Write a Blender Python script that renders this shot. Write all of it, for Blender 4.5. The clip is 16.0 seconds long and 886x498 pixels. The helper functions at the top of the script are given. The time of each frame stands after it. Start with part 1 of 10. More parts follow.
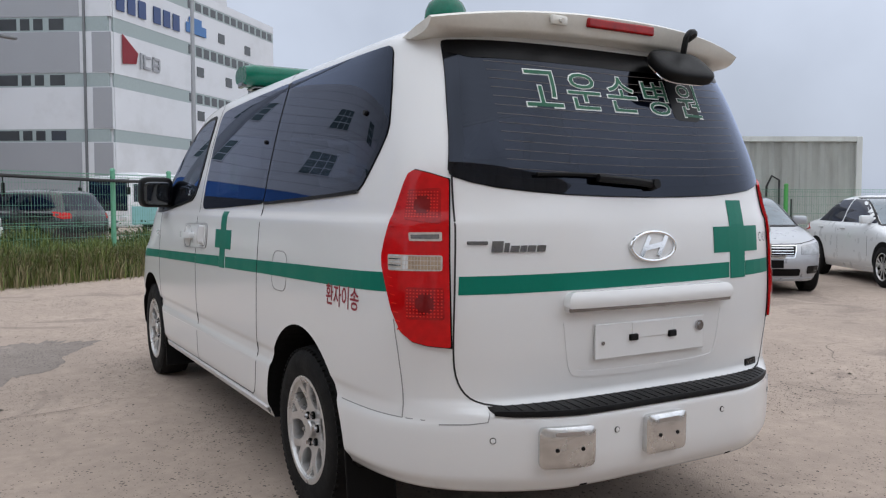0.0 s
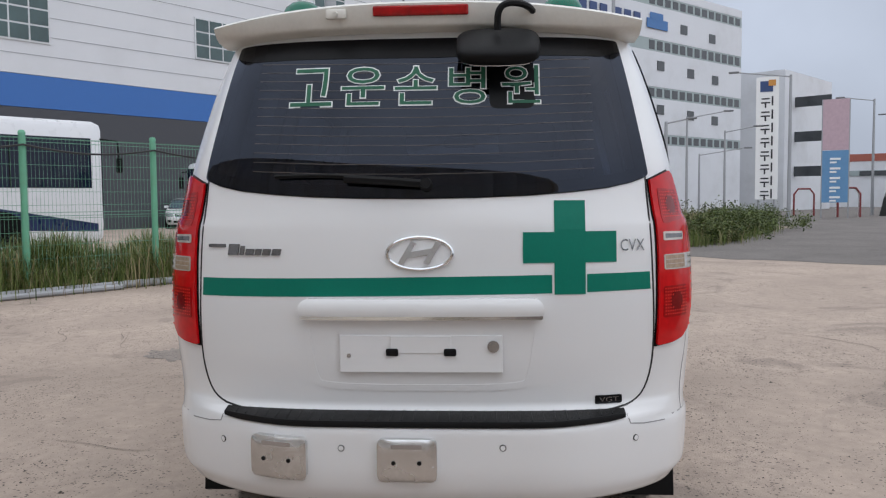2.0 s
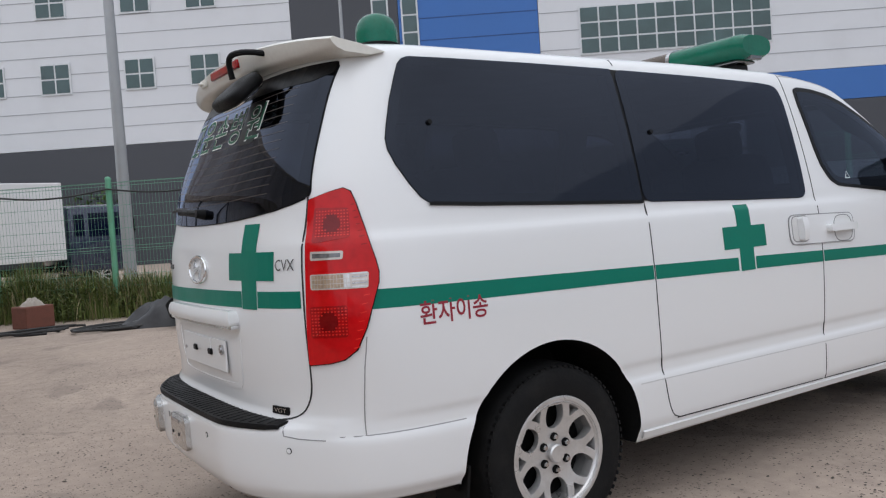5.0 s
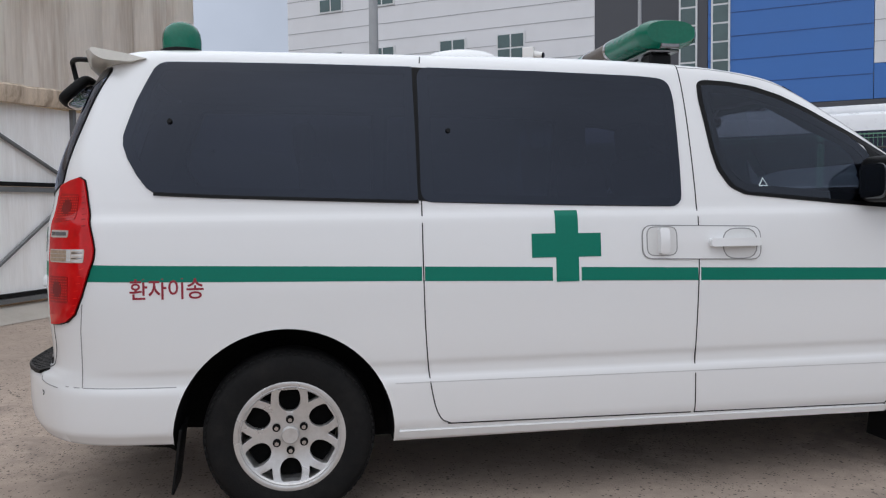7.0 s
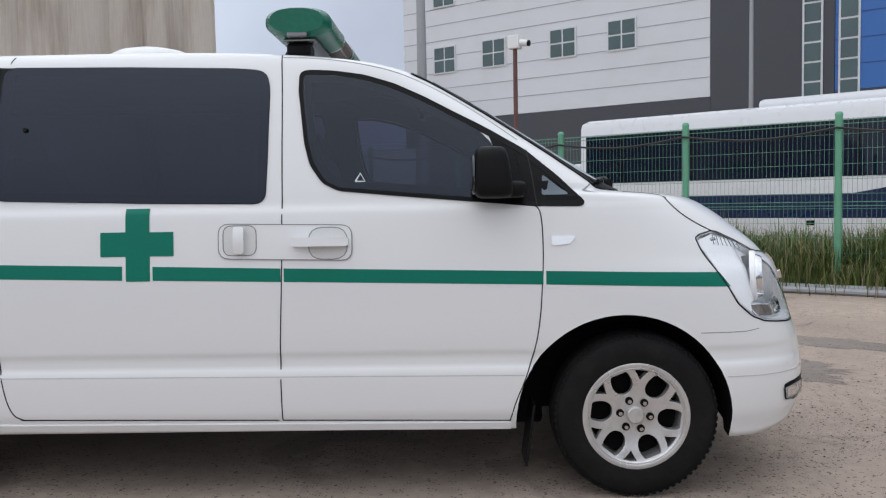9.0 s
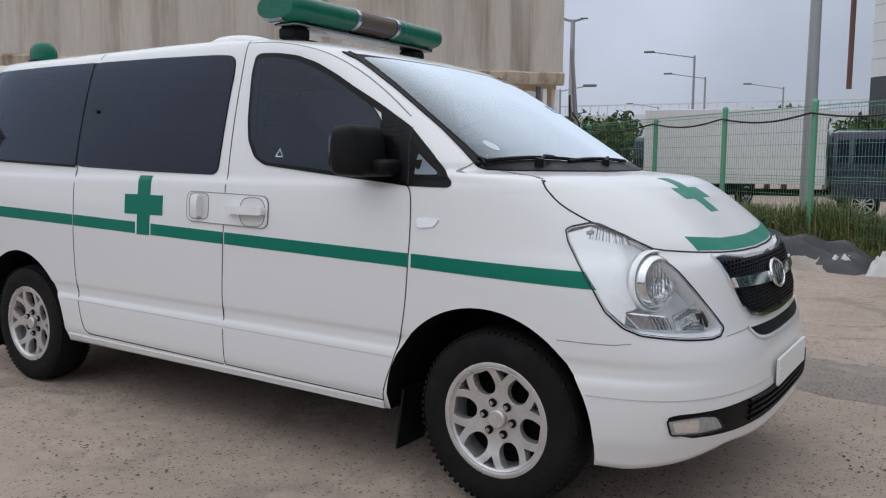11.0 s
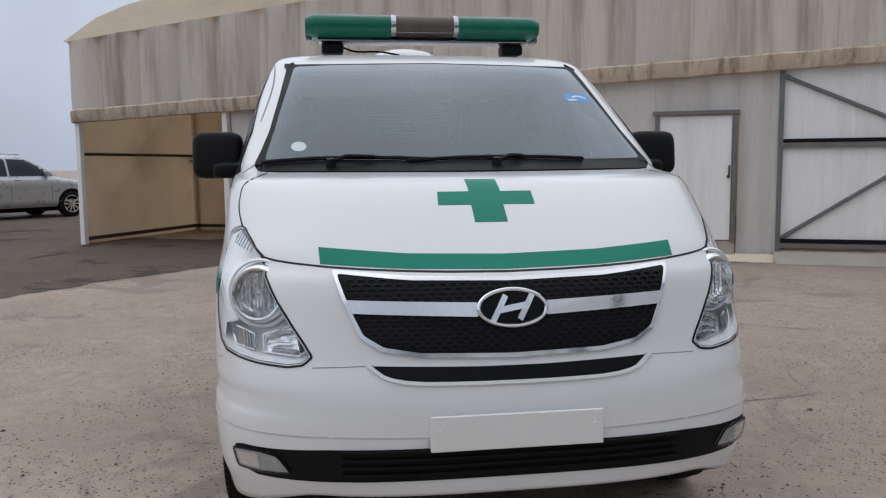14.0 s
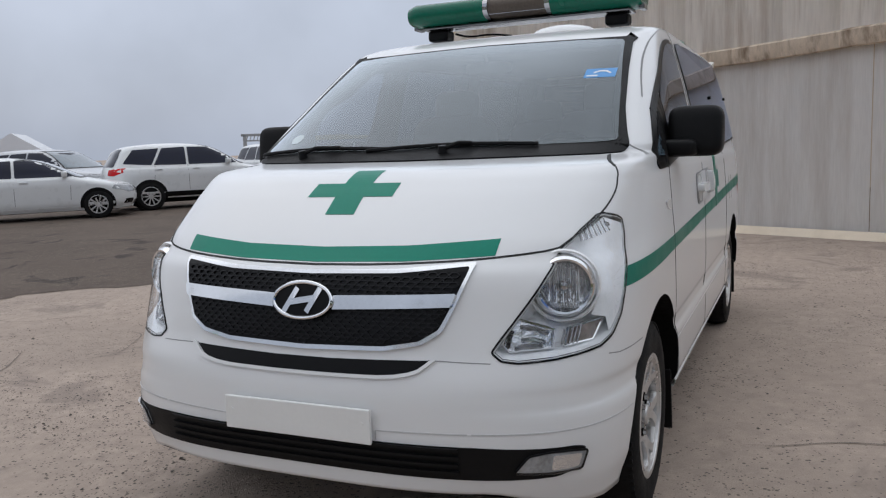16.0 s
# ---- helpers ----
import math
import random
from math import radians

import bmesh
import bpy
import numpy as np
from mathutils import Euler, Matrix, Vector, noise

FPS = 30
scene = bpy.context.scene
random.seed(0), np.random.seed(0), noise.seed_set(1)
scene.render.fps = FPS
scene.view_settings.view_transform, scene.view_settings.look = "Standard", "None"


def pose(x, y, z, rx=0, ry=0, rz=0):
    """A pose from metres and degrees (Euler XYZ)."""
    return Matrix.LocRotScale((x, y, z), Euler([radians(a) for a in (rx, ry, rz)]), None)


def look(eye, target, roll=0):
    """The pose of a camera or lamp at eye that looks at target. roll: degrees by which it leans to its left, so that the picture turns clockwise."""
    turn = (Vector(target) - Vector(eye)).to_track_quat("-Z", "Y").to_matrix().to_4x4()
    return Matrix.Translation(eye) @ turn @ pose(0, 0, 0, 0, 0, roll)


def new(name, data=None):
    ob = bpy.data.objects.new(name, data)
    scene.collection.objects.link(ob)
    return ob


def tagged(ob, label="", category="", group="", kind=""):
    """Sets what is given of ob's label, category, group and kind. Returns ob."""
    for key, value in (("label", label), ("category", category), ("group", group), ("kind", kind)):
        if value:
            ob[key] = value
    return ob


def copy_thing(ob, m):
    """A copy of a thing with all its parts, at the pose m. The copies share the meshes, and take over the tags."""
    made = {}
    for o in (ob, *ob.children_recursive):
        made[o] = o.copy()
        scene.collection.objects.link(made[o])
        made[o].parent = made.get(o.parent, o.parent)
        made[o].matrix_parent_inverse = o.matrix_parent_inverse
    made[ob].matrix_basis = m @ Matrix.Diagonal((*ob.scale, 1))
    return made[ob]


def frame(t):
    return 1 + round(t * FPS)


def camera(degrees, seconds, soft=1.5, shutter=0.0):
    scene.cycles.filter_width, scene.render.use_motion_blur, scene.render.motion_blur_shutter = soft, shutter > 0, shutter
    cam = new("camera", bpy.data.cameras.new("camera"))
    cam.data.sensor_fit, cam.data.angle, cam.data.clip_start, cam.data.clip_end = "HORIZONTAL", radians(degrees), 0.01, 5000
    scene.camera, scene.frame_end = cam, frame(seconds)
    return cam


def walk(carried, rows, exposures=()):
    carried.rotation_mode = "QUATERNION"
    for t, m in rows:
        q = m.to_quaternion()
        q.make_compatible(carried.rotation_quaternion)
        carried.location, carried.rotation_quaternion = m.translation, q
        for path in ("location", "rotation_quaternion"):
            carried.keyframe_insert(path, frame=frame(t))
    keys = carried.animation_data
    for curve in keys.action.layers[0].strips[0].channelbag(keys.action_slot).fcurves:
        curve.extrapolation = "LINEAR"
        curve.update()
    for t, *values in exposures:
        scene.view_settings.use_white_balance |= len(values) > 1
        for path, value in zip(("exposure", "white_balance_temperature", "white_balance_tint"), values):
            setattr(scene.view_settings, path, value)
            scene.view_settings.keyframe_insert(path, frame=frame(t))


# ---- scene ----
from functools import lru_cache

from mathutils import kdtree

cam = camera(57.2, 16.0, soft=1.2)
PATH = [
    (0, (-3.159, 2.093, 1.277), (-1.431, 1.092, 1.167), -0.0),
    (0.5, (-3.335, 1.519, 1.278), (-1.502, 0.728, 1.168), 0.2),
    (1, (-3.517, 0.94, 1.265), (-1.586, 0.426, 1.172), -0.5),
    (1.5, (-3.571, 0.363, 1.278), (-1.593, 0.085, 1.165), -0.1),
    (2, (-3.605, -0.23, 1.3), (-1.612, -0.109, 1.177), -0.5),
    (2.5, (-3.526, -0.761, 1.282), (-1.578, -0.325, 1.176), -0.6),
    (3, (-3.399, -1.342, 1.289), (-1.519, -0.669, 1.188), -0.7),
    (3.5, (-3.199, -1.881, 1.284), (-1.429, -0.956, 1.181), -1.1),
    (3.7, (-3.079, -2.077, 1.289), (-1.363, -1.055, 1.183), -1.1),
    (5.8, (-1.189, -3.794, 1.264), (-0.455, -1.937, 1.156), -1.9),
    (6, (-0.971, -3.9, 1.31), (-0.288, -2.026, 1.167), -0.6),
    (6.5, (-0.422, -4.107, 1.274), (0.067, -2.172, 1.157), -0.7),
    (7, (0.052, -4.203, 1.258), (0.4, -2.236, 1.155), -0.7),
    (7.5, (0.629, -4.315, 1.224), (0.954, -2.343, 1.142), -0.9),
    (8, (1.253, -4.293, 1.246), (1.494, -2.31, 1.134), -0.5),
    (8.5, (1.862, -4.291, 1.247), (1.991, -2.299, 1.135), -0.8),
    (9, (2.471, -4.253, 1.246), (2.435, -2.257, 1.13), -1.0),
    (9.2, (2.681, -4.235, 1.247), (2.603, -2.24, 1.135), -0.9),
    (11.3, (4.997, -3.304, 1.315), (3.761, -1.743, 1.124), 0.3),
    (11.5, (5.186, -3.144, 1.295), (3.875, -1.642, 1.131), 0.2),
    (12, (5.584, -2.683, 1.306), (4.035, -1.427, 1.139), -0.4),
    (12.5, (5.864, -2.151, 1.309), (4.165, -1.113, 1.121), 0.7),
    (13, (6.121, -1.625, 1.313), (4.318, -0.78, 1.122), 0.5),
    (13.5, (6.245, -1.109, 1.293), (4.331, -0.565, 1.093), -0.0),
    (14, (6.358, -0.564, 1.302), (4.39, -0.269, 1.099), -0.5),
    (14.5, (6.393, -0.035, 1.297), (4.404, -0.009, 1.088), -1.1),
    (15, (6.347, 0.473, 1.313), (4.379, 0.188, 1.094), -1.5),
    (15.5, (6.292, 0.95, 1.332), (4.398, 0.354, 1.1), -2.0),
    (16, (6.079, 1.414, 1.33), (4.268, 0.603, 1.081), -2.1),
]
walk(cam, [(t, look(eye, target, roll)) for t, eye, target, roll in PATH], [(0, 0.25), (1.5, 0.19), (3.7, 0.20), (6, 0.10), (9.2, 0.12), (11.3, -0.10), (16, -0.15)])

# ---- world and light: an overcast summer day ----
world = bpy.data.worlds.new("world")
scene.world = world
world.use_nodes = True
wt = world.node_tree
wt.nodes.clear()
w_out = wt.nodes.new("ShaderNodeOutputWorld")
w_bg = wt.nodes.new("ShaderNodeBackground")
w_sky = wt.nodes.new("ShaderNodeTexSky")
w_sky.sky_type = "NISHITA"
w_sky.sun_disc = False
w_sky.sun_elevation = radians(52)
w_sky.sun_rotation = radians(200)
w_sky.dust_density = 4.0
w_geo = wt.nodes.new("ShaderNodeTexCoord")
w_sep = wt.nodes.new("ShaderNodeSeparateXYZ")
wt.links.new(w_geo.outputs["Generated"], w_sep.inputs[0])
w_ramp = wt.nodes.new("ShaderNodeValToRGB")
w_ramp.color_ramp.elements[0].position = 0.0
w_ramp.color_ramp.elements[0].color = (0.45, 0.505, 0.62, 1)
w_ramp.color_ramp.elements[1].position = 1.0
w_ramp.color_ramp.elements[1].color = (1.16, 1.225, 1.33, 1)
e_mid = w_ramp.color_ramp.elements.new(0.35)
e_mid.color = (0.64, 0.705, 0.84, 1)
wt.links.new(w_sep.outputs["Z"], w_ramp.inputs[0])
w_noise = wt.nodes.new("ShaderNodeTexNoise")
w_noise.inputs["Scale"].default_value = 2.6
w_noise.inputs["Detail"].default_value = 5.0
wt.links.new(w_geo.outputs["Generated"], w_noise.inputs["Vector"])
w_cl = wt.nodes.new("ShaderNodeMapRange")
w_cl.inputs[1].default_value, w_cl.inputs[2].default_value = 0.3, 0.7
w_cl.inputs[3].default_value, w_cl.inputs[4].default_value = 0.80, 1.18
wt.links.new(w_noise.outputs[0], w_cl.inputs[0])
w_mul = wt.nodes.new("ShaderNodeMixRGB")
w_mul.blend_type = "MULTIPLY"
w_mul.inputs[0].default_value = 1.0
w_dir = wt.nodes.new("ShaderNodeVectorMath")
w_dir.operation = "DOT_PRODUCT"
w_dir.inputs[1].default_value = (-0.95, -0.20, 0.25)
wt.links.new(w_geo.outputs["Generated"], w_dir.inputs[0])
w_glow = wt.nodes.new("ShaderNodeMapRange")
w_glow.inputs[1].default_value, w_glow.inputs[2].default_value = -1, 1
w_glow.inputs[3].default_value, w_glow.inputs[4].default_value = 0.77, 1.16
wt.links.new(w_dir.outputs["Value"], w_glow.inputs[0])
w_side = wt.nodes.new("ShaderNodeMixRGB")
w_side.blend_type = "MULTIPLY"
w_side.inputs[0].default_value = 1.0
wt.links.new(w_ramp.outputs[0], w_side.inputs[1])
wt.links.new(w_glow.outputs[0], w_side.inputs[2])
wt.links.new(w_side.outputs[0], w_mul.inputs[1])
wt.links.new(w_cl.outputs[0], w_mul.inputs[2])
w_scale = wt.nodes.new("ShaderNodeVectorMath")
w_scale.operation = "SCALE"
w_scale.inputs[3].default_value = 0.10
wt.links.new(w_sky.outputs[0], w_scale.inputs[0])
w_mix = wt.nodes.new("ShaderNodeMixRGB")
w_mix.inputs[0].default_value = 0.90
wt.links.new(w_scale.outputs[0], w_mix.inputs[1])
wt.links.new(w_mul.outputs[0], w_mix.inputs[2])
wt.links.new(w_mix.outputs[0], w_bg.inputs[0])
w_bg.inputs[1].default_value = 1.0
wt.links.new(w_bg.outputs[0], w_out.inputs[0])

sun_data = bpy.data.lights.new("sun", "SUN")
sun_data.energy = 0.7
sun_data.angle = radians(175)
sun_data.color = (1.0, 0.97, 0.93)
sun = new("sun", sun_data)
sun.matrix_world = look((-6, -2.5, 10), (0, 0, 0))

# ---- materials ----
def node_mat(name):
    m = bpy.data.materials.new(name)
    m.use_nodes = True
    nt = m.node_tree
    return m, nt, nt.nodes["Principled BSDF"]


def mat(name, color, rough=0.5, metal=0.0, vary=0.12, scale=6.0, fine=80.0, bump=0.0, bump_scale=60.0, coat=0.0, spec=0.5, island=0.0, dirt=None, dirt_scale=1.5, dirt_amount=0.4, stretch=(1, 1, 1), uneven=0.15):
    """A paint, plastic, metal or stone: a base colour that varies at two scales, roughness that varies with it, and fine relief."""
    m, nt, b = node_mat(name)
    tc = nt.nodes.new("ShaderNodeTexCoord")
    mp = nt.nodes.new("ShaderNodeMapping")
    mp.inputs["Scale"].default_value = stretch
    nt.links.new(tc.outputs["Object"], mp.inputs[0])
    n1 = nt.nodes.new("ShaderNodeTexNoise")
    n1.inputs["Scale"].default_value = scale
    n1.inputs["Detail"].default_value = 6
    n2 = nt.nodes.new("ShaderNodeTexNoise")
    n2.inputs["Scale"].default_value = fine
    n2.inputs["Detail"].default_value = 3
    for n in (n1, n2):
        nt.links.new(mp.outputs[0], n.inputs["Vector"])
    add = nt.nodes.new("ShaderNodeMath")
    add.operation = "ADD"
    nt.links.new(n1.outputs[0], add.inputs[0])
    nt.links.new(n2.outputs[0], add.inputs[1])
    rng = nt.nodes.new("ShaderNodeMapRange")
    rng.inputs[1].default_value, rng.inputs[2].default_value = 0.6, 1.4
    rng.inputs[3].default_value, rng.inputs[4].default_value = 1 - vary, 1 + vary
    nt.links.new(add.outputs[0], rng.inputs[0])
    val = rng.outputs[0]
    if island:
        oi = nt.nodes.new("ShaderNodeObjectInfo")
        ge = nt.nodes.new("ShaderNodeNewGeometry")
        s = nt.nodes.new("ShaderNodeMath")
        s.operation = "ADD"
        nt.links.new(oi.outputs["Random"], s.inputs[0])
        nt.links.new(ge.outputs["Random Per Island"], s.inputs[1])
        r2 = nt.nodes.new("ShaderNodeMapRange")
        r2.inputs[1].default_value, r2.inputs[2].default_value = 0, 2
        r2.inputs[3].default_value, r2.inputs[4].default_value = 1 - island, 1 + island
        nt.links.new(s.outputs[0], r2.inputs[0])
        mu = nt.nodes.new("ShaderNodeMath")
        mu.operation = "MULTIPLY"
        nt.links.new(val, mu.inputs[0])
        nt.links.new(r2.outputs[0], mu.inputs[1])
        val = mu.outputs[0]
    sc = nt.nodes.new("ShaderNodeVectorMath")
    sc.operation = "SCALE"
    sc.inputs[0].default_value = color
    nt.links.new(val, sc.inputs[3])
    col = sc.outputs[0]
    if dirt:
        n3 = nt.nodes.new("ShaderNodeTexNoise")
        n3.inputs["Scale"].default_value = dirt_scale
        n3.inputs["Detail"].default_value = 8
        n3.inputs["Roughness"].default_value = 0.65
        nt.links.new(mp.outputs[0], n3.inputs["Vector"])
        r3 = nt.nodes.new("ShaderNodeMapRange")
        r3.inputs[1].default_value, r3.inputs[2].default_value = 0.48, 0.72
        r3.inputs[3].default_value, r3.inputs[4].default_value = 0, dirt_amount
        nt.links.new(n3.outputs[0], r3.inputs[0])
        mx = nt.nodes.new("ShaderNodeMixRGB")
        mx.inputs[2].default_value = (*dirt, 1)
        nt.links.new(r3.outputs[0], mx.inputs[0])
        nt.links.new(col, mx.inputs[1])
        col = mx.outputs[0]
    nt.links.new(col, b.inputs["Base Color"])
    rr = nt.nodes.new("ShaderNodeMapRange")
    rr.inputs[1].default_value, rr.inputs[2].default_value = 0.3, 0.7
    rr.inputs[3].default_value, rr.inputs[4].default_value = max(0.0, rough * (1 - uneven)), min(1.0, rough * (1 + uneven))
    nt.links.new(n1.outputs[0], rr.inputs[0])
    nt.links.new(rr.outputs[0], b.inputs["Roughness"])
    b.inputs["Metallic"].default_value = metal
    b.inputs["Coat Weight"].default_value = coat
    b.inputs["Coat Roughness"].default_value = 0.03
    b.inputs["Specular IOR Level"].default_value = spec
    if bump:
        n4 = nt.nodes.new("ShaderNodeTexNoise")
        n4.inputs["Scale"].default_value = bump_scale
        n4.inputs["Detail"].default_value = 5
        nt.links.new(mp.outputs[0], n4.inputs["Vector"])
        bp = nt.nodes.new("ShaderNodeBump")
        bp.inputs["Strength"].default_value = bump
        bp.inputs["Distance"].default_value = 0.01
        nt.links.new(n4.outputs[0], bp.inputs["Height"])
        nt.links.new(bp.outputs[0], b.inputs["Normal"])
    return m


def glass_mat(name, tint, rough=0.0, gain=1.3, skin=(1, 1, 1)):
    """Thin clear plastic or glass: see-through, with a glossy skin."""
    m, nt, b = node_mat(name)
    tr = nt.nodes.new("ShaderNodeBsdfTransparent")
    tr.inputs[0].default_value = (*tint, 1)
    gl = nt.nodes.new("ShaderNodeBsdfGlossy")
    gl.inputs["Roughness"].default_value = rough
    gl.inputs["Color"].default_value = (*skin, 1)
    sheen = nt.nodes.new("ShaderNodeLayerWeight")
    sheen.inputs["Blend"].default_value = 0.5
    steep = nt.nodes.new("ShaderNodeMath")
    steep.operation = "POWER"
    steep.inputs[1].default_value = 5.0
    nt.links.new(sheen.outputs["Facing"], steep.inputs[0])
    fr = nt.nodes.new("ShaderNodeMath")
    fr.operation = "MULTIPLY_ADD"
    fr.use_clamp = True
    fr.inputs[1].default_value = 0.96 * gain
    fr.inputs[2].default_value = 0.04 * gain
    nt.links.new(steep.outputs[0], fr.inputs[0])
    mx = nt.nodes.new("ShaderNodeMixShader")
    nt.links.new(fr.outputs[0], mx.inputs[0])
    nt.links.new(tr.outputs[0], mx.inputs[1])
    nt.links.new(gl.outputs[0], mx.inputs[2])
    nt.links.new(mx.outputs[0], nt.nodes["Material Output"].inputs[0])
    return m


M_TINTED = glass_mat("tinted_window_glass", (0.05, 0.058, 0.085), gain=1.1, skin=(0.70, 0.78, 0.98))
M_DOORGLASS = glass_mat("smoked_door_glass", (0.20, 0.215, 0.285), gain=1.1, skin=(0.74, 0.82, 0.98))
M_SCREEN = glass_mat("windscreen_clear_glass", (0.48, 0.53, 0.54), gain=2.4, skin=(0.86, 0.94, 1.0))
M_PAINT = mat("white_car_paint", (0.765, 0.768, 0.768), 0.26, vary=0.0, scale=0.4, fine=2, coat=0.5, uneven=0.0)
M_SPOIL = mat("aged_white_paint", (0.70, 0.68, 0.62), 0.35, vary=0.05, coat=0.3, dirt=(0.45, 0.40, 0.32), dirt_scale=6, dirt_amount=0.25)
M_GREEN = mat("green_vinyl_film", (0.001, 0.168, 0.114), 0.42, vary=0.05, spec=0.22)
M_LETTER = mat("dull_green_film", (0.03, 0.125, 0.075), 0.5, vary=0.06, spec=0.2)
M_HGREEN = mat("sun_faded_green_film", (0.004, 0.215, 0.145), 0.45, vary=0.06, spec=0.25)
M_WHITE = mat("white_vinyl_film", (0.82, 0.82, 0.80), 0.4, vary=0.02)
M_TINT = mat("tinted_glass", (0.0036, 0.0062, 0.023), 0.02, vary=0.25, scale=2.0, spec=0.34)
# white darkened to carry the shade of the handle cups
M_CUP = mat("shaded_white_plastic", (0.66, 0.66, 0.65), 0.45, vary=0.04)
M_FACET = mat("faceted_lamp_mirror", (0.88, 0.89, 0.90), 0.08, metal=1.0, vary=0.05, scale=5, bump=0.9, bump_scale=34)
M_DIM = mat("smoked_lamp_cell", (0.30, 0.30, 0.31), 0.12, metal=0.85, vary=0.2, scale=20, bump=0.5, bump_scale=40)
M_BROWN = mat("brown_amber_lens", (0.27, 0.225, 0.205), 0.12, vary=0.35, scale=30, bump=0.6, bump_scale=50, coat=0.4)
M_INNER = mat("dark_grey_cabin_trim", (0.055, 0.056, 0.06), 0.7, vary=0.15, bump=0.1, bump_scale=80)
M_SEAT = mat("grey_seat_cloth", (0.16, 0.16, 0.17), 0.9, vary=0.15, bump=0.2, bump_scale=120)
# opaque: sky reflection and haze are put into the blue-grey base colour
M_SHIELD = mat("windscreen_glass", (0.075, 0.110, 0.138), 0.03, vary=0.25, scale=1.6, fine=8, coat=0.6, spec=0.6)
M_BLACK = mat("black_plastic", (0.005, 0.005, 0.0055), 0.5, vary=0.2, bump=0.15, bump_scale=300, spec=0.18)
M_MESH = mat("dull_black_mesh", (0.008, 0.008, 0.010), 0.45, vary=0.2, spec=0.25)
M_BADGE = mat("darkened_badge_chrome", (0.20, 0.20, 0.205), 0.2, metal=0.8, vary=0.15)
M_REVCELL = mat("warm_ribbed_lens", (0.42, 0.31, 0.22), 0.18, metal=0.2, vary=0.2, scale=40)
M_GLOSSBLK = mat("gloss_black_trim", (0.003, 0.003, 0.0035), 0.35, vary=0.2, spec=0.16)
M_GAP = mat("panel_gap", (0.02, 0.02, 0.02), 0.8)
M_HAIR = mat("fine_panel_gap", (0.26, 0.26, 0.26), 0.7)
# greyer white for strips that paint the shade of body creases
M_CREASE = mat("soft_panel_crease", (0.52, 0.52, 0.52), 0.5)
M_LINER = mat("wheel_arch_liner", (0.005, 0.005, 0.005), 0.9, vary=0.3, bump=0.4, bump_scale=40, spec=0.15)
M_CHROME = mat("chrome", (0.78, 0.79, 0.80), 0.09, metal=1.0, vary=0.05)
M_SATIN = mat("satin_badge_metal", (0.50, 0.50, 0.51), 0.16, metal=1.0, vary=0.10)
M_ALLOY = mat("silver_alloy", (0.62, 0.615, 0.61), 0.30, metal=0.65, vary=0.06, dirt=(0.25, 0.22, 0.19), dirt_scale=9, dirt_amount=0.35)
M_STEEL = mat("brushed_steel_pad", (0.70, 0.70, 0.695), 0.26, metal=1.0, vary=0.10, bump=0.12, bump_scale=30, dirt=(0.35, 0.33, 0.30), dirt_scale=9, dirt_amount=0.35)
M_TYRE = mat("tyre_rubber", (0.0065, 0.0065, 0.0068), 0.75, vary=0.3, scale=12, spec=0.2, dirt=(0.04, 0.036, 0.032), dirt_scale=7, dirt_amount=0.25, bump=0.2, bump_scale=150)
M_RED = mat("red_lamp_lens", (0.52, 0.004, 0.006), 0.07, vary=0.22, scale=5, fine=30, coat=0.12, spec=0.28)
M_WARMLENS = mat("warm_clear_lens", (0.60, 0.54, 0.49), 0.16, metal=0.3, vary=0.15, scale=20)
M_DKRED = mat("dark_red_lamp_lens", (0.33, 0.003, 0.004), 0.10, vary=0.35, scale=18, fine=60, spec=0.4)
# for the lens facets, and for highlights painted on the lamp's edge
M_LTRED = mat("bright_red_lens_facet", (0.72, 0.022, 0.016), 0.12, vary=0.2, scale=40, spec=0.5)
M_DEEPRED = mat("deep_red_lamp_bowl", (0.17, 0.0025, 0.0035), 0.12, vary=0.2, scale=30, spec=0.4)
M_REFL = mat("lamp_reflector", (0.86, 0.87, 0.89), 0.14, metal=0.62, vary=0.05, scale=5, bump=0.10, bump_scale=8)
M_HOUSING = mat("bright_lamp_housing", (0.92, 0.93, 0.94), 0.20, metal=0.0, vary=0.05, scale=8, bump=0.10, bump_scale=40, coat=0.4)
M_RIBLENS = mat("ribbed_clear_lens", (0.80, 0.81, 0.82), 0.14, metal=0.45, vary=0.22, scale=20, fine=90, bump=0.5, bump_scale=16, stretch=(6, 6, 0.5))
M_CELL = mat("shaded_lamp_cell", (0.20, 0.20, 0.205), 0.2, metal=0.6, vary=0.4, scale=25, bump=0.4, bump_scale=30)
M_FOG = mat("fog_lamp_glass", (0.36, 0.37, 0.38), 0.15, metal=0.3, vary=0.35, scale=14, bump=0.5, bump_scale=20)
M_CLEAR = glass_mat("clear_lamp_cover", (0.97, 0.98, 0.99))
M_BARLENS = mat("green_lamp_dome", (0.002, 0.125, 0.075), 0.24, vary=0.15, scale=7, spec=0.35, bump=0.3, bump_scale=25)
M_BARGRID = mat("brown_speaker_grille", (0.10, 0.078, 0.062), 0.5, metal=0.2, vary=0.25, bump=0.3, bump_scale=60)
M_REDTXT = mat("red_vinyl_film", (0.27, 0.012, 0.028), 0.4, vary=0.04)
M_MIRROR = mat("mirror_glass", (0.75, 0.76, 0.78), 0.02, metal=1.0, vary=0.02)
M_DARKMIR = mat("dark_mirror_glass", (0.10, 0.105, 0.11), 0.03, metal=1.0, vary=0.05)
M_STICK = mat("blue_paper_sticker", (0.10, 0.33, 0.68), 0.5, vary=0.05)
M_PALE = mat("pale_paper_sticker", (0.62, 0.70, 0.72), 0.5, vary=0.08)
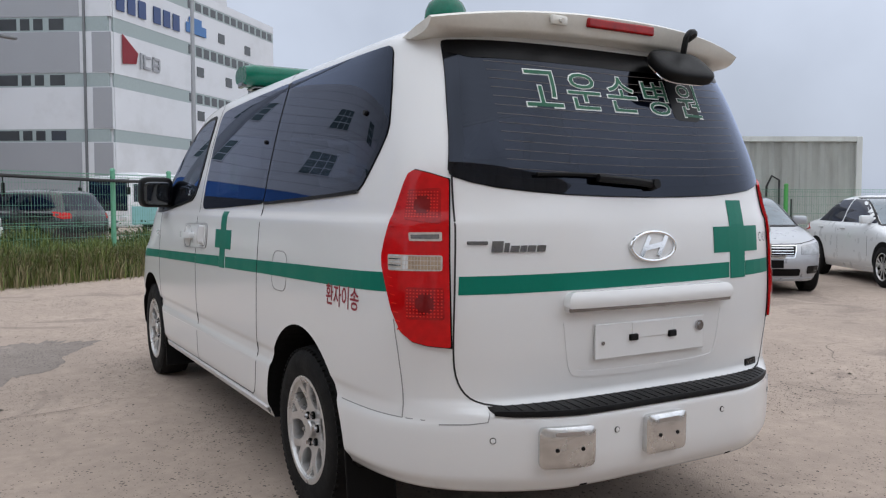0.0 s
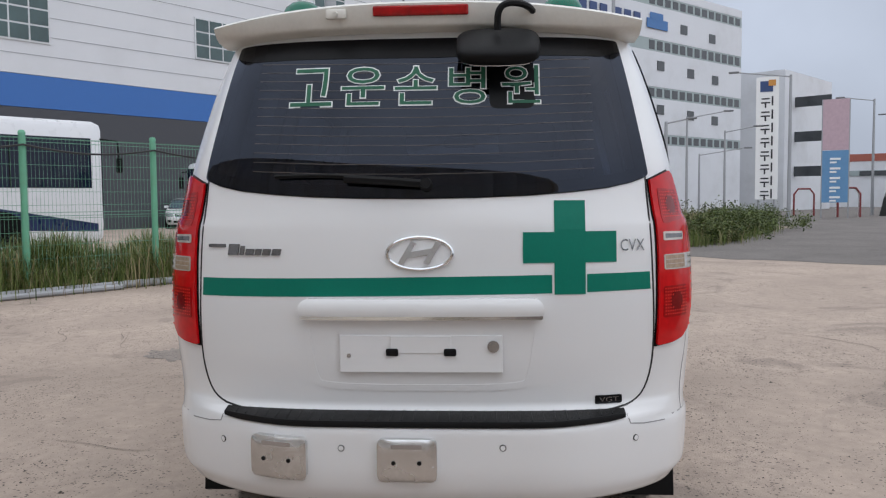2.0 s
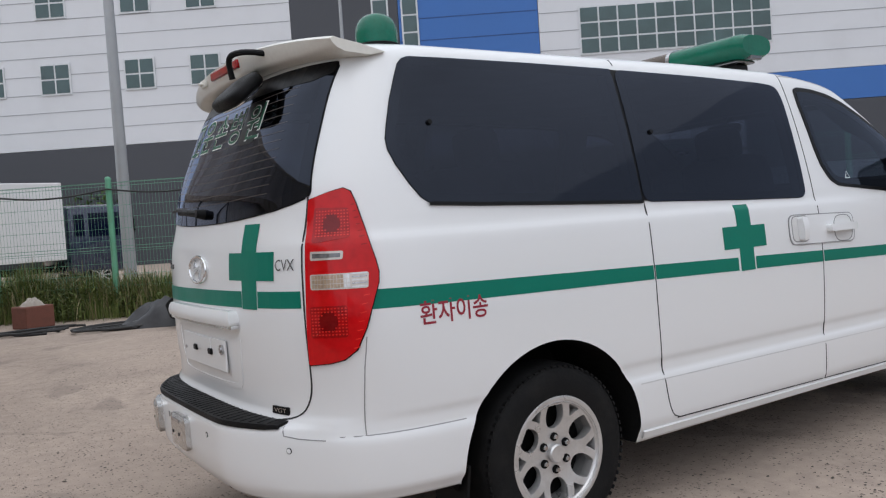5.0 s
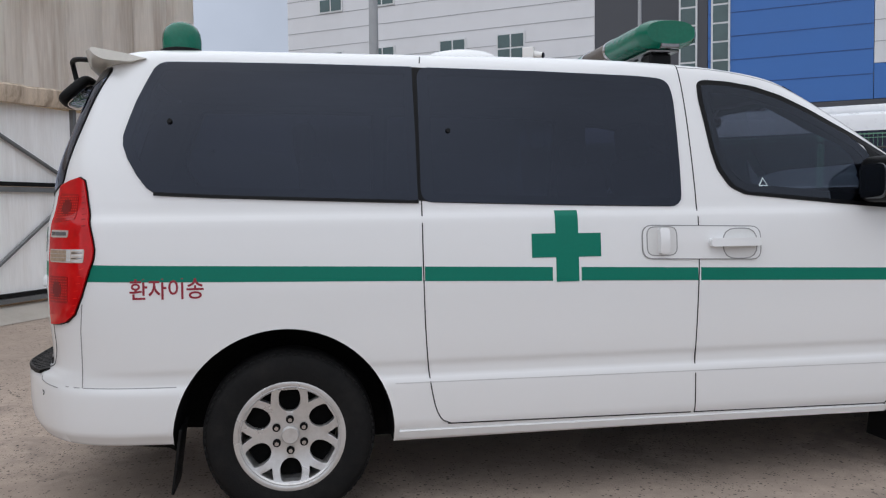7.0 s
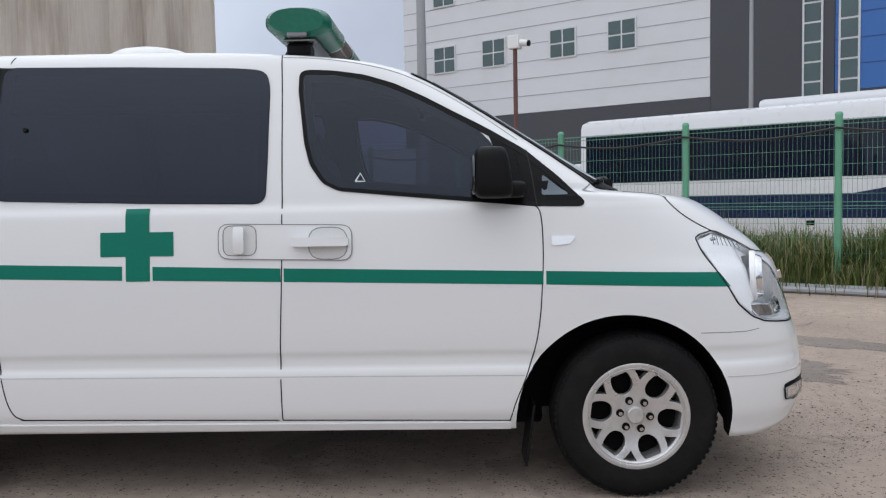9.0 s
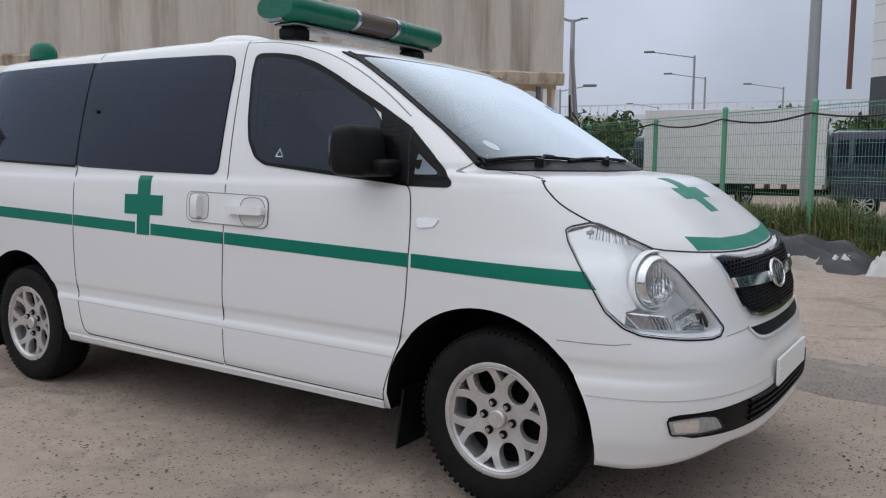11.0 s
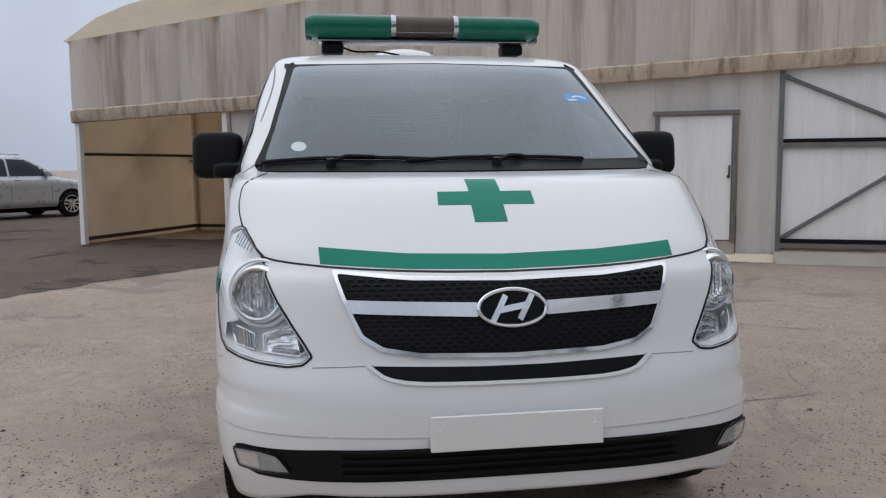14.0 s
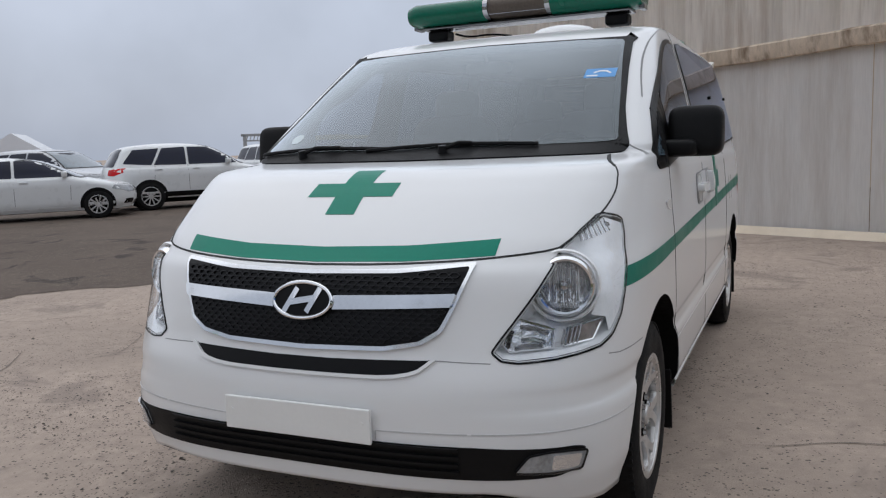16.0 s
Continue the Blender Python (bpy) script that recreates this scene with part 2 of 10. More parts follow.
M_HEATER = mat("heater_wire", (0.085, 0.07, 0.065), 0.5)


# ---- building helpers ----
def link(name, bm, material, parent=None, label="", smooth=False):
    me = bpy.data.meshes.new(name)
    bm.to_mesh(me)
    bm.free()
    mats = material if isinstance(material, (list, tuple)) else [material]
    for x in mats:
        me.materials.append(x)
    if smooth:
        me.shade_smooth()
        me.set_sharp_from_angle(angle=radians(38))
    ob = new(name, me)
    if parent is not None:
        ob.parent = parent
    if label:
        ob["label"] = label
    return ob


def part(name, bm, material, parent, label="", smooth=False):
    return link(name, bm, material, parent, label, smooth)


def thing(name, label, category, group="", kind="", m=None):
    ob = new(name)
    ob.empty_display_size = 0.2
    if m is not None:
        ob.matrix_basis = m
    return tagged(ob, label, category, group, kind)


def add_box(bm, c, s, rot=None, bevel=0.0):
    """A box of size s about c, its edges rounded off by bevel."""
    r = bmesh.ops.create_cube(bm, size=1.0)
    vs = r["verts"]
    for v in vs:
        v.co = Vector((v.co.x * s[0], v.co.y * s[1], v.co.z * s[2]))
    if bevel:
        es = list({e for v in vs for e in v.link_edges})
        o = bmesh.ops.bevel(bm, geom=es, offset=bevel, segments=2, profile=0.5, affect="EDGES")
        vs = list({v for f in o["faces"] for v in f.verts} | {v for v in vs if v.is_valid})
    t = Matrix.Translation(c) @ (rot.to_4x4() if rot is not None else Matrix.Identity(4))
    for v in vs:
        v.co = t @ v.co
    return vs


def add_rod(bm, a, b, r, r2=None, seg=10):
    a, b = Vector(a), Vector(b)
    d = b - a
    o = bmesh.ops.create_cone(bm, cap_ends=True, segments=seg, radius1=r, radius2=r if r2 is None else r2, depth=d.length)
    q = d.to_track_quat("Z", "Y").to_matrix().to_4x4()
    t = Matrix.Translation((a + b) / 2) @ q
    for v in o["verts"]:
        v.co = t @ v.co
    return o["verts"]


def add_blob(bm, c, s, n, rot=None, lean=(0.0, 0.0), nu=28, nv=16):
    """A rounded block of size s about c: the higher n, the squarer; lean shifts and narrows its top along x."""
    rows = []
    e = 2.0 / n

    def sgnpow(v):
        return math.copysign(abs(v) ** e, v)

    for j in range(nv + 1):
        ph = -math.pi / 2 + math.pi * j / nv
        row = []
        for i in range(nu):
            th = 2 * math.pi * i / nu
            v = Vector((sgnpow(math.cos(ph)) * sgnpow(math.cos(th)), sgnpow(math.cos(ph)) * sgnpow(math.sin(th)), sgnpow(math.sin(ph)))) * 0.5
            v = Vector((v.x * s[0] * (1 - lean[1] * (v.z + 0.5)) + lean[0] * (v.z + 0.5), v.y * s[1], v.z * s[2]))
            row.append(bm.verts.new(Vector(c) + (rot @ v if rot is not None else v)))
        rows.append(row)
    for p, q in zip(rows, rows[1:]):
        for i in range(nu):
            k = (i + 1) % nu
            bm.faces.new((p[i], p[k], q[k], q[i]))
    bmesh.ops.remove_doubles(bm, verts=bm.verts[:], dist=1e-6)


def add_lathe(bm, prof, seg, m):
    """Turns the outline (radius, height) about the z axis and lays it at the pose m."""
    rows = []
    for r, h in prof:
        rows.append([bm.verts.new(m @ Vector((r * math.cos(2 * math.pi * i / seg), r * math.sin(2 * math.pi * i / seg), h))) for i in range(seg)])
    for p, q in zip(rows, rows[1:]):
        for i in range(seg):
            j = (i + 1) % seg
            bm.faces.new((p[i], p[j], q[j], q[i]))
    bmesh.ops.recalc_face_normals(bm, faces=bm.faces[:])


def tube(bm, pts, r, seg=8):
    """One bent rod swept along the points."""
    pts = [Vector(p) for p in pts]
    rows, up = [], Vector((0.31, 0.17, 0.94))
    for i, p in enumerate(pts):
        d = (pts[min(i + 1, len(pts) - 1)] - pts[max(i - 1, 0)]).normalized()
        a = d.cross(up)
        if a.length < 1e-3:
            a = d.cross(Vector((1, 0, 0)))
        a.normalize()
        c = a.cross(d)
        up = c
        rows.append([bm.verts.new(p + (a * math.cos(2 * math.pi * k / seg) + c * math.sin(2 * math.pi * k / seg)) * r) for k in range(seg)])
    for p, q in zip(rows, rows[1:]):
        for k in range(seg):
            j = (k + 1) % seg
            bm.faces.new((p[k], q[k], q[j], p[j]))
    bm.faces.new(rows[0])
    bm.faces.new(rows[-1][::-1])


def baked(ob):
    """The mesh of ob with its modifiers made firm."""
    dg = bpy.context.evaluated_depsgraph_get()
    dg.update()
    me = bpy.data.meshes.new_from_object(ob.evaluated_get(dg))
    ob.modifiers.clear()
    ob.data = me
    return ob


def cut(ob, cutter):
    md = ob.modifiers.new("cut", "BOOLEAN")
    md.operation, md.solver, md.object = "DIFFERENCE", "EXACT", cutter
    baked(ob)
    bpy.data.objects.remove(cutter)
    return ob


def chaikin(pts, n=2, closed=True):
    pts = [Vector(p) for p in pts]
    for _ in range(n):
        out = []
        m = len(pts)
        if not closed:
            out.append(pts[0])
        for i in range(m if closed else m - 1):
            a, b = pts[i], pts[(i + 1) % m]
            out += [a * 0.75 + b * 0.25, a * 0.25 + b * 0.75]
        if not closed:
            out.append(pts[-1])
        pts = out
    return pts


def rounded(pts, r, seg=4):
    """A closed outline with its corners rounded by r."""
    pts = [Vector(p) for p in pts]
    out, n = [], len(pts)
    for i, p in enumerate(pts):
        a, b = pts[i - 1], pts[(i + 1) % n]
        ra = min(r, (a - p).length * 0.45)
        rb = min(r, (b - p).length * 0.45)
        s, e = p + (a - p).normalized() * ra, p + (b - p).normalized() * rb
        for k in range(seg + 1):
            t = k / seg
            out.append(s * (1 - t) ** 2 + p * 2 * t * (1 - t) + e * t * t)
    return out


def rect(a0, b0, a1, b1):
    return [(a0, b0), (a1, b0), (a1, b1), (a0, b1)]


def lay(surf, a, b, off):
    """The place off metres outside the surface at (a, b)."""
    e = 1e-3
    p = surf(a, b)
    du, dv = surf(a + e, b) - surf(a - e, b), surf(a, b + e) - surf(a, b - e)
    n = du.cross(dv)
    if n.length < 1e-12:
        return p
    n.normalize()
    if n.dot(p - Vector((1.5, 0, 0.9))) < 0:
        n = -n
    return p + n * off


def patch_bm(poly, surf, off, step=(0.06, 0.04), skirt=0.004, dome=None):
    """A panel of a curved body: the outline in the surface's two coordinates, laid off metres outside it, with an edge that goes back to the body."""
    bm = bmesh.new()
    bm.faces.new([bm.verts.new((p[0], p[1], 0)) for p in poly])
    for ax in (0, 1):
        lo, hi = min(p[ax] for p in poly), max(p[ax] for p in poly)
        k = math.ceil(lo / step[ax])
        no = (1, 0, 0) if ax == 0 else (0, 1, 0)
        while k * step[ax] < hi:
            co = [0, 0, 0]
            co[ax] = k * step[ax] + 1e-5
            bmesh.ops.bisect_plane(bm, geom=bm.verts[:] + bm.edges[:] + bm.faces[:], plane_co=co, plane_no=no, dist=1e-6)
            k += 1
    bmesh.ops.triangulate(bm, faces=[f for f in bm.faces if len(f.verts) > 4])
    rim = [e for e in bm.edges if len(e.link_faces) == 1]
    ab = {v: (v.co.x, v.co.y) for v in bm.verts}
    if skirt:
        ext = bmesh.ops.extrude_edge_only(bm, edges=rim)
        low = [g for g in ext["geom"] if isinstance(g, bmesh.types.BMVert)]
        for v in low:
            ab[v] = (v.co.x, v.co.y, 1)
    for v, c in ab.items():
        o = off - skirt if len(c) == 3 else off + (dome(c[0], c[1]) if dome else 0.0)
        v.co = lay(surf, c[0], c[1], o)
    bmesh.ops.recalc_face_normals(bm, faces=bm.faces[:])
    bm.faces.ensure_lookup_table()
    f = max(bm.faces, key=lambda q: q.calc_area())
    if f.normal.dot(f.calc_center_median() - Vector((1.5, 0, 0.9))) < 0:
        bmesh.ops.reverse_faces(bm, faces=bm.faces[:])
    return bm


def ribbon_bm(paths, surf, width, off, step=0.04):
    """Thin strips along lines on the surface."""
    bm = bmesh.new()
    for path in paths:
        pts = []
        for a, b in zip(path, path[1:]):
            a, b = Vector(a), Vector(b)
            k = max(1, int((b - a).length / step))
            pts += [a.lerp(b, i / k) for i in range(k)]
        pts.append(Vector(path[-1]))
        prev = None
        for i, p in enumerate(pts):
            d = (pts[min(i + 1, len(pts) - 1)] - pts[max(i - 1, 0)]).normalized()
            n = Vector((-d.y, d.x)) * width / 2
            row = [bm.verts.new(lay(surf, p.x + s * n.x, p.y + s * n.y, o)) for s, o in ((-1, -0.002), (-1, off), (1, off), (1, -0.002))]
            if prev:
                for j in range(3):
                    bm.faces.new((prev[j], prev[j + 1], row[j + 1], row[j]))
            prev = row
    bmesh.ops.recalc_face_normals(bm, faces=bm.faces[:])
    return bm

# ---- the ambulance van: rear axle at x = 0, nose towards +x, 5.1 m long ----
def curve(*rows):
    """A smooth monotone curve through (z, value) rows."""
    z = np.array([r[0] for r in rows], float)
    v = np.array([r[1] for r in rows], float)
    h, d = np.diff(z), np.diff(v) / np.diff(z)
    s = np.zeros_like(v)
    s[0], s[-1] = d[0], d[-1]
    for i in range(1, len(v) - 1):
        if d[i - 1] * d[i] > 0:
            w1, w2 = 2 * h[i] + h[i - 1], h[i] + 2 * h[i - 1]
            s[i] = (w1 + w2) / (w1 / d[i - 1] + w2 / d[i])

    @lru_cache(maxsize=None)
    def f(q):
        q = min(max(q, z[0]), z[-1])
        i = min(max(int(np.searchsorted(z, q)) - 1, 0), len(h) - 1)
        t = float((q - z[i]) / h[i])
        return float((1 + 2 * t) * (1 - t) ** 2 * v[i] + t * (1 - t) ** 2 * h[i] * s[i] + t * t * (3 - 2 * t) * v[i + 1] + t * t * (t - 1) * h[i] * s[i + 1])

    return f


Z_TOP = 1.955
nose = curve((0.18, 4.018), (0.24, 4.044), (0.34, 4.056), (0.46, 4.062), (0.52, 4.058), (0.60, 4.050), (0.66, 4.035), (0.72, 4.012), (0.80, 3.992), (0.90, 3.962), (0.96, 3.932), (0.99, 3.895), (1.05, 3.825), (1.12, 3.738), (1.20, 3.625), (1.25, 3.52), (1.266, 3.42), (1.278, 3.26), (1.286, 3.19), (1.32, 3.135), (1.50, 2.85), (1.65, 2.61), (1.78, 2.38), (1.83, 2.27), (1.865, 2.14), (1.89, 1.97), (1.915, 1.60), (1.930, 1.15), (Z_TOP, 0.72))
tail = curve((0.18, -0.97), (0.30, -1.015), (0.38, -1.03), (0.57, -1.034), (0.612, -1.03), (0.64, -1.015), (0.80, -1.030), (0.95, -1.036), (1.10, -1.032), (1.20, -1.024), (1.30, -1.002), (1.40, -0.985), (1.62, -0.905), (1.76, -0.845), (1.84, -0.80), (1.875, -0.778), (1.905, -0.75), (1.927, -0.71), (1.944, -0.63), (Z_TOP, -0.2))
ledge = curve((0.18, 0.05), (0.30, 0.07), (0.38, 0.088), (0.46, 0.098), (0.57, 0.098), (0.598, 0.085), (0.612, 0.0), (Z_TOP, 0.0))
wide = curve((0.18, 0.86), (0.26, 0.90), (0.33, 0.925), (0.38, 0.947), (0.53, 0.953), (0.555, 0.951), (0.575, 0.943), (0.61, 0.942), (0.64, 0.950), (0.75, 0.954), (0.92, 0.953), (1.05, 0.946), (1.15, 0.938), (1.215, 0.930), (1.24, 0.918), (1.30, 0.908), (1.40, 0.889), (1.50, 0.867), (1.60, 0.843), (1.70, 0.816), (1.80, 0.786), (1.84, 0.772), (1.87, 0.757), (1.897, 0.730), (1.917, 0.68), (1.932, 0.59), (1.944, 0.44), (Z_TOP, 0.12))
mid = curve((0.18, 1.5), (1.80, 1.5), (1.89, 1.1), (1.92, 0.75), (Z_TOP, 0.57))
pow_nf = curve((0.18, 11), (0.5, 13), (0.85, 12.5), (1.05, 8), (1.20, 9), (1.27, 14), (1.32, 18), (1.80, 18), (1.90, 8), (Z_TOP, 3))
pow_mf = curve((0.18, 3.0), (0.5, 3.05), (0.70, 2.95), (0.85, 2.75), (0.98, 3.5), (1.05, 4.4), (1.20, 4.2), (1.30, 3.2), (1.80, 3.0), (1.90, 2.6), (Z_TOP, 2.2))
pow_nr = curve((0.18, 13), (0.60, 15), (0.9, 19), (1.30, 19), (1.80, 19), (1.90, 18), (Z_TOP, 9))
pow_mr = curve((0.18, 3.8), (0.56, 3.5), (0.62, 3.2), (0.75, 2.6), (0.90, 2.4), (1.30, 2.5), (1.80, 2.9), (1.90, 2.6), (Z_TOP, 2.2))


def side_y(x, z):
    xm = mid(z)
    if x >= xm:
        u, n, m = (x - xm) / (nose(z) - xm), pow_nf(z), pow_mf(z)
    else:
        u, n, m = (xm - x) / (xm - tail(z)), pow_nr(z), pow_mr(z)
    return wide(z) * max(1e-6, 1 - min(u, 1.0) ** n) ** (1 / m)


def front_x(y, z):
    v = min(abs(y) / wide(z), 0.9999)
    xm = mid(z)
    return xm + (nose(z) - xm) * (1 - v ** pow_mf(z)) ** (1 / pow_nf(z))


def rear_x(y, z):
    v = min(abs(y) / wide(z), 0.9999)
    xm = mid(z)
    f = min(1.0, max(0.0, (0.82 - abs(y)) / 0.46))
    return xm - (xm - tail(z)) * (1 - v ** pow_mr(z)) ** (1 / pow_nr(z)) - ledge(z) * f * f * (3 - 2 * f)


def S_RIGHT(x, z):
    return Vector((x, -side_y(x, z), z))


def S_LEFT(x, z):
    return Vector((x, side_y(x, z), z))


def S_FRONT(y, z):
    return Vector((front_x(y, z), y, z))


def S_REAR(y, z):
    return Vector((rear_x(y, z), y, z))


def corner(cx, sx, cy, s, k):
    """The surface round a corner of the van, by the way round it in metres and the height."""
    def f(a, z):
        th = a / k
        dx, dy = sx * math.cos(th), math.sin(th)
        xm, w = mid(z), wide(z)
        ahead = sx > 0
        span = nose(z) - xm if ahead else xm - tail(z)
        n, m = (pow_nf(z), pow_mf(z)) if ahead else (pow_nr(z), pow_mr(z))
        lo, hi = 0.0, 1.2
        for _ in range(26):
            r = (lo + hi) / 2
            u, v = abs(cx + r * dx - xm) / span, abs(cy + r * dy) / w
            if u < 1 and v < 1 and u ** n + v ** m < 1:
                lo = r
            else:
                hi = r
        return Vector((cx + lo * dx, s * (cy + lo * dy), z))
    return f


KF, KR = 0.55, 0.42
S_FC = {s: corner(3.35, 1, 0.45, s, KF) for s in (-1, 1)}
S_RC = {s: corner(-0.55, -1, 0.55, s, KR) for s in (-1, 1)}


def roof_z(x, y):
    lo, hi = 1.6, Z_TOP - 0.001
    for _ in range(24):
        m = (lo + hi) / 2
        if tail(m) < x < nose(m) and side_y(x, m) > abs(y):
            lo = m
        else:
            hi = m
    return lo


van = thing("ambulance_van", "white ambulance van with green crosses and stripes", "van")
SIDES = ((S_RIGHT, -1), (S_LEFT, 1))


def ring(z):
    w = wide(z)
    yc = 0.82 * w
    yr = 0.86 * w
    pts = [(rear_x(yr * i / 26, z), yr * i / 26) for i in range(27)]
    xr, xf = pts[-1][0], front_x(yc, z)
    for i in range(1, 116):
        t = i / 116
        x = xr + (xf - xr) * (0.5 - 0.5 * math.cos(math.pi * t)) if i else xr
        pts.append((x, side_y(x, z)))
    pts += [(front_x(yc * (1 - i / 18), z), yc * (1 - i / 18)) for i in range(19)]
    return [(x, y) for x, y in pts] + [(x, -y) for x, y in pts[-2:0:-1]]


def underside(x, y, z):
    """The lower edge of the bumpers: deepest at the front corners, drawn up at the rear."""
    if z > 0.40:
        return z
    low = 0.30
    if x > 3.5:
        low = 0.328 - 0.082 * min(1.0, max(0.0, (abs(y) - 0.60) / 0.26)) ** 1.3
    elif x < -0.42:
        low = 0.338
    return low + (z - 0.30) / 0.10 * (0.40 - low)


def prism(bm, loop_a, loop_b):
    va, vb = [bm.verts.new(p) for p in loop_a], [bm.verts.new(p) for p in loop_b]
    bm.faces.new(va)
    bm.faces.new(vb[::-1])
    for i in range(len(va)):
        j = (i + 1) % len(va)
        bm.faces.new((va[i], vb[i], vb[j], va[j]))


def shrunk(poly, d):
    """An outline drawn in by d metres; short edges that would turn over are dropped."""
    poly = [Vector((p[0], p[1])) for p in poly]
    while True:
        area = sum(a.x * b.y - b.x * a.y for a, b in zip(poly, poly[1:] + poly[:1]))
        n, out = len(poly), []
        for i, p in enumerate(poly):
            e, f = (p - poly[i - 1]).normalized(), (poly[(i + 1) % n] - p).normalized()
            t = (e + f).normalized()
            grow = min(1.6, 1 / max(0.4, t.dot(f)))
            out.append(p + Vector((-t.y, t.x)) * (d if area > 0 else -d) * grow)
        bad = [i for i in range(n) if (out[(i + 1) % n] - out[i]).dot(poly[(i + 1) % n] - poly[i]) <= 0]
        if not bad or n < 5:
            return out
        i = bad[0]
        poly[i] = (poly[i] + poly[(i + 1) % n]) / 2
        del poly[(i + 1) % n]


def hollow(body):
    """Opens the cabin: the room inside, the window openings and the headlamp pockets."""
    def bore(loop_a, loop_b):
        cb = bmesh.new()
        prism(cb, loop_a, loop_b)
        bmesh.ops.triangulate(cb, faces=cb.faces[:])
        if cb.calc_volume(signed=True) < 0:
            bmesh.ops.reverse_faces(cb, faces=cb.faces[:])
        cut(body, link("cutter", cb, M_INNER))

    for s in (-1, 1):
        for name, poly in SIDE_GLASS[:3]:
            inn = shrunk(poly, 0.022)
            bore([(p.x, s * 0.62, p.y) for p in inn], [(p.x, s * 1.15, p.y) for p in inn])
        inn = shrunk([(KF * a, z) for a, z in LAMP_OUT], 0.006)
        face, way = [lay(S_FC[s], p.x, p.y, 0.0) for p in inn], Vector((0.115, s * 0.075, 0.0)).normalized()
        far, near = max(p.dot(way) for p in face) + 0.05, min(p.dot(way) for p in face) - 0.06
        bore([p + way * (far - p.dot(way)) for p in face], [p + way * (near - p.dot(way)) for p in face])
    for poly, x0, x1 in ((shrunk(rounded(SCREEN, 0.02), 0.012), 1.95, 3.45), (shrunk(REAR_GLASS, 0.03), -1.3, -0.45)):
        bore([(x0, p.x, p.y) for p in poly], [(x1, p.x, p.y) for p in poly])
    cb = bmesh.new()
    rows = []
    for z in (0.80, 1.0, 1.15, 1.24, 1.30, 1.40, 1.50, 1.60, 1.70, 1.78, 1.84, 1.865):
        xa, xb = max(tail(z) + 0.11, -0.88), min(nose(z) - 0.11, 3.02)
        xs = [xa + (xb - xa) * k / 10 for k in range(11)]
        side = [(x, side_y(x, z) - 0.055 - (0.10 if x in (xa, xb) else 0.0)) for x in xs]
        rows.append([cb.verts.new((x, y, z)) for x, y in side + [(x, -y) for x, y in side[::-1]]])
    for p, q in zip(rows, rows[1:]):
        for i in range(len(p)):
            j = (i + 1) % len(p)
            cb.faces.new((p[i], p[j], q[j], q[i]))
    cb.faces.new(rows[0][::-1])
    cb.faces.new(rows[-1])
    bmesh.ops.recalc_face_normals(cb, faces=cb.faces[:])
    cut(body, link("cutter", cb, M_INNER))


PLATE = rounded([(1.492, 1.028), (2.040, 1.014), (2.040, 1.158), (1.492, 1.170)], 0.045)
# glass
SIDE_GLASS = [
    ("rear_quarter_window", [Vector(q) for q in ((-0.459, 1.853), (-0.485, 1.844), (-0.504, 1.826), (-0.530, 1.775), (-0.568, 1.693), (-0.600, 1.604), (-0.616, 1.552), (-0.616, 1.514), (-0.598, 1.461), (-0.562, 1.396), (-0.526, 1.346), (-0.502, 1.329), (-0.471, 1.322), (-0.292, 1.313), (0.10, 1.300), (0.527, 1.287), (0.532, 1.29), (0.532, 1.845), (0.527, 1.849), (0.1, 1.853))]),
    ("sliding_door_window", rounded([(0.552, 1.847), (1.10, 1.838), (1.55, 1.824), (1.672, 1.812), (1.692, 1.74), (1.688, 1.41), (1.682, 1.250), (1.20, 1.260), (0.545, 1.281)], 0.05)),
    ("front_door_window", rounded([(1.832, 1.72), (1.832, 1.79), (1.966, 1.785), (2.089, 1.762), (2.212, 1.721), (2.335, 1.664), (2.457, 1.597), (2.564, 1.538), (2.622, 1.478), (2.640, 1.252), (2.289, 1.284), (1.985, 1.311), (1.933, 1.339), (1.882, 1.415), (1.858, 1.508)], 0.025)),
    ("quarter_glass", rounded([(2.822, 1.350), (2.930, 1.266), (2.818, 1.266)], 0.012)),
]
SCREEN_RIM = [(0.712, 1.836), (0.708, 1.76), (0.732, 1.62), (0.767, 1.45), (0.798, 1.36), (0.818, 1.312), (0.808, 1.288), (0.74, 1.2835), (0, 1.2795)]
SCREEN_RIM = [(-y, z) for y, z in SCREEN_RIM[:-1]] + SCREEN_RIM[::-1] + [(0.676, 1.788), (0.5, 1.788), (0, 1.798), (-0.5, 1.788), (-0.676, 1.788)]
SCREEN = [(0.672, 1.770), (0.697, 1.66), (0.724, 1.55), (0.751, 1.43), (0.769, 1.36), (0.778, 1.326), (0.70, 1.322), (0, 1.316)]
SCREEN = [(-y, z) for y, z in SCREEN[:-1]] + SCREEN[::-1] + [(0.5, 1.779), (0, 1.790), (-0.5, 1.779)]
REAR_GLASS = rounded([(-0.744, 1.372), (-0.722, 1.50), (-0.70, 1.64), (-0.665, 1.845), (0.665, 1.845), (0.70, 1.64), (0.722, 1.50), (0.744, 1.372), (0.68, 1.350), (0.60, 1.333), (0.48, 1.320), (0.35, 1.311), (0.18, 1.305), (0, 1.303), (-0.18, 1.305), (-0.35, 1.311), (-0.48, 1.320), (-0.60, 1.333), (-0.68, 1.350)], 0.012)
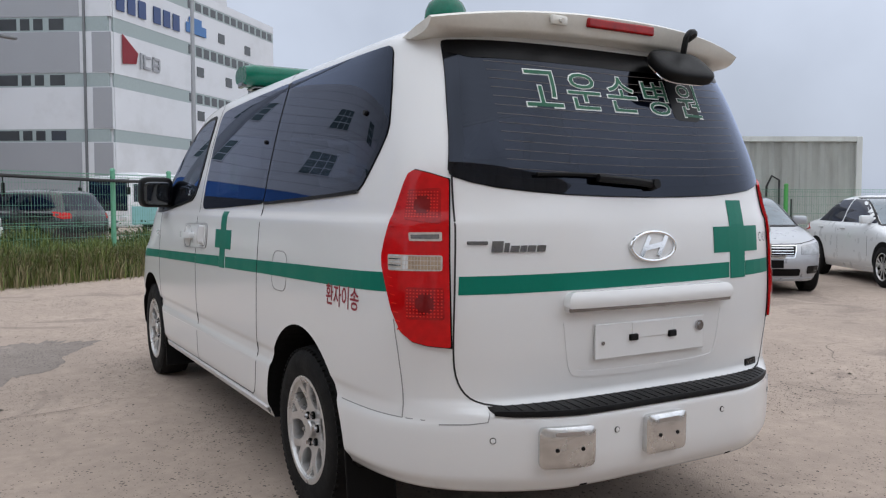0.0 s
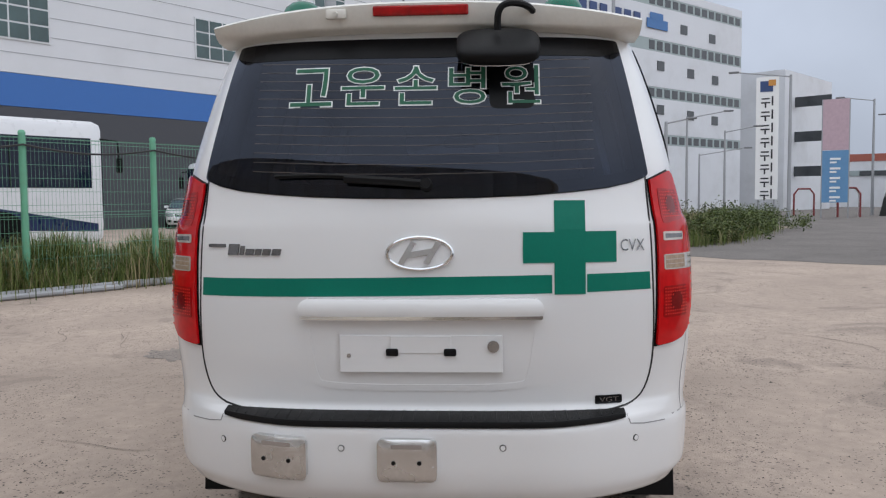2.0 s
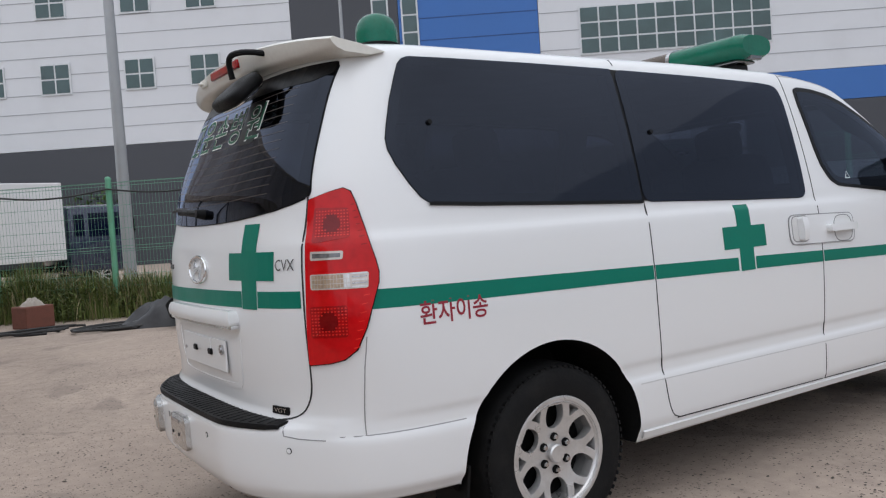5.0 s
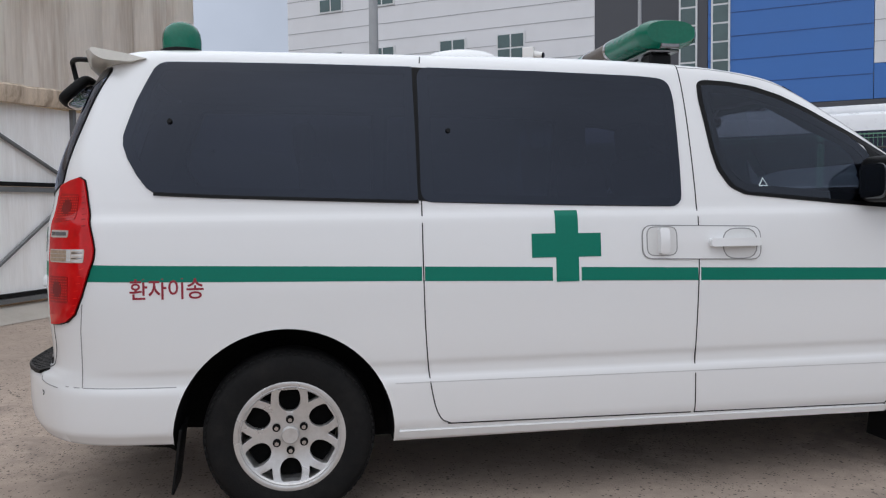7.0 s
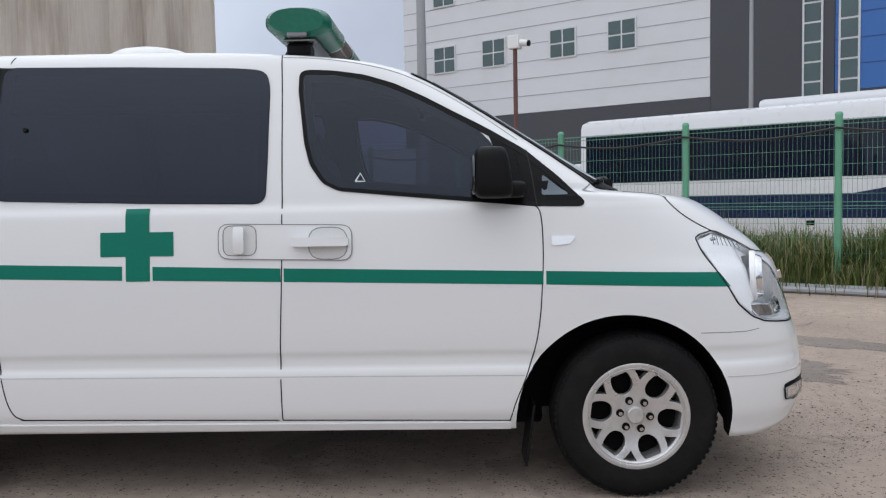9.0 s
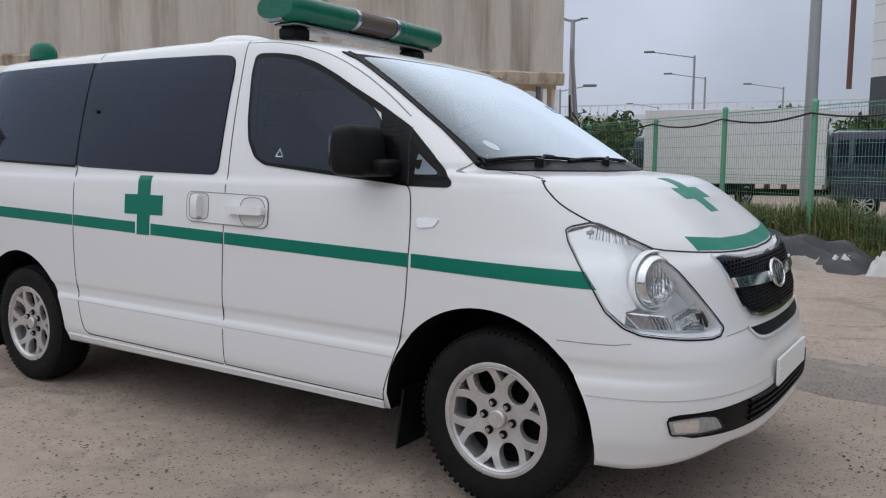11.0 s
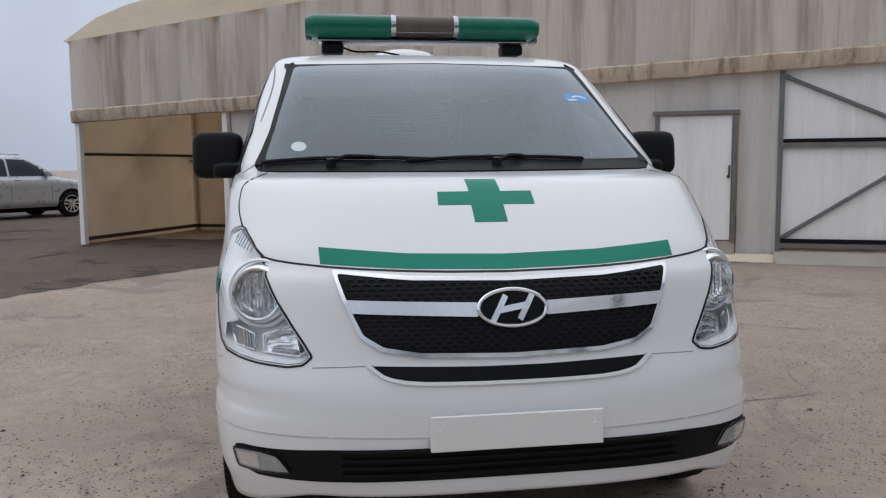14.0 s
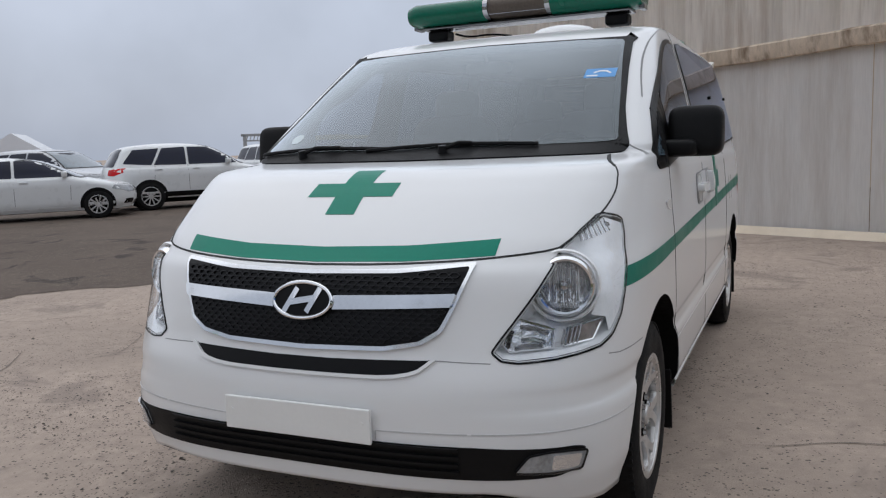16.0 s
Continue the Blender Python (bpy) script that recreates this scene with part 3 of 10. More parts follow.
# headlamp outline: the angle round the front corner, and the height
LAMP_OUT = [(1.33, 1.080), (1.28, 1.092), (1.13, 1.105), (1.05, 1.100), (0.86, 1.064), (0.68, 1.020), (0.54, 0.945), (0.39, 0.845), (0.29, 0.775), (0.245, 0.738), (0.29, 0.714), (0.37, 0.707), (0.55, 0.712), (0.69, 0.720), (0.82, 0.729), (0.92, 0.752), (1.03, 0.805), (1.11, 0.880), (1.20, 0.955), (1.30, 1.036)]


def van_body():
    zs = [0.30, 0.315] + list(np.arange(0.335, 0.56, 0.02)) + list(np.arange(0.565, 0.66, 0.009)) + list(np.arange(0.67, 0.95, 0.025)) + list(np.arange(0.955, 1.25, 0.012)) + list(np.arange(1.25, 1.33, 0.006)) + list(np.arange(1.34, 1.80, 0.025)) + list(np.arange(1.805, 1.925, 0.008)) + [1.928, 1.932, 1.936, 1.940, 1.944, 1.948, 1.952, Z_TOP]
    bm = bmesh.new()
    rows = [[bm.verts.new((x, y, underside(x, y, float(z)))) for x, y in ring(float(z))] for z in zs]
    for p, q in zip(rows, rows[1:]):
        n = len(p)
        for i in range(n):
            j = (i + 1) % n
            bm.faces.new((p[i], p[j], q[j], q[i]))
    bm.faces.new(rows[0][::-1])
    bm.faces.new(rows[-1])
    bmesh.ops.recalc_face_normals(bm, faces=bm.faces[:])
    bm.normal_update()
    shell_n = [(v.co.copy(), v.normal.copy()) for v in bm.verts]
    tree_n = kdtree.KDTree(len(shell_n))
    for i, (co, n) in enumerate(shell_n):
        tree_n.insert(co, i)
    tree_n.balance()
    body = part("body", bm, [M_PAINT, M_LINER], van, "white painted van body shell")
    hollow(body)
    for cx, cz, r in ((-0.015, 0.35, 0.435), (3.15, 0.325, 0.448)):
        for s in (-1, 1):
            cb = bmesh.new()
            add_rod(cb, (cx, s * 0.56, cz), (cx, s * 1.2, cz), r, seg=64)
            cut(body, link("cutter", cb, M_LINER))
    me = body.data
    me.materials.clear()
    me.materials.append(M_PAINT)
    me.materials.append(M_LINER)
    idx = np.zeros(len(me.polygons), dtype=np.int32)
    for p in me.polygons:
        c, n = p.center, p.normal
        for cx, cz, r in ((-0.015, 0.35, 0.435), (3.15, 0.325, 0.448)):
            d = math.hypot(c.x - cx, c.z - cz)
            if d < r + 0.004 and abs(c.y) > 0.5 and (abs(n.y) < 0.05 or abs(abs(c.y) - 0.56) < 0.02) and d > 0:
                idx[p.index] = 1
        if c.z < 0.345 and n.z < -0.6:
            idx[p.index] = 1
    me.materials.append(M_INNER)
    out_n = []
    near = {}
    for v in me.vertices:
        hits = tree_n.find_n(v.co, 4)
        n = sum((shell_n[i][1] / (d + 1e-4) for _, i, d in hits), Vector()).normalized()
        near[v.index] = (n, hits[0][2])
    for p in me.polygons:
        c = p.center
        if idx[p.index] == 0:
            depth = side_y(c.x, c.z) - abs(c.y) if tail(c.z) - 0.12 < c.x < nose(c.z) else 0.0
            agree = sum((near[v][0] for v in p.vertices), Vector()).dot(p.normal) / len(p.vertices)
            if agree < 0.55 and c.z > 0.45:
                idx[p.index] = 2
        flat = idx[p.index] != 0 or near[p.vertices[0]][0].dot(p.normal) < 0.5
        out_n += [p.normal if flat else near[v][0] for v in p.vertices]
    me.polygons.foreach_set("material_index", idx)
    me.shade_smooth()
    me.normals_split_custom_set([tuple(n) for n in out_n])
    return body


body = van_body()

for S, sgn in SIDES:
    surround = rounded([(1.814, 1.72), (1.816, 1.80), (1.85, 1.812), (1.966, 1.805), (2.09, 1.785), (2.213, 1.746), (2.336, 1.688), (2.459, 1.621), (2.551, 1.573), (2.621, 1.534), (2.754, 1.455), (2.886, 1.343), (2.995, 1.238), (2.985, 1.219), (2.794, 1.222), (2.594, 1.240), (2.288, 1.268), (1.985, 1.298), (1.918, 1.331), (1.866, 1.407), (1.842, 1.50), (1.825, 1.64)], 0.02)
    line_in = shrunk(surround, 0.011)
    part("window_surround", ribbon_bm([line_in + line_in[:1]], S, 0.024, 0.005), M_GLOSSBLK, van, "black rubber window surround", True)
    part("mirror_panel", patch_bm([(2.640, 1.252), (2.622, 1.478), (2.600, 1.535), (2.754, 1.448), (2.80, 1.41), (2.83, 1.232), (2.75, 1.232)], S, 0.0045, step=(0.05, 0.02), skirt=0.006), M_GLOSSBLK, van)
    part("quarter_panel", patch_bm([(2.79, 1.418), (2.886, 1.338), (2.985, 1.238), (2.975, 1.226), (2.80, 1.228)], S, 0.0045, step=(0.05, 0.02), skirt=0.006), M_GLOSSBLK, van)
    part("window_divider", patch_bm([(0.500, 1.288), (0.60, 1.281), (0.60, 1.8455), (0.500, 1.849)], S, 0.0035, step=(0.03, 0.025), skirt=0.006), M_GLOSSBLK, van, "dark strip between the side windows", True)
    for name, poly in SIDE_GLASS:
        if name == "quarter_glass":
            part(name, patch_bm(poly, S, 0.006, step=(0.05, 0.025), skirt=0.009), M_SHIELD, van, "small grey quarter glass", True)
            continue
        pane = part(name, patch_bm(poly, S, 0.006, step=(0.05, 0.025), skirt=0.0), M_DOORGLASS if name == "front_door_window" else M_TINTED, van, "dark tinted window glass", True)
        rim_line = shrunk(poly, 0.016)
        part("black_border", ribbon_bm([rim_line + rim_line[:1]], S, 0.036, 0.003), M_GLOSSBLK, pane)
    part("window_seal", ribbon_bm([[(-0.50, 1.322), (-0.29, 1.310), (0.1, 1.295), (0.535, 1.28)]], S, 0.012, 0.009), M_BLACK, van)
    for cx, cz in ((-0.44, 1.606), (0.67, 1.573)):
        b2 = bmesh.new()
        p = lay(S, cx, cz, 0.003)
        add_rod(b2, p, lay(S, cx, cz, 0.016), 0.012, 0.009, 12)
        part("window_clip", b2, M_GLOSSBLK, van)
    # door gaps
    for seam in (chaikin([(0.575, 1.90), (0.566, 1.86), (0.545, 1.28), (0.548, 0.80), (0.565, 0.55), (0.60, 0.39), (0.66, 0.365)], 2, False), chaikin([(0.64, 0.367), (1.72, 0.352)], 0, False), chaikin([(1.735, 1.885), (1.745, 1.72), (1.750, 1.41), (1.753, 1.26), (1.752, 1.10), (1.750, 0.975), (1.742, 0.80), (1.733, 0.62), (1.735, 0.352)], 2, False), chaikin([(2.745, 1.235), (2.803, 1.222), (2.816, 1.17), (2.820, 1.06), (2.818, 0.955), (2.80, 0.70), (2.745, 0.52), (2.70, 0.42), (2.675, 0.33)], 2, False), [(1.735, 0.352), (2.68, 0.338)]):
        part("door_gap", ribbon_bm([seam], S, 0.0048, 0.0012), M_GAP, van)
    for seam in ([(-0.93, 0.566), (-0.86, 0.572), (-0.43, 0.570)], [(-0.79, 0.572), (-0.785, 0.80), (-0.775, 0.90)], [(3.46, 0.692), (3.58, 0.691), (3.66, 0.692), (3.715, 0.70)], chaikin([(1.74, 1.872), (1.90, 1.866), (2.091, 1.835), (2.254, 1.79), (2.414, 1.712), (2.58, 1.609), (2.729, 1.50)], 2, False)):
        part("fender_gap", ribbon_bm([seam], S, 0.0035, 0.0008), M_HAIR, van)
    part("pillar_gap", ribbon_bm([[(2.760, 1.452), (2.779, 1.352), (2.797, 1.226)]], S, 0.005, 0.0062), M_GAP, van)
    tri = [(2.055, 1.335), (2.095, 1.335), (2.075, 1.368), (2.055, 1.335)]
    part("window_mark", ribbon_bm([tri if sgn < 0 else tri[::-1]], S, 0.006, 0.0066), M_PALE, van, "pale triangular window mark")
    # grey strip: the door crease's shade as colour
    part("door_crease", ribbon_bm([[(0.425, 0.545), (2.74, 0.530)]], S, 0.004, 0.0008), M_CREASE, van)
    # sill trim under the doors
    part("sill", ribbon_bm([[(0.44, 0.333), (2.68, 0.318)]], S, 0.030, 0.010), M_PAINT, van, "white painted door sill")
    # stripe, cross
    part("side_stripe", patch_bm([(-0.735, 1.052), (0.54, 1.018), (0.54, 0.960), (-0.752, 0.988)], S, 0.0015, skirt=0.001), M_GREEN, van)
    part("side_stripe", patch_bm([(0.552, 1.018), (1.092, 1.003), (1.092, 0.945), (0.552, 0.959)], S, 0.0015, skirt=0.001), M_GREEN, van)
    part("side_stripe", patch_bm([(1.218, 1.0), (1.745, 0.985), (1.745, 0.930), (1.218, 0.943)], S, 0.0015, skirt=0.001), M_GREEN, van)
    part("side_stripe", patch_bm([(1.758, 0.985), (2.818, 0.958), (2.818, 0.903), (1.758, 0.930)], S, 0.0015, skirt=0.001), M_GREEN, van)
    part("side_stripe", patch_bm([(2.830, 0.958), (3.545, 0.938), (3.592, 0.878), (2.830, 0.903)], S, 0.0015, skirt=0.001), M_GREEN, van)
    part("side_cross", patch_bm([(1.108, 1.238), (1.207, 1.238), (1.207, 1.142), (1.306, 1.142), (1.306, 1.043), (1.207, 1.043), (1.207, 0.941), (1.108, 0.941), (1.108, 1.043), (1.004, 1.043), (1.004, 1.143), (1.108, 1.143)], S, 0.0025, step=(0.05, 0.008), skirt=0.002), M_GREEN, van, "green vinyl cross on the door")
    # handles
    esc = part("handle_plate", patch_bm(PLATE, S, 0.0045, skirt=0.006), M_PAINT, van, "white door handle plate", True)
    part("handle_gap", ribbon_bm([PLATE + PLATE[:1]], S, 0.004, 0.0052), M_HAIR, van)
    # no recess is cut: greyer patch and grey outline paint the cup's shade
    for cup in (rounded(rect(1.512, 1.040, 1.648, 1.162), 0.035), rounded(rect(1.862, 1.020, 2.022, 1.150), 0.06)):
        part("handle_cup", patch_bm(cup, S, 0.0052, step=(0.02, 0.02), skirt=0.0), M_CUP, van)
        part("handle_gap", ribbon_bm([cup + cup[:1]], S, 0.004, 0.0062, step=0.02), M_HAIR, van)
    part("door_handle", patch_bm(rounded(rect(1.560, 1.046, 1.602, 1.156), 0.012), S, 0.032, step=(0.01, 0.02), skirt=0.030, dome=lambda a, b: 0.008 * max(0, 1 - ((b - 1.10) / 0.055) ** 2)), M_PAINT, van, "white upright sliding door handle", True)
    part("door_handle", patch_bm(rounded(rect(1.795, 1.072, 2.028, 1.108), 0.012), S, 0.034, step=(0.02, 0.008), skirt=0.032, dome=lambda a, b: 0.012 * max(0, 1 - ((a - 1.91) / 0.12) ** 2)), M_PAINT, van, "white pull door handle", True)
    part("side_marker", patch_bm(rounded([(2.852, 1.10), (2.955, 1.098), (2.93, 1.066), (2.855, 1.060)], 0.012), S, 0.006, skirt=0.008), M_REFL, van, "clear side marker lamp", True)
    if sgn > 0:
        part("fuel_flap", ribbon_bm([rounded(rect(0.135, 0.905, 0.325, 1.075), 0.06) + rounded(rect(0.135, 0.905, 0.325, 1.075), 0.06)[:1]], S, 0.004, 0.001), M_HAIR, van)

# windscreen
rim_line = shrunk(rounded(SCREEN_RIM, 0.012), 0.021)
part("windscreen_frame", ribbon_bm([rim_line + rim_line[:1]], S_FRONT, 0.044, 0.006, step=0.02), M_BLACK, van, "black windscreen surround", True)
part("screen_base", patch_bm([(-0.80, 1.287), (-0.74, 1.2835), (0, 1.2795), (0.74, 1.2835), (0.80, 1.287), (0.775, 1.336), (0, 1.330), (-0.775, 1.336)], S_FRONT, 0.0065, step=(0.04, 0.01), skirt=0.006), M_BLACK, van, "black panel below the windscreen")
part("windscreen", patch_bm(rounded(SCREEN, 0.02), S_FRONT, 0.0085, step=(0.03, 0.02), skirt=0.0), M_SCREEN, van, "clear windscreen glass", True)
part("pillar_seam", ribbon_bm([[(y * 0.785, 1.335), (y * 0.835, 1.303), (y * 0.884, 1.276)] for y in (-1,)], S_FRONT, 0.004, 0.001, step=0.01), M_HAIR, van)
part("pillar_seam", ribbon_bm([[(0.785, 1.335), (0.835, 1.303), (0.884, 1.276)]], S_FRONT, 0.004, 0.001, step=0.01), M_HAIR, van)
part("inspection_sticker", patch_bm([Vector((-0.645 + 0.030 * math.cos(a), 1.378 + 0.020 * math.sin(a))) for a in np.linspace(0, 2 * math.pi, 20, False)], S_FRONT, 0.0095, skirt=0.001), M_PALE, van)
part("blue_sticker", patch_bm(rect(0.565, 1.585, 0.690, 1.625), S_FRONT, 0.0095, skirt=0.001), M_STICK, van)
part("sticker_print", ribbon_bm([[(0.60, 1.606), (0.625, 1.614), (0.65, 1.612), (0.67, 1.602)], [(0.575, 1.593), (0.62, 1.593)]], S_FRONT, 0.006, 0.0102), M_WHITE, van)


def front_wiper(y0, y1, yp):
    w = bmesh.new()
    bl = [lay(S_FRONT, y0 + (y1 - y0) * k / 10, 1.312 + 0.010 * math.sin(math.pi * k / 10) + 0.004 * k / 10, 0.018) for k in range(11)]
    tube(w, bl, 0.008, 6)
    tube(w, [lay(S_FRONT, yp, 1.292, 0.03), lay(S_FRONT, yp + 0.06 * (1 if y1 > y0 else -1), 1.314, 0.040), lay(S_FRONT, (y0 + y1) / 2 + 0.10, 1.320, 0.026)], 0.0085, 8)
    add_rod(w, lay(S_FRONT, yp, 1.29, 0.0), lay(S_FRONT, yp, 1.298, 0.045), 0.022, 0.016, 12)
    part("wiper", w, M_BLACK, van, "black windscreen wiper", True)


front_wiper(-0.78, -0.12, -0.52)
front_wiper(-0.22, 0.50, 0.13)

# bonnet
def fc(y, z):
    p = S_FRONT(y, z)
    return (KF * math.atan2(abs(y) - 0.45, p.x - 3.35), z)


for s in (-1, 1):
    edge = [fc(y, z) for y, z in ((0.832, 1.246), (0.846, 1.215), (0.850, 1.17), (0.838, 1.125), (0.806, 1.075), (0.770, 1.040), (0.745, 1.018))]
    part("bonnet_gap", ribbon_bm([chaikin(edge, 2, False)], S_FC[s], 0.0055, 0.001, step=0.015), M_GAP, van)
    part("bonnet_gap", ribbon_bm([chaikin([(s * 0.765, 1.281), (s * 0.80, 1.266), (s * 0.832, 1.246)], 1, False)], S_FRONT, 0.005, 0.001, step=0.015), M_GAP, van)
    part("bonnet_gap", ribbon_bm([chaikin([(s * 0.745, 1.018), (s * 0.70, 1.009), (s * 0.50, 0.992), (s * 0.25, 0.980), (0, 0.976)], 1, False)], S_FRONT, 0.0055, 0.001, step=0.02), M_GAP, van)
part("bonnet_stripe", patch_bm([(-0.575, 1.052), (-0.3, 1.031), (0, 1.024), (0.3, 1.031), (0.582, 1.050), (0.578, 1.004), (0.3, 0.988), (0, 0.982), (-0.3, 0.988), (-0.570, 1.004)], S_FRONT, 0.0015, step=(0.05, 0.012), skirt=0.001), M_HGREEN, van)
part("bonnet_cross", patch_bm([(-0.060, 1.254), (0.050, 1.254), (0.050, 1.214), (0.158, 1.214), (0.156, 1.172), (0.046, 1.172), (0.046, 1.118), (-0.064, 1.118), (-0.064, 1.172), (-0.176, 1.172), (-0.170, 1.214), (-0.060, 1.214)], S_FRONT, 0.0015, step=(0.05, 0.008), skirt=0.001), M_HGREEN, van, "faded green vinyl cross on the bonnet")


# grille
def mirrored(half):
    return half + [(-y, z) for y, z in half[::-1]]


g_out = mirrored([(0, 0.726), (-0.28, 0.735), (-0.397, 0.755), (-0.457, 0.793), (-0.492, 0.87), (-0.536, 0.984), (-0.30, 0.965), (0, 0.958)])
g_in = mirrored([(0, 0.740), (-0.28, 0.748), (-0.388, 0.766), (-0.446, 0.80), (-0.480, 0.87), (-0.520, 0.972), (-0.30, 0.954), (0, 0.947)])
grille = part("grille", patch_bm(rounded(g_out[1:8] + g_out[9:], 0.012), S_FRONT, 0.010, skirt=0.012), M_CHROME, van, "chrome grille frame", True)
part("grille_backing", patch_bm(rounded(g_in[1:8] + g_in[9:], 0.010), S_FRONT, 0.0115, skirt=0.002), M_GLOSSBLK, grille)


def inside(p, poly):
    c, n = False, len(poly)
    for i in range(n):
        a, b = poly[i], poly[i - 1]
        if (a[1] > p[1]) != (b[1] > p[1]) and p[0] < (b[0] - a[0]) * (p[1] - a[1]) / (b[1] - a[1]) + a[0]:
            c = not c
    return c


paths = []
for r in range(18):
    for c in range(-18, 19):
        cy, cz = c * 0.0320 + (0.0160 if r % 2 else 0), 0.750 + r * 0.0125
        hx = [(cy + 0.0108 * a, cz + 0.0095 * b) for a, b in ((-1.5, 0), (-0.75, 1), (0.75, 1), (1.5, 0), (0.75, -1), (-0.75, -1))]
        if all(inside(q, g_in) for q in hx):
            hexa = [(cy + 0.0104 * a, cz + 0.0064 * b) for a, b in ((-1.5, 0), (-0.75, 1), (0.75, 1), (1.5, 0), (0.75, -1), (-0.75, -1))]
            paths.append(hexa + hexa[:1])
part("grille_mesh", ribbon_bm(paths, S_FRONT, 0.0034, 0.0155), M_MESH, grille, "black honeycomb grille mesh")
for s in (-1, 1):
    part("grille_bar", patch_bm(rounded([(s * 0.105, 0.846), (s * 0.478, 0.862), (s * 0.492, 0.900), (s * 0.105, 0.886)], 0.006), S_FRONT, 0.026, skirt=0.016), M_CHROME, grille, "chrome crossbar", True)


def oval(cy, cz, ry, rz, n=40):
    return [Vector((cy + ry * math.cos(2 * math.pi * k / n), cz + rz * math.sin(2 * math.pi * k / n))) for k in range(n)]


def ring_bead(S, o, off):
    b = bmesh.new()
    tube(b, [lay(S, p[0], p[1], off) for p in o + o[:1]], 0.0062, 8)
    return b


def emblem(S, cz, flip, ground):
    """An oval ring with a slanted sign in it."""
    e = part("emblem", patch_bm(oval(0, cz, 0.108, 0.055), S, 0.028 if ground == M_GLOSSBLK else 0.006, skirt=0.02 if ground == M_GLOSSBLK else 0.006), ground, van, "chrome oval emblem", True)
    o = oval(0, cz, 0.104, 0.051)
    part("emblem_ring", ring_bead(S, o, 0.030 if ground == M_GLOSSBLK else 0.009), M_CHROME, e, smooth=True)
    k = flip
    b = ribbon_bm([[(k * -0.062, cz - 0.036), (k * -0.020, cz + 0.034)], [(k * 0.020, cz - 0.034), (k * 0.062, cz + 0.036)], [(k * -0.044, cz - 0.007), (k * 0.044, cz + 0.007)]], S, 0.0175, 0.033 if ground == M_GLOSSBLK else 0.013)
    part("emblem_sign", b, M_CHROME, e)


emblem(S_FRONT, 0.868, 1, M_GLOSSBLK)
emblem(S_REAR, 1.128, -1, M_PAINT)

# front bumper
part("upper_slot", patch_bm(rounded(mirrored([(-0.10, 0.664), (-0.362, 0.668), (-0.425, 0.714), (-0.10, 0.705)]), 0.008), S_FRONT, 0.0015, skirt=0.003), M_GLOSSBLK, van, "black slot in the bumper", True)
part("slot_lip", ribbon_bm([chaikin([(-0.44, 0.718), (-0.37, 0.664), (-0.1, 0.658), (0.1, 0.658), (0.37, 0.664), (0.44, 0.718)], 2, False)], S_FRONT, 0.010, 0.008), M_PAINT, van)
low = mirrored([(-0.10, 0.378), (-0.58, 0.376), (-0.775, 0.374), (-0.815, 0.386), (-0.846, 0.452), (-0.82, 0.462), (-0.56, 0.475), (-0.10, 0.476)])
intake = part("lower_intake", patch_bm(rounded(low, 0.01), S_FRONT, 0.0015, skirt=0.003), M_BLACK, van, "black lower air intake", True)
part("intake_slat", ribbon_bm([[(-0.52, 0.378 + 0.0225 * k), (0, 0.379 + 0.0225 * k), (0.52, 0.378 + 0.0225 * k)] for k in range(1, 5)], S_FRONT, 0.008, 0.012), M_BLACK, intake)
for s in (-1, 1):
    # grey strips: shade of the bumper crease put into colour
    part("bumper_crease", ribbon_bm([chaikin([(KF * 1.14, 0.508), (KF * 0.89, 0.508), (KF * 0.65, 0.509), (KF * 0.43, 0.512), (KF * 0.16, 0.512)], 1, False)], S_FC[s], 0.004, 0.0016, step=0.015), M_CREASE, van)
    part("bumper_crease", ribbon_bm([[(s * 0.545, 0.512), (s * 0.40, 0.510), (s * 0.268, 0.507), (s * 0.268, 0.480)]], S_FRONT, 0.004, 0.0016, step=0.015), M_CREASE, van)
    part("bumper_gap", ribbon_bm([[(s * 0.60, 0.708), (s * 0.42, 0.715)]], S_FRONT, 0.003, 0.0008), M_HAIR, van)
    lens_line = rounded([(KF * a, z) for a, z in ((0.685, 0.443), (0.50, 0.455), (0.40, 0.448), (0.335, 0.398), (0.50, 0.390), (0.655, 0.388))], 0.010)
    fog = part("fog_lamp", patch_bm(lens_line, S_FC[s], 0.005, skirt=0.006, step=(0.02, 0.02)), M_FOG, van, "clear fog lamp", True)
    b = bmesh.new()
    tube(b, [lay(S_FC[s], p[0], p[1], 0.006) for p in lens_line + lens_line[:1]], 0.0035, 6)
    part("fog_rim", b, M_BLACK, fog, smooth=True)
    part("fog_bowl", patch_bm(rounded([(KF * 0.655, 0.436), (KF * 0.51, 0.444), (KF * 0.50, 0.398), (KF * 0.635, 0.398)], 0.008), S_FC[s], 0.0065, skirt=0.002, step=(0.02, 0.02)), M_FACET, fog, smooth=True)
    part("fog_cover", patch_bm(lens_line, S_FC[s], 0.013, skirt=0.009, step=(0.02, 0.02)), M_CLEAR, fog, smooth=True).visible_shadow = False
bm = bmesh.new()
px = S_FRONT(0.20, 0.52).x + 0.012
add_box(bm, (px + 0.004, 0, 0.521), (0.012, 0.525, 0.106), bevel=0.003)
for y in (-0.235, 0.235):
    add_rod(bm, (px + 0.008, y, 0.53), (px + 0.013, y, 0.53), 0.006, seg=10)
part("front_plate", bm, M_WHITE, van, "blank white plate with screw holes")


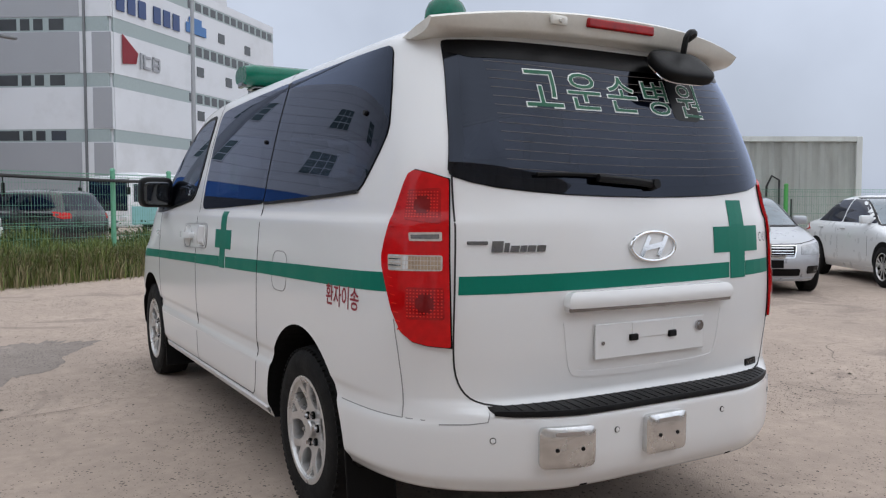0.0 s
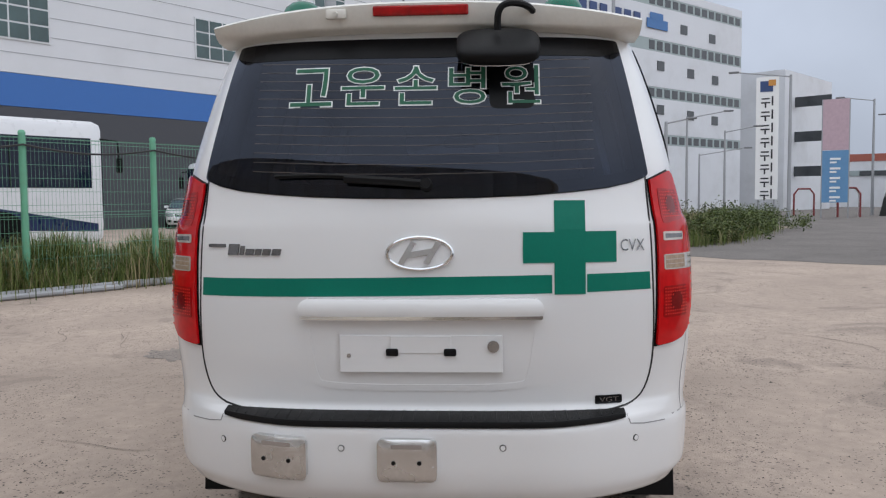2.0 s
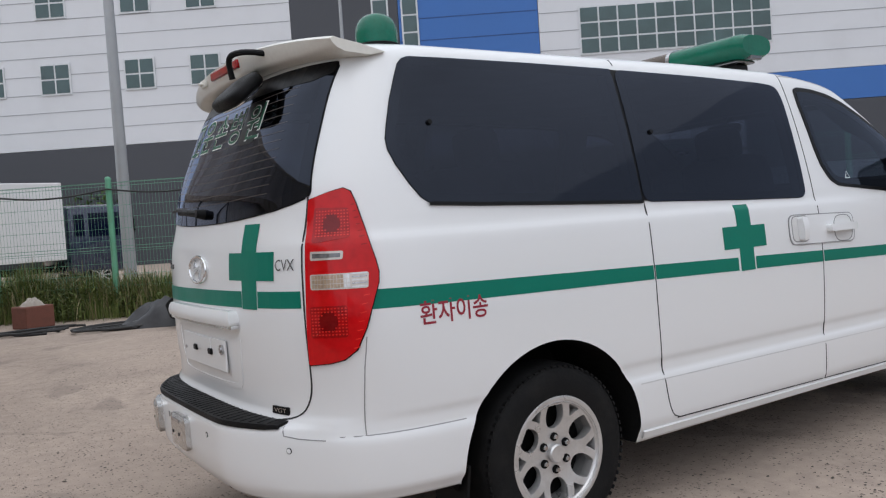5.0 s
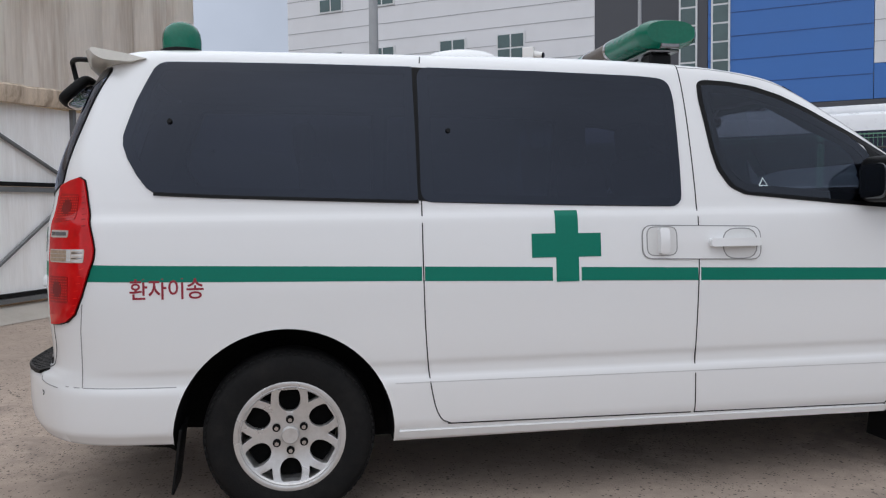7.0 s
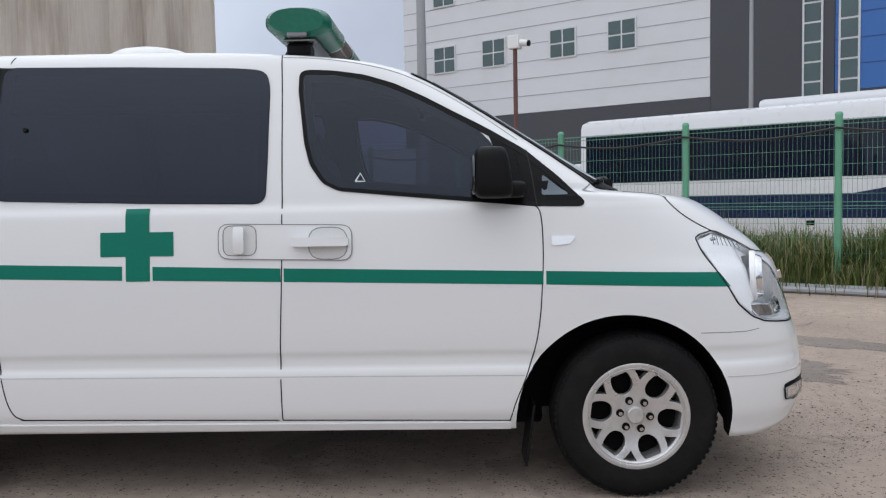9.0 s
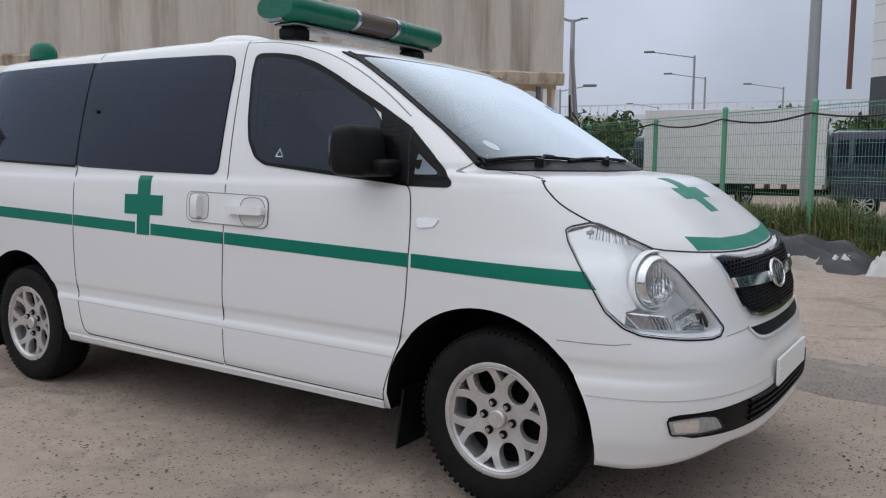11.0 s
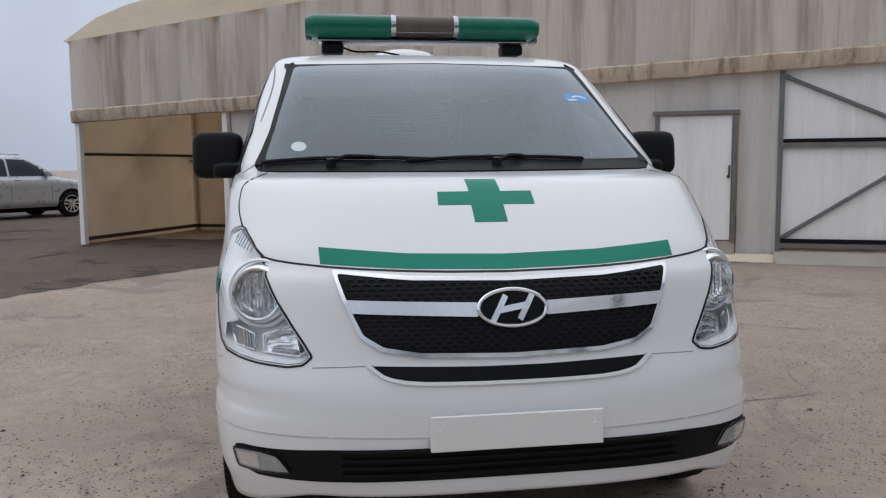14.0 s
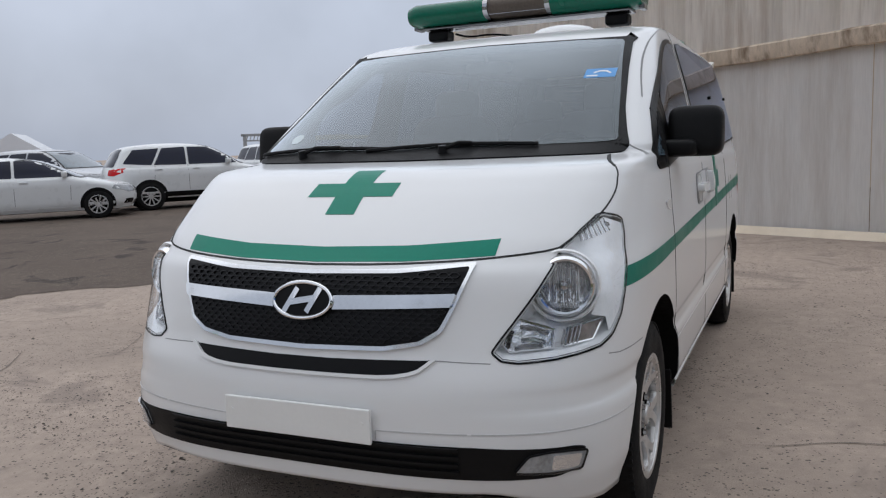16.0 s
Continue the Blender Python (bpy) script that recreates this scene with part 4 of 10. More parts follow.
# headlamps
def headlamp(s):
    """A clear cover over a pocket that holds a round main lamp, a brown indicator cell, a faceted lower lamp and a ribbed top piece."""
    S = S_FC[s]
    out = rounded([(KF * a, z) for a, z in LAMP_OUT], 0.008)
    lamp = part("headlamp", ribbon_bm([out + out[:1]], S, 0.006, 0.002, step=0.02), M_GLOSSBLK, van, "clear headlamp with chrome reflectors", True)
    back = Vector((-0.115, -s * 0.075, 0))
    inn = shrunk([(KF * a, z) for a, z in LAMP_OUT], 0.008)

    def deep(a, z, d):
        return lay(S, a, z, 0.0) + back * d

    b = bmesh.new()
    front, rear = [b.verts.new(deep(p.x, p.y, 0.0)) for p in inn], [b.verts.new(deep(p.x, p.y, 0.62)) for p in shrunk(inn, 0.014)]
    for k in range(len(inn)):
        n = (k + 1) % len(inn)
        b.faces.new((front[k], front[n], rear[n], rear[k]))
    mid_p = b.verts.new(sum((v.co for v in rear), Vector()) / len(rear))
    for k in range(len(inn)):
        b.faces.new((rear[k], rear[(k + 1) % len(inn)], mid_p))
    part("reflector", b, M_HOUSING, lamp, "bright silver reflector housing", True)
    # a pale shelf that steps back from the outer edge to the main lamp
    shelf = [(KF * a, z) for a, z in ((1.300, 1.068), (1.12, 1.092), (0.87, 1.052), (0.72, 1.012), (0.66, 0.994), (0.76, 0.992), (0.825, 0.955), (0.850, 0.905), (0.840, 0.855), (0.800, 0.815), (0.890, 0.806), (0.900, 0.762), (1.015, 0.815), (1.095, 0.885), (1.185, 0.962), (1.285, 1.040))]
    part("shelf", patch_bm(shelf, lambda a, z: deep(a, z, 0.045 + 0.20 * min(1.0, max(0.0, (0.96 - a / KF) / 0.16)) ** 2), 0.0, skirt=0.0, step=(0.02, 0.02)), M_HOUSING, lamp, smooth=True)
    axis = Vector((0.92, s * 0.36, 0.06)).normalized()
    turn = axis.to_track_quat("Z", "Y").to_matrix().to_4x4()
    c = deep(KF * 0.655, 0.906, 0.28)
    m = Matrix.Translation(c) @ turn
    b = bmesh.new()
    add_lathe(b, [(0.0745, 0.010), (0.068, -0.012), (0.052, -0.034), (0.030, -0.048), (0.016, -0.052)], 26, m)
    part("lamp_bowl", b, M_FACET, lamp, "faceted mirror bowl")
    b = bmesh.new()
    add_lathe(b, [(0.073, 0.006), (0.076, 0.016), (0.082, 0.018), (0.088, 0.010), (0.094, -0.004), (0.098, -0.020)], 44, m)
    part("lamp_ring", b, M_CHROME, lamp, "bright silver lamp ring", True)
    b = bmesh.new()
    add_lathe(b, [(0.100, -0.012), (0.106, -0.006), (0.111, -0.012), (0.111, -0.03)], 44, m)
    part("outer_ring", b, M_HOUSING, lamp, smooth=True)
    for k in range(11):
        u = -0.88 + 1.76 * k / 10
        ht = 0.064 * math.sqrt(1 - u * u)
        b = bmesh.new()
        add_rod(b, m @ Vector((0.064 * u, -ht, -0.030 + 0.026 * u * u)), m @ Vector((0.064 * u, ht, -0.030 + 0.026 * u * u)), 0.0024, seg=5)
        part("lens_rib", b, M_CHROME if k % 2 else M_DIM, lamp)
    b = bmesh.new()
    add_lathe(b, [(0.017, -0.050), (0.016, -0.008), (0.011, 0.0), (0.0, 0.002)], 18, m)
    part("bulb", b, M_SATIN, lamp, smooth=True)
    # lower row: brown indicator, divider, faceted lower lamp
    for name, cell, mt, d in (("turn_lens", ((0.885, 0.800), (0.640, 0.786), (0.612, 0.738), (0.790, 0.744)), M_BROWN, 0.30), ("lower_lamp", ((0.575, 0.786), (0.375, 0.825), (0.315, 0.752), (0.345, 0.730), (0.560, 0.736)), M_FACET, 0.34)):
        poly = [(KF * a, z) for a, z in cell]
        part(name, patch_bm(rounded(poly, 0.006), lambda a, z: deep(a, z, d), 0.0, skirt=0.0, step=(0.012, 0.010)), mt, lamp, smooth=True)
        b = bmesh.new()
        tube(b, [deep(p[0], p[1], d - 0.06) for p in poly + poly[:1]], 0.0040, 6)
        part("cell_edge", b, M_CHROME, lamp, smooth=True)
    for k in range(5):
        b = bmesh.new()
        add_rod(b, deep(KF * (0.60 + 0.022 * k), 0.742, 0.24), deep(KF * (0.625 + 0.026 * k), 0.785 + 0.002 * k, 0.24), 0.0030, seg=5)
        part("turn_rib", b, M_DIM, lamp)
    for a0, z0, a1, z1, mt in ((0.54, 0.778, 0.40, 0.800, M_DIM), (0.52, 0.752, 0.40, 0.764, M_CHROME), (0.36, 0.790, 0.335, 0.742, M_GLOSSBLK), (0.50, 0.742, 0.37, 0.740, M_DIM)):
        b = bmesh.new()
        tube(b, [deep(KF * a0, z0, 0.27), deep(KF * (a0 + a1) / 2, (z0 + z1) / 2 + 0.006, 0.25), deep(KF * a1, z1, 0.27)], 0.0065, 6)
        part("lower_fin", b, mt, lamp, smooth=True)
    for k in range(13):
        t = k / 12
        b = bmesh.new()
        add_rod(b, deep(KF * (1.13 - 0.30 * t), 1.050 - 0.020 * t, 0.03), deep(KF * (1.11 - 0.27 * t), 1.088 - 0.026 * t, 0.03), 0.0022, seg=5)
        part("top_rib", b, M_CHROME if k % 2 else M_DIM, lamp)
    b = bmesh.new()
    add_rod(b, deep(KF * 1.13, 1.066, 0.12), deep(KF * 1.10, 1.074, 0.02), 0.011, 0.007, 10)
    part("top_bulb", b, M_DIM, lamp, smooth=True)
    part("lamp_cover", patch_bm(rounded([(KF * a, z) for a, z in LAMP_OUT], 0.008), S, 0.004, skirt=0.0, step=(0.03, 0.02)), M_CLEAR, lamp, smooth=True).visible_shadow = False


headlamp(-1)
headlamp(1)

# rear: glass, stripe, cross, lamps
pane = part("rear_window", patch_bm(REAR_GLASS, S_REAR, 0.005, step=(0.05, 0.02), skirt=0.0), M_TINTED, van, "dark tinted rear window", True)
rim_line = shrunk(REAR_GLASS, 0.018)
part("black_border", ribbon_bm([rim_line + rim_line[:1]], S_REAR, 0.042, 0.003), M_GLOSSBLK, pane)
# the reversing mirror's dark reflection, painted on the glass as a black patch
part("window_sticker", patch_bm(rounded(rect(-0.372, 1.592, -0.222, 1.752), 0.03), S_REAR, 0.0058, step=(0.05, 0.02), skirt=0.001), M_GLOSSBLK, pane, "black patch behind the lettering")
# black band: the glass's dark border with the spoiler's shadow painted in
part("window_shade_band", patch_bm(rounded([(-0.665, 1.843), (-0.668, 1.80), (-0.60, 1.778), (0, 1.772), (0.60, 1.778), (0.668, 1.80), (0.665, 1.843)], 0.01), S_REAR, 0.0062, step=(0.05, 0.02), skirt=0.001), M_GLOSSBLK, van, "black band along the window top")
part("heater_wire", ribbon_bm([[(-0.56, 1.395 + 0.031 * k), (-0.3, 1.383 + 0.031 * k), (0, 1.379 + 0.031 * k), (0.3, 1.383 + 0.031 * k), (0.56, 1.395 + 0.031 * k)] for k in range(13)], S_REAR, 0.0018, 0.0056, step=0.05), M_HEATER, van)["kind"] = "stuff"
gate = chaikin([(-0.735, 1.37), (-0.752, 1.10), (-0.76, 0.82), (-0.745, 0.70), (-0.70, 0.632), (-0.60, 0.614)], 2, False)
part("tailgate_gap", ribbon_bm([gate, [(-p[0], p[1]) for p in gate], [(-0.60, 0.614), (0.60, 0.614)]], S_REAR, 0.0055, 0.001), M_GAP, van)
part("rear_stripe", patch_bm([(0.742, 1.044), (-0.420, 1.056), (-0.420, 0.997), (0.745, 0.984)], S_REAR, 0.0015, skirt=0.001), M_GREEN, van)
part("rear_stripe", patch_bm([(-0.532, 1.057), (-0.742, 1.059), (-0.745, 1.002), (-0.532, 0.999)], S_REAR, 0.0015, skirt=0.001), M_GREEN, van)
part("rear_cross", patch_bm([(-0.427, 1.292), (-0.527, 1.292), (-0.527, 1.193), (-0.628, 1.193), (-0.628, 1.094), (-0.527, 1.094), (-0.527, 0.993), (-0.427, 0.993), (-0.427, 1.094), (-0.327, 1.094), (-0.327, 1.192), (-0.427, 1.192)], S_REAR, 0.0025, skirt=0.001), M_GREEN, van, "green vinyl cross on the tailgate")
garn = part("tailgate_garnish", patch_bm(rounded([(-0.390, 0.930), (0.390, 0.930), (0.386, 0.968), (0.368, 0.984), (-0.368, 0.984), (-0.386, 0.968)], 0.014), S_REAR, 0.030, skirt=0.030, step=(0.03, 0.008), dome=lambda a, b: 0.012 * max(0.0, 1 - ((b - 0.950) / 0.036) ** 2)), M_PAINT, van, "white garnish with a chrome underside", True)
part("garnish_strip", patch_bm(rounded(rect(-0.385, 0.918, 0.385, 0.932), 0.006), S_REAR, 0.032, skirt=0.030), M_CHROME, garn)
part("plate_recess", ribbon_bm([[(p[0], p[1]) for p in chaikin([(-0.375, 0.88), (-0.352, 0.72), (-0.32, 0.694), (0, 0.690), (0.32, 0.694), (0.352, 0.72), (0.375, 0.88)], 2, False)]], S_REAR, 0.022, 0.0022), M_PAINT, van, smooth=True)
bm = bmesh.new()
rx = rear_x(0.15, 0.80) - 0.006
add_box(bm, (rx, 0, 0.805), (0.008, 0.525, 0.122), bevel=0.003)
add_box(bm, (rx - 0.005, 0, 0.835), (0.004, 0.195, 0.055), bevel=0.0015)
plate = part("rear_plate_base", bm, M_PAINT, van, "blank white plate mount")
for y in (0.092, -0.094):
    bm = bmesh.new()
    add_box(bm, (rx - 0.008, y, 0.811), (0.012, 0.040, 0.024), bevel=0.005)
    part("rubber_buffer", bm, M_BLACK, plate)
bm = bmesh.new()
add_rod(bm, (rx - 0.002, -0.232, 0.830), (rx - 0.012, -0.232, 0.830), 0.019, seg=24)
add_rod(bm, (rx - 0.010, -0.232, 0.830), (rx - 0.016, -0.232, 0.830), 0.010, seg=20)
part("plate_seal", bm, M_SATIN, plate)
bm = bmesh.new()
add_rod(bm, (rx - 0.002, 0.232, 0.80), (rx - 0.009, 0.232, 0.80), 0.007, seg=12)
part("plate_screw", bm, M_SATIN, plate)


def tail_lamp(s):
    S = S_RC[s]

    def loop(pts):
        return [(KR * a, z) for a, z in pts]

    out = loop([(0.545, 1.356), (0.72, 1.376), (0.86, 1.388), (0.925, 1.376), (0.965, 1.340), (1.035, 1.250), (1.105, 1.150), (1.125, 1.110), (1.118, 1.075), (1.08, 1.030), (1.00, 0.930), (0.92, 0.862), (0.82, 0.832), (0.70, 0.821), (0.530, 0.815), (0.545, 1.10)])
    seal = [p for p in shrunk(out, -0.005)]
    part("lamp_seal", patch_bm(seal, S, 0.004, skirt=0.008, step=(0.02, 0.02)), M_GLOSSBLK, van, smooth=True)
    lamp = part("tail_lamp", patch_bm(rounded(out, 0.008), S, 0.013, skirt=0.012, step=(0.015, 0.02)), M_RED, van, "tall red tail lamp with clear bands", True)
    cell = (0.010, 0.012)
    for pts, ac, zc in ((((0.605, 1.212), (0.915, 1.222), (0.905, 1.322), (0.610, 1.328)), 0.76, 1.272), (((0.575, 0.905), (0.865, 0.905), (0.870, 1.008), (0.580, 1.008)), 0.72, 0.957)):
        part("stop_lens", patch_bm(rounded(loop(pts), 0.010), S, 0.0146, skirt=0.002, step=cell), M_DKRED, lamp, "dark red reflector cell", True)
        part("lamp_bowl", patch_bm([(KR * (ac + 0.075 * math.cos(a)), zc + 0.036 * math.sin(a)) for a in np.linspace(0, 2 * math.pi, 20, False)], S, 0.0156, skirt=0.001, step=cell), M_DEEPRED, lamp, smooth=True)
        dots = []
        for r in range(9):
            for c in range(11):
                a, z = ac - 0.13 + 0.026 * c, zc - 0.042 + 0.0105 * r
                if ((a - ac) / 0.06) ** 2 + ((z - zc) / 0.028) ** 2 > 1:
                    dots.append([(KR * a, z), (KR * a + 0.0055, z + 0.0006)])
        tagged(part("lens_facet", ribbon_bm(dots, S, 0.0042, 0.0158, step=0.006), M_LTRED, lamp), kind="stuff")
    # bright dashes paint highlights along the lower outer edge
    for k in range(7):
        z = 0.868 + 0.028 * k
        part("lens_glint", ribbon_bm([[(KR * (0.90 + 0.016 * k), z), (KR * (0.945 + 0.016 * k), z + 0.003)]], S, 0.0035, 0.0150, step=0.006), M_LTRED, lamp)
    for k in range(7):
        z = 1.20 + 0.022 * k
        part("lens_glint", ribbon_bm([[(KR * (1.0 - 0.012 * k), z), (KR * (1.045 - 0.015 * k), z + 0.002)]], S, 0.003, 0.0148, step=0.006), M_DKRED, lamp)
    rev = part("reverse_lens", patch_bm(rounded(loop([(0.590, 1.112), (1.045, 1.112), (1.035, 1.060), (0.592, 1.062)]), 0.008), S, 0.0155, skirt=0.004, step=cell), M_WARMLENS, lamp, "clear reversing lamp band", True)
    for k in range(12):
        a = 0.605 + 0.025 * k
        for q in range(3):
            part("lens_cell", patch_bm(rect(KR * a, 1.066 + 0.0148 * q, KR * a + 0.0085, 1.0785 + 0.0148 * q), S, 0.0166, skirt=0.001, step=cell), M_REVCELL if k < 10 else M_RIBLENS, rev)
    for k in range(5):
        z = 1.067 + 0.0105 * k
        part("lens_cell", ribbon_bm([[(KR * 0.915, z), (KR * 1.03, z)]], S, 0.004, 0.0168, step=0.01), M_SATIN if k % 2 else M_RIBLENS, rev)
    band = part("silver_band", patch_bm(rounded(loop([(0.595, 1.186), (0.860, 1.184), (0.852, 1.157), (0.595, 1.157)]), 0.006), S, 0.0155, skirt=0.003, step=cell), M_WARMLENS, lamp)
    part("band_core", patch_bm(rounded(loop([(0.615, 1.179), (0.840, 1.177), (0.835, 1.164), (0.615, 1.164)]), 0.003), S, 0.0168, skirt=0.001, step=cell), M_CELL, band)


tail_lamp(-1)
tail_lamp(1)

# rear bumper: step pad, steel pads, sensors
bm = bmesh.new()
prev_row = None
for k in range(49):
    y = -0.655 + 1.31 * k / 48
    xi, xo = rear_x(y, 0.614) + 0.012, rear_x(y, 0.586)
    end = 0.5 * max(0.0, abs(y) - 0.60) / 0.055
    row = [bm.verts.new(p) for p in ((xi, y, 0.619), ((xi + xo) / 2, y, 0.616), (xo - 0.004, y, 0.610), (xo - 0.007, y, 0.603), (xo - 0.005, y, 0.591 + 0.01 * end))]
    if prev_row:
        for a in range(4):
            bm.faces.new((prev_row[a], row[a], row[a + 1], prev_row[a + 1]))
    prev_row = row
bmesh.ops.recalc_face_normals(bm, faces=bm.faces[:])
bmesh.ops.solidify(bm, geom=bm.faces[:], thickness=0.012)
pad = part("bumper_step", bm, M_BLACK, van, "ribbed black step pad on the bumper", True)
for k in range(34):
    y = -0.61 + 1.22 * k / 33
    xi, xo = rear_x(y, 0.614) + 0.004, rear_x(y, 0.586)
    bm = bmesh.new()
    add_rod(bm, (xi, y, 0.6185), (xo + 0.004, y, 0.6115), 0.0022, seg=5)
    part("step_rib", bm, M_BLACK, pad)
for y in (-1, 1):
    part("bumper_line", ribbon_bm([[(y * 0.80, 0.562), (y * 0.72, 0.566), (y * 0.672, 0.574), (y * 0.662, 0.602)]], S_REAR, 0.0035, 0.001, step=0.01), M_HAIR, van)
for a0, a1 in ((0.352, 0.532), (-0.056, 0.130)):
    pad = part("bumper_pad", patch_bm(rounded(rect(a0, 0.428, a1, 0.560), 0.022), S_REAR, 0.020, skirt=0.022, step=(0.010, 0.010), dome=lambda a, b, c=(a0 + a1) / 2: 0.012 * max(0.0, 1 - (abs(a - c) / 0.095) ** 6) * max(0.0, 1 - (abs(b - 0.494) / 0.068) ** 6)), M_STEEL, van, "worn steel bumper pad", True)
    part("pad_strip", patch_bm(rounded(rect(a0 + 0.045, 0.533, a1 - 0.045, 0.547), 0.004), S_REAR, 0.033, skirt=0.003), M_SATIN, pad)
    for y in ((a0 + a1) / 2 - 0.04, (a0 + a1) / 2 + 0.04):
        b = bmesh.new()
        add_rod(b, lay(S_REAR, y, 0.49, 0.029), lay(S_REAR, y, 0.49, 0.034), 0.007, seg=10)
        part("bolt", b, M_BLACK, pad)
for y, z in ((0.66, 0.515), (0.245, 0.525), (-0.26, 0.530), (-0.69, 0.525)):
    b = bmesh.new()
    m = Matrix.Translation(lay(S_REAR, y, z, 0.0)) @ (lay(S_REAR, y, z, 0.01) - lay(S_REAR, y, z, 0.0)).to_track_quat("Z", "Y").to_matrix().to_4x4()
    add_lathe(b, [(0.0105, -0.002), (0.0105, 0.002), (0.0085, 0.003), (0.0085, 0.001)], 20, m)
    part("parking_sensor", b, M_GAP, van)
    b = bmesh.new()
    add_lathe(b, [(0.0085, -0.002), (0.008, 0.003), (0.004, 0.0035), (0.0, 0.0035)], 20, m)
    part("sensor_cap", b, M_PAINT, van)

# rear spoiler with the third brake lamp
bm = bmesh.new()
rows = []
for k in range(29):
    y = -0.745 + 1.49 * k / 28
    e = abs(y) / 0.745
    drop = 0.050 * e ** 2.2
    tip = -0.866 + 0.112 * e ** 2.5
    thin = max(0.0, (e - 0.80) / 0.20)
    low = 1.876 - 0.012 * e * e + 0.012 * thin
    sec = [(-0.54, 1.920 - drop), (-0.64, 1.944 - drop), (-0.72, 1.957 - drop), (tip + 0.014, 1.962 - drop), (tip, 1.953 - drop), (tip + 0.012, low + 0.012), (tip + 0.026, low), (-0.70, low - 0.012), (-0.60, low - 0.02)]
    rows.append([bm.verts.new((x, y, z)) for x, z in sec])
for p, q in zip(rows, rows[1:]):
    n = len(p)
    for i in range(n):
        j = (i + 1) % n
        bm.faces.new((p[i], p[j], q[j], q[i]))
bm.faces.new(rows[0])
bm.faces.new(rows[-1])
bmesh.ops.recalc_face_normals(bm, faces=bm.faces[:])
spoiler = part("rear_spoiler", bm, M_SPOIL, van, "cream-white aged rear spoiler", True)
spoiler.data.set_sharp_from_angle(angle=radians(50))
bm = bmesh.new()
add_box(bm, (-0.862, 0.005, 1.928), (0.02, 0.32, 0.034), bevel=0.006)
part("brake_lamp", bm, M_DKRED, spoiler, "dark red third brake lamp")
bm = bmesh.new()
add_box(bm, (-0.858, 0.29, 1.922), (0.02, 0.07, 0.035), bevel=0.008)
add_rod(bm, (-0.862, 0.29, 1.922), (-0.882, 0.29, 1.918), 0.008, seg=10)
part("washer_nozzle", bm, M_SPOIL, spoiler, smooth=True)

# rear wiper
bm = bmesh.new()
tube(bm, [lay(S_REAR, -0.01 + 0.48 * k / 8, 1.345 + 0.028 * k / 8 + 0.012 * math.sin(math.pi * k / 8), 0.022) for k in range(9)], 0.007, 6)
tube(bm, [lay(S_REAR, -0.02, 1.345, 0.02), lay(S_REAR, 0.08, 1.352, 0.034), lay(S_REAR, 0.24, 1.362, 0.032)], 0.014, 8)
add_rod(bm, lay(S_REAR, -0.02, 1.345, 0.0), lay(S_REAR, -0.02, 1.345, 0.04), 0.022, 0.017, 14)
part("rear_wiper", bm, M_BLACK, van, "black rear wiper", True)

# reversing mirror on its arm over the tailgate
bm = bmesh.new()
tube(bm, chaikin([(-0.72, -0.385, 1.905), (-0.80, -0.38, 1.918), (-0.895, -0.35, 1.932), (-0.935, -0.285, 1.932), (-0.938, -0.252, 1.910), (-0.925, -0.250, 1.845)], 2, False), 0.0115, 8)
add_box(bm, (-0.74, -0.385, 1.892), (0.06, 0.05, 0.05), bevel=0.010)
arm = part("mirror_arm", bm, M_BLACK, van, "black bent mirror arm", True)
rot = Euler((0, radians(49), 0)).to_matrix()
mc = Vector((-0.912, -0.252, 1.795))
bm = bmesh.new()
add_blob(bm, mc, (0.062, 0.275, 0.175), 3.6, rot)
part("rear_mirror", bm, M_BLACK, van, "black reversing mirror", True)
bm = bmesh.new()
add_blob(bm, mc + rot @ Vector((0.027, 0, 0)), (0.016, 0.245, 0.148), 3.6, rot)
part("mirror_glass", bm, M_MIRROR, van, smooth=True)


# door mirrors
def door_mirror(s):
    mir = bmesh.new()
    add_blob(mir, (2.618, s * 1.008, 1.358), (0.165, 0.215, 0.205), 5.0, None, (-0.012, 0.22))
    o = part("door_mirror", mir, M_BLACK, van, "black plastic door mirror", True)
    b = bmesh.new()
    add_blob(b, (2.690, s * 0.945, 1.292), (0.125, 0.16, 0.070), 4.0)
    part("mirror_foot", b, M_BLACK, o, smooth=True)
    b = bmesh.new()
    add_blob(b, (2.538, s * 1.010, 1.350), (0.016, 0.175, 0.155), 5.0)
    part("mirror_glass", b, M_DARKMIR, o, smooth=True)


door_mirror(-1)
door_mirror(1)
for S, sgn in SIDES:
    part("mirror_triangle", patch_bm([(2.715, 1.44), (2.85, 1.34), (2.83, 1.232), (2.76, 1.238)], S, 0.006, skirt=0.006), M_BLACK, van)


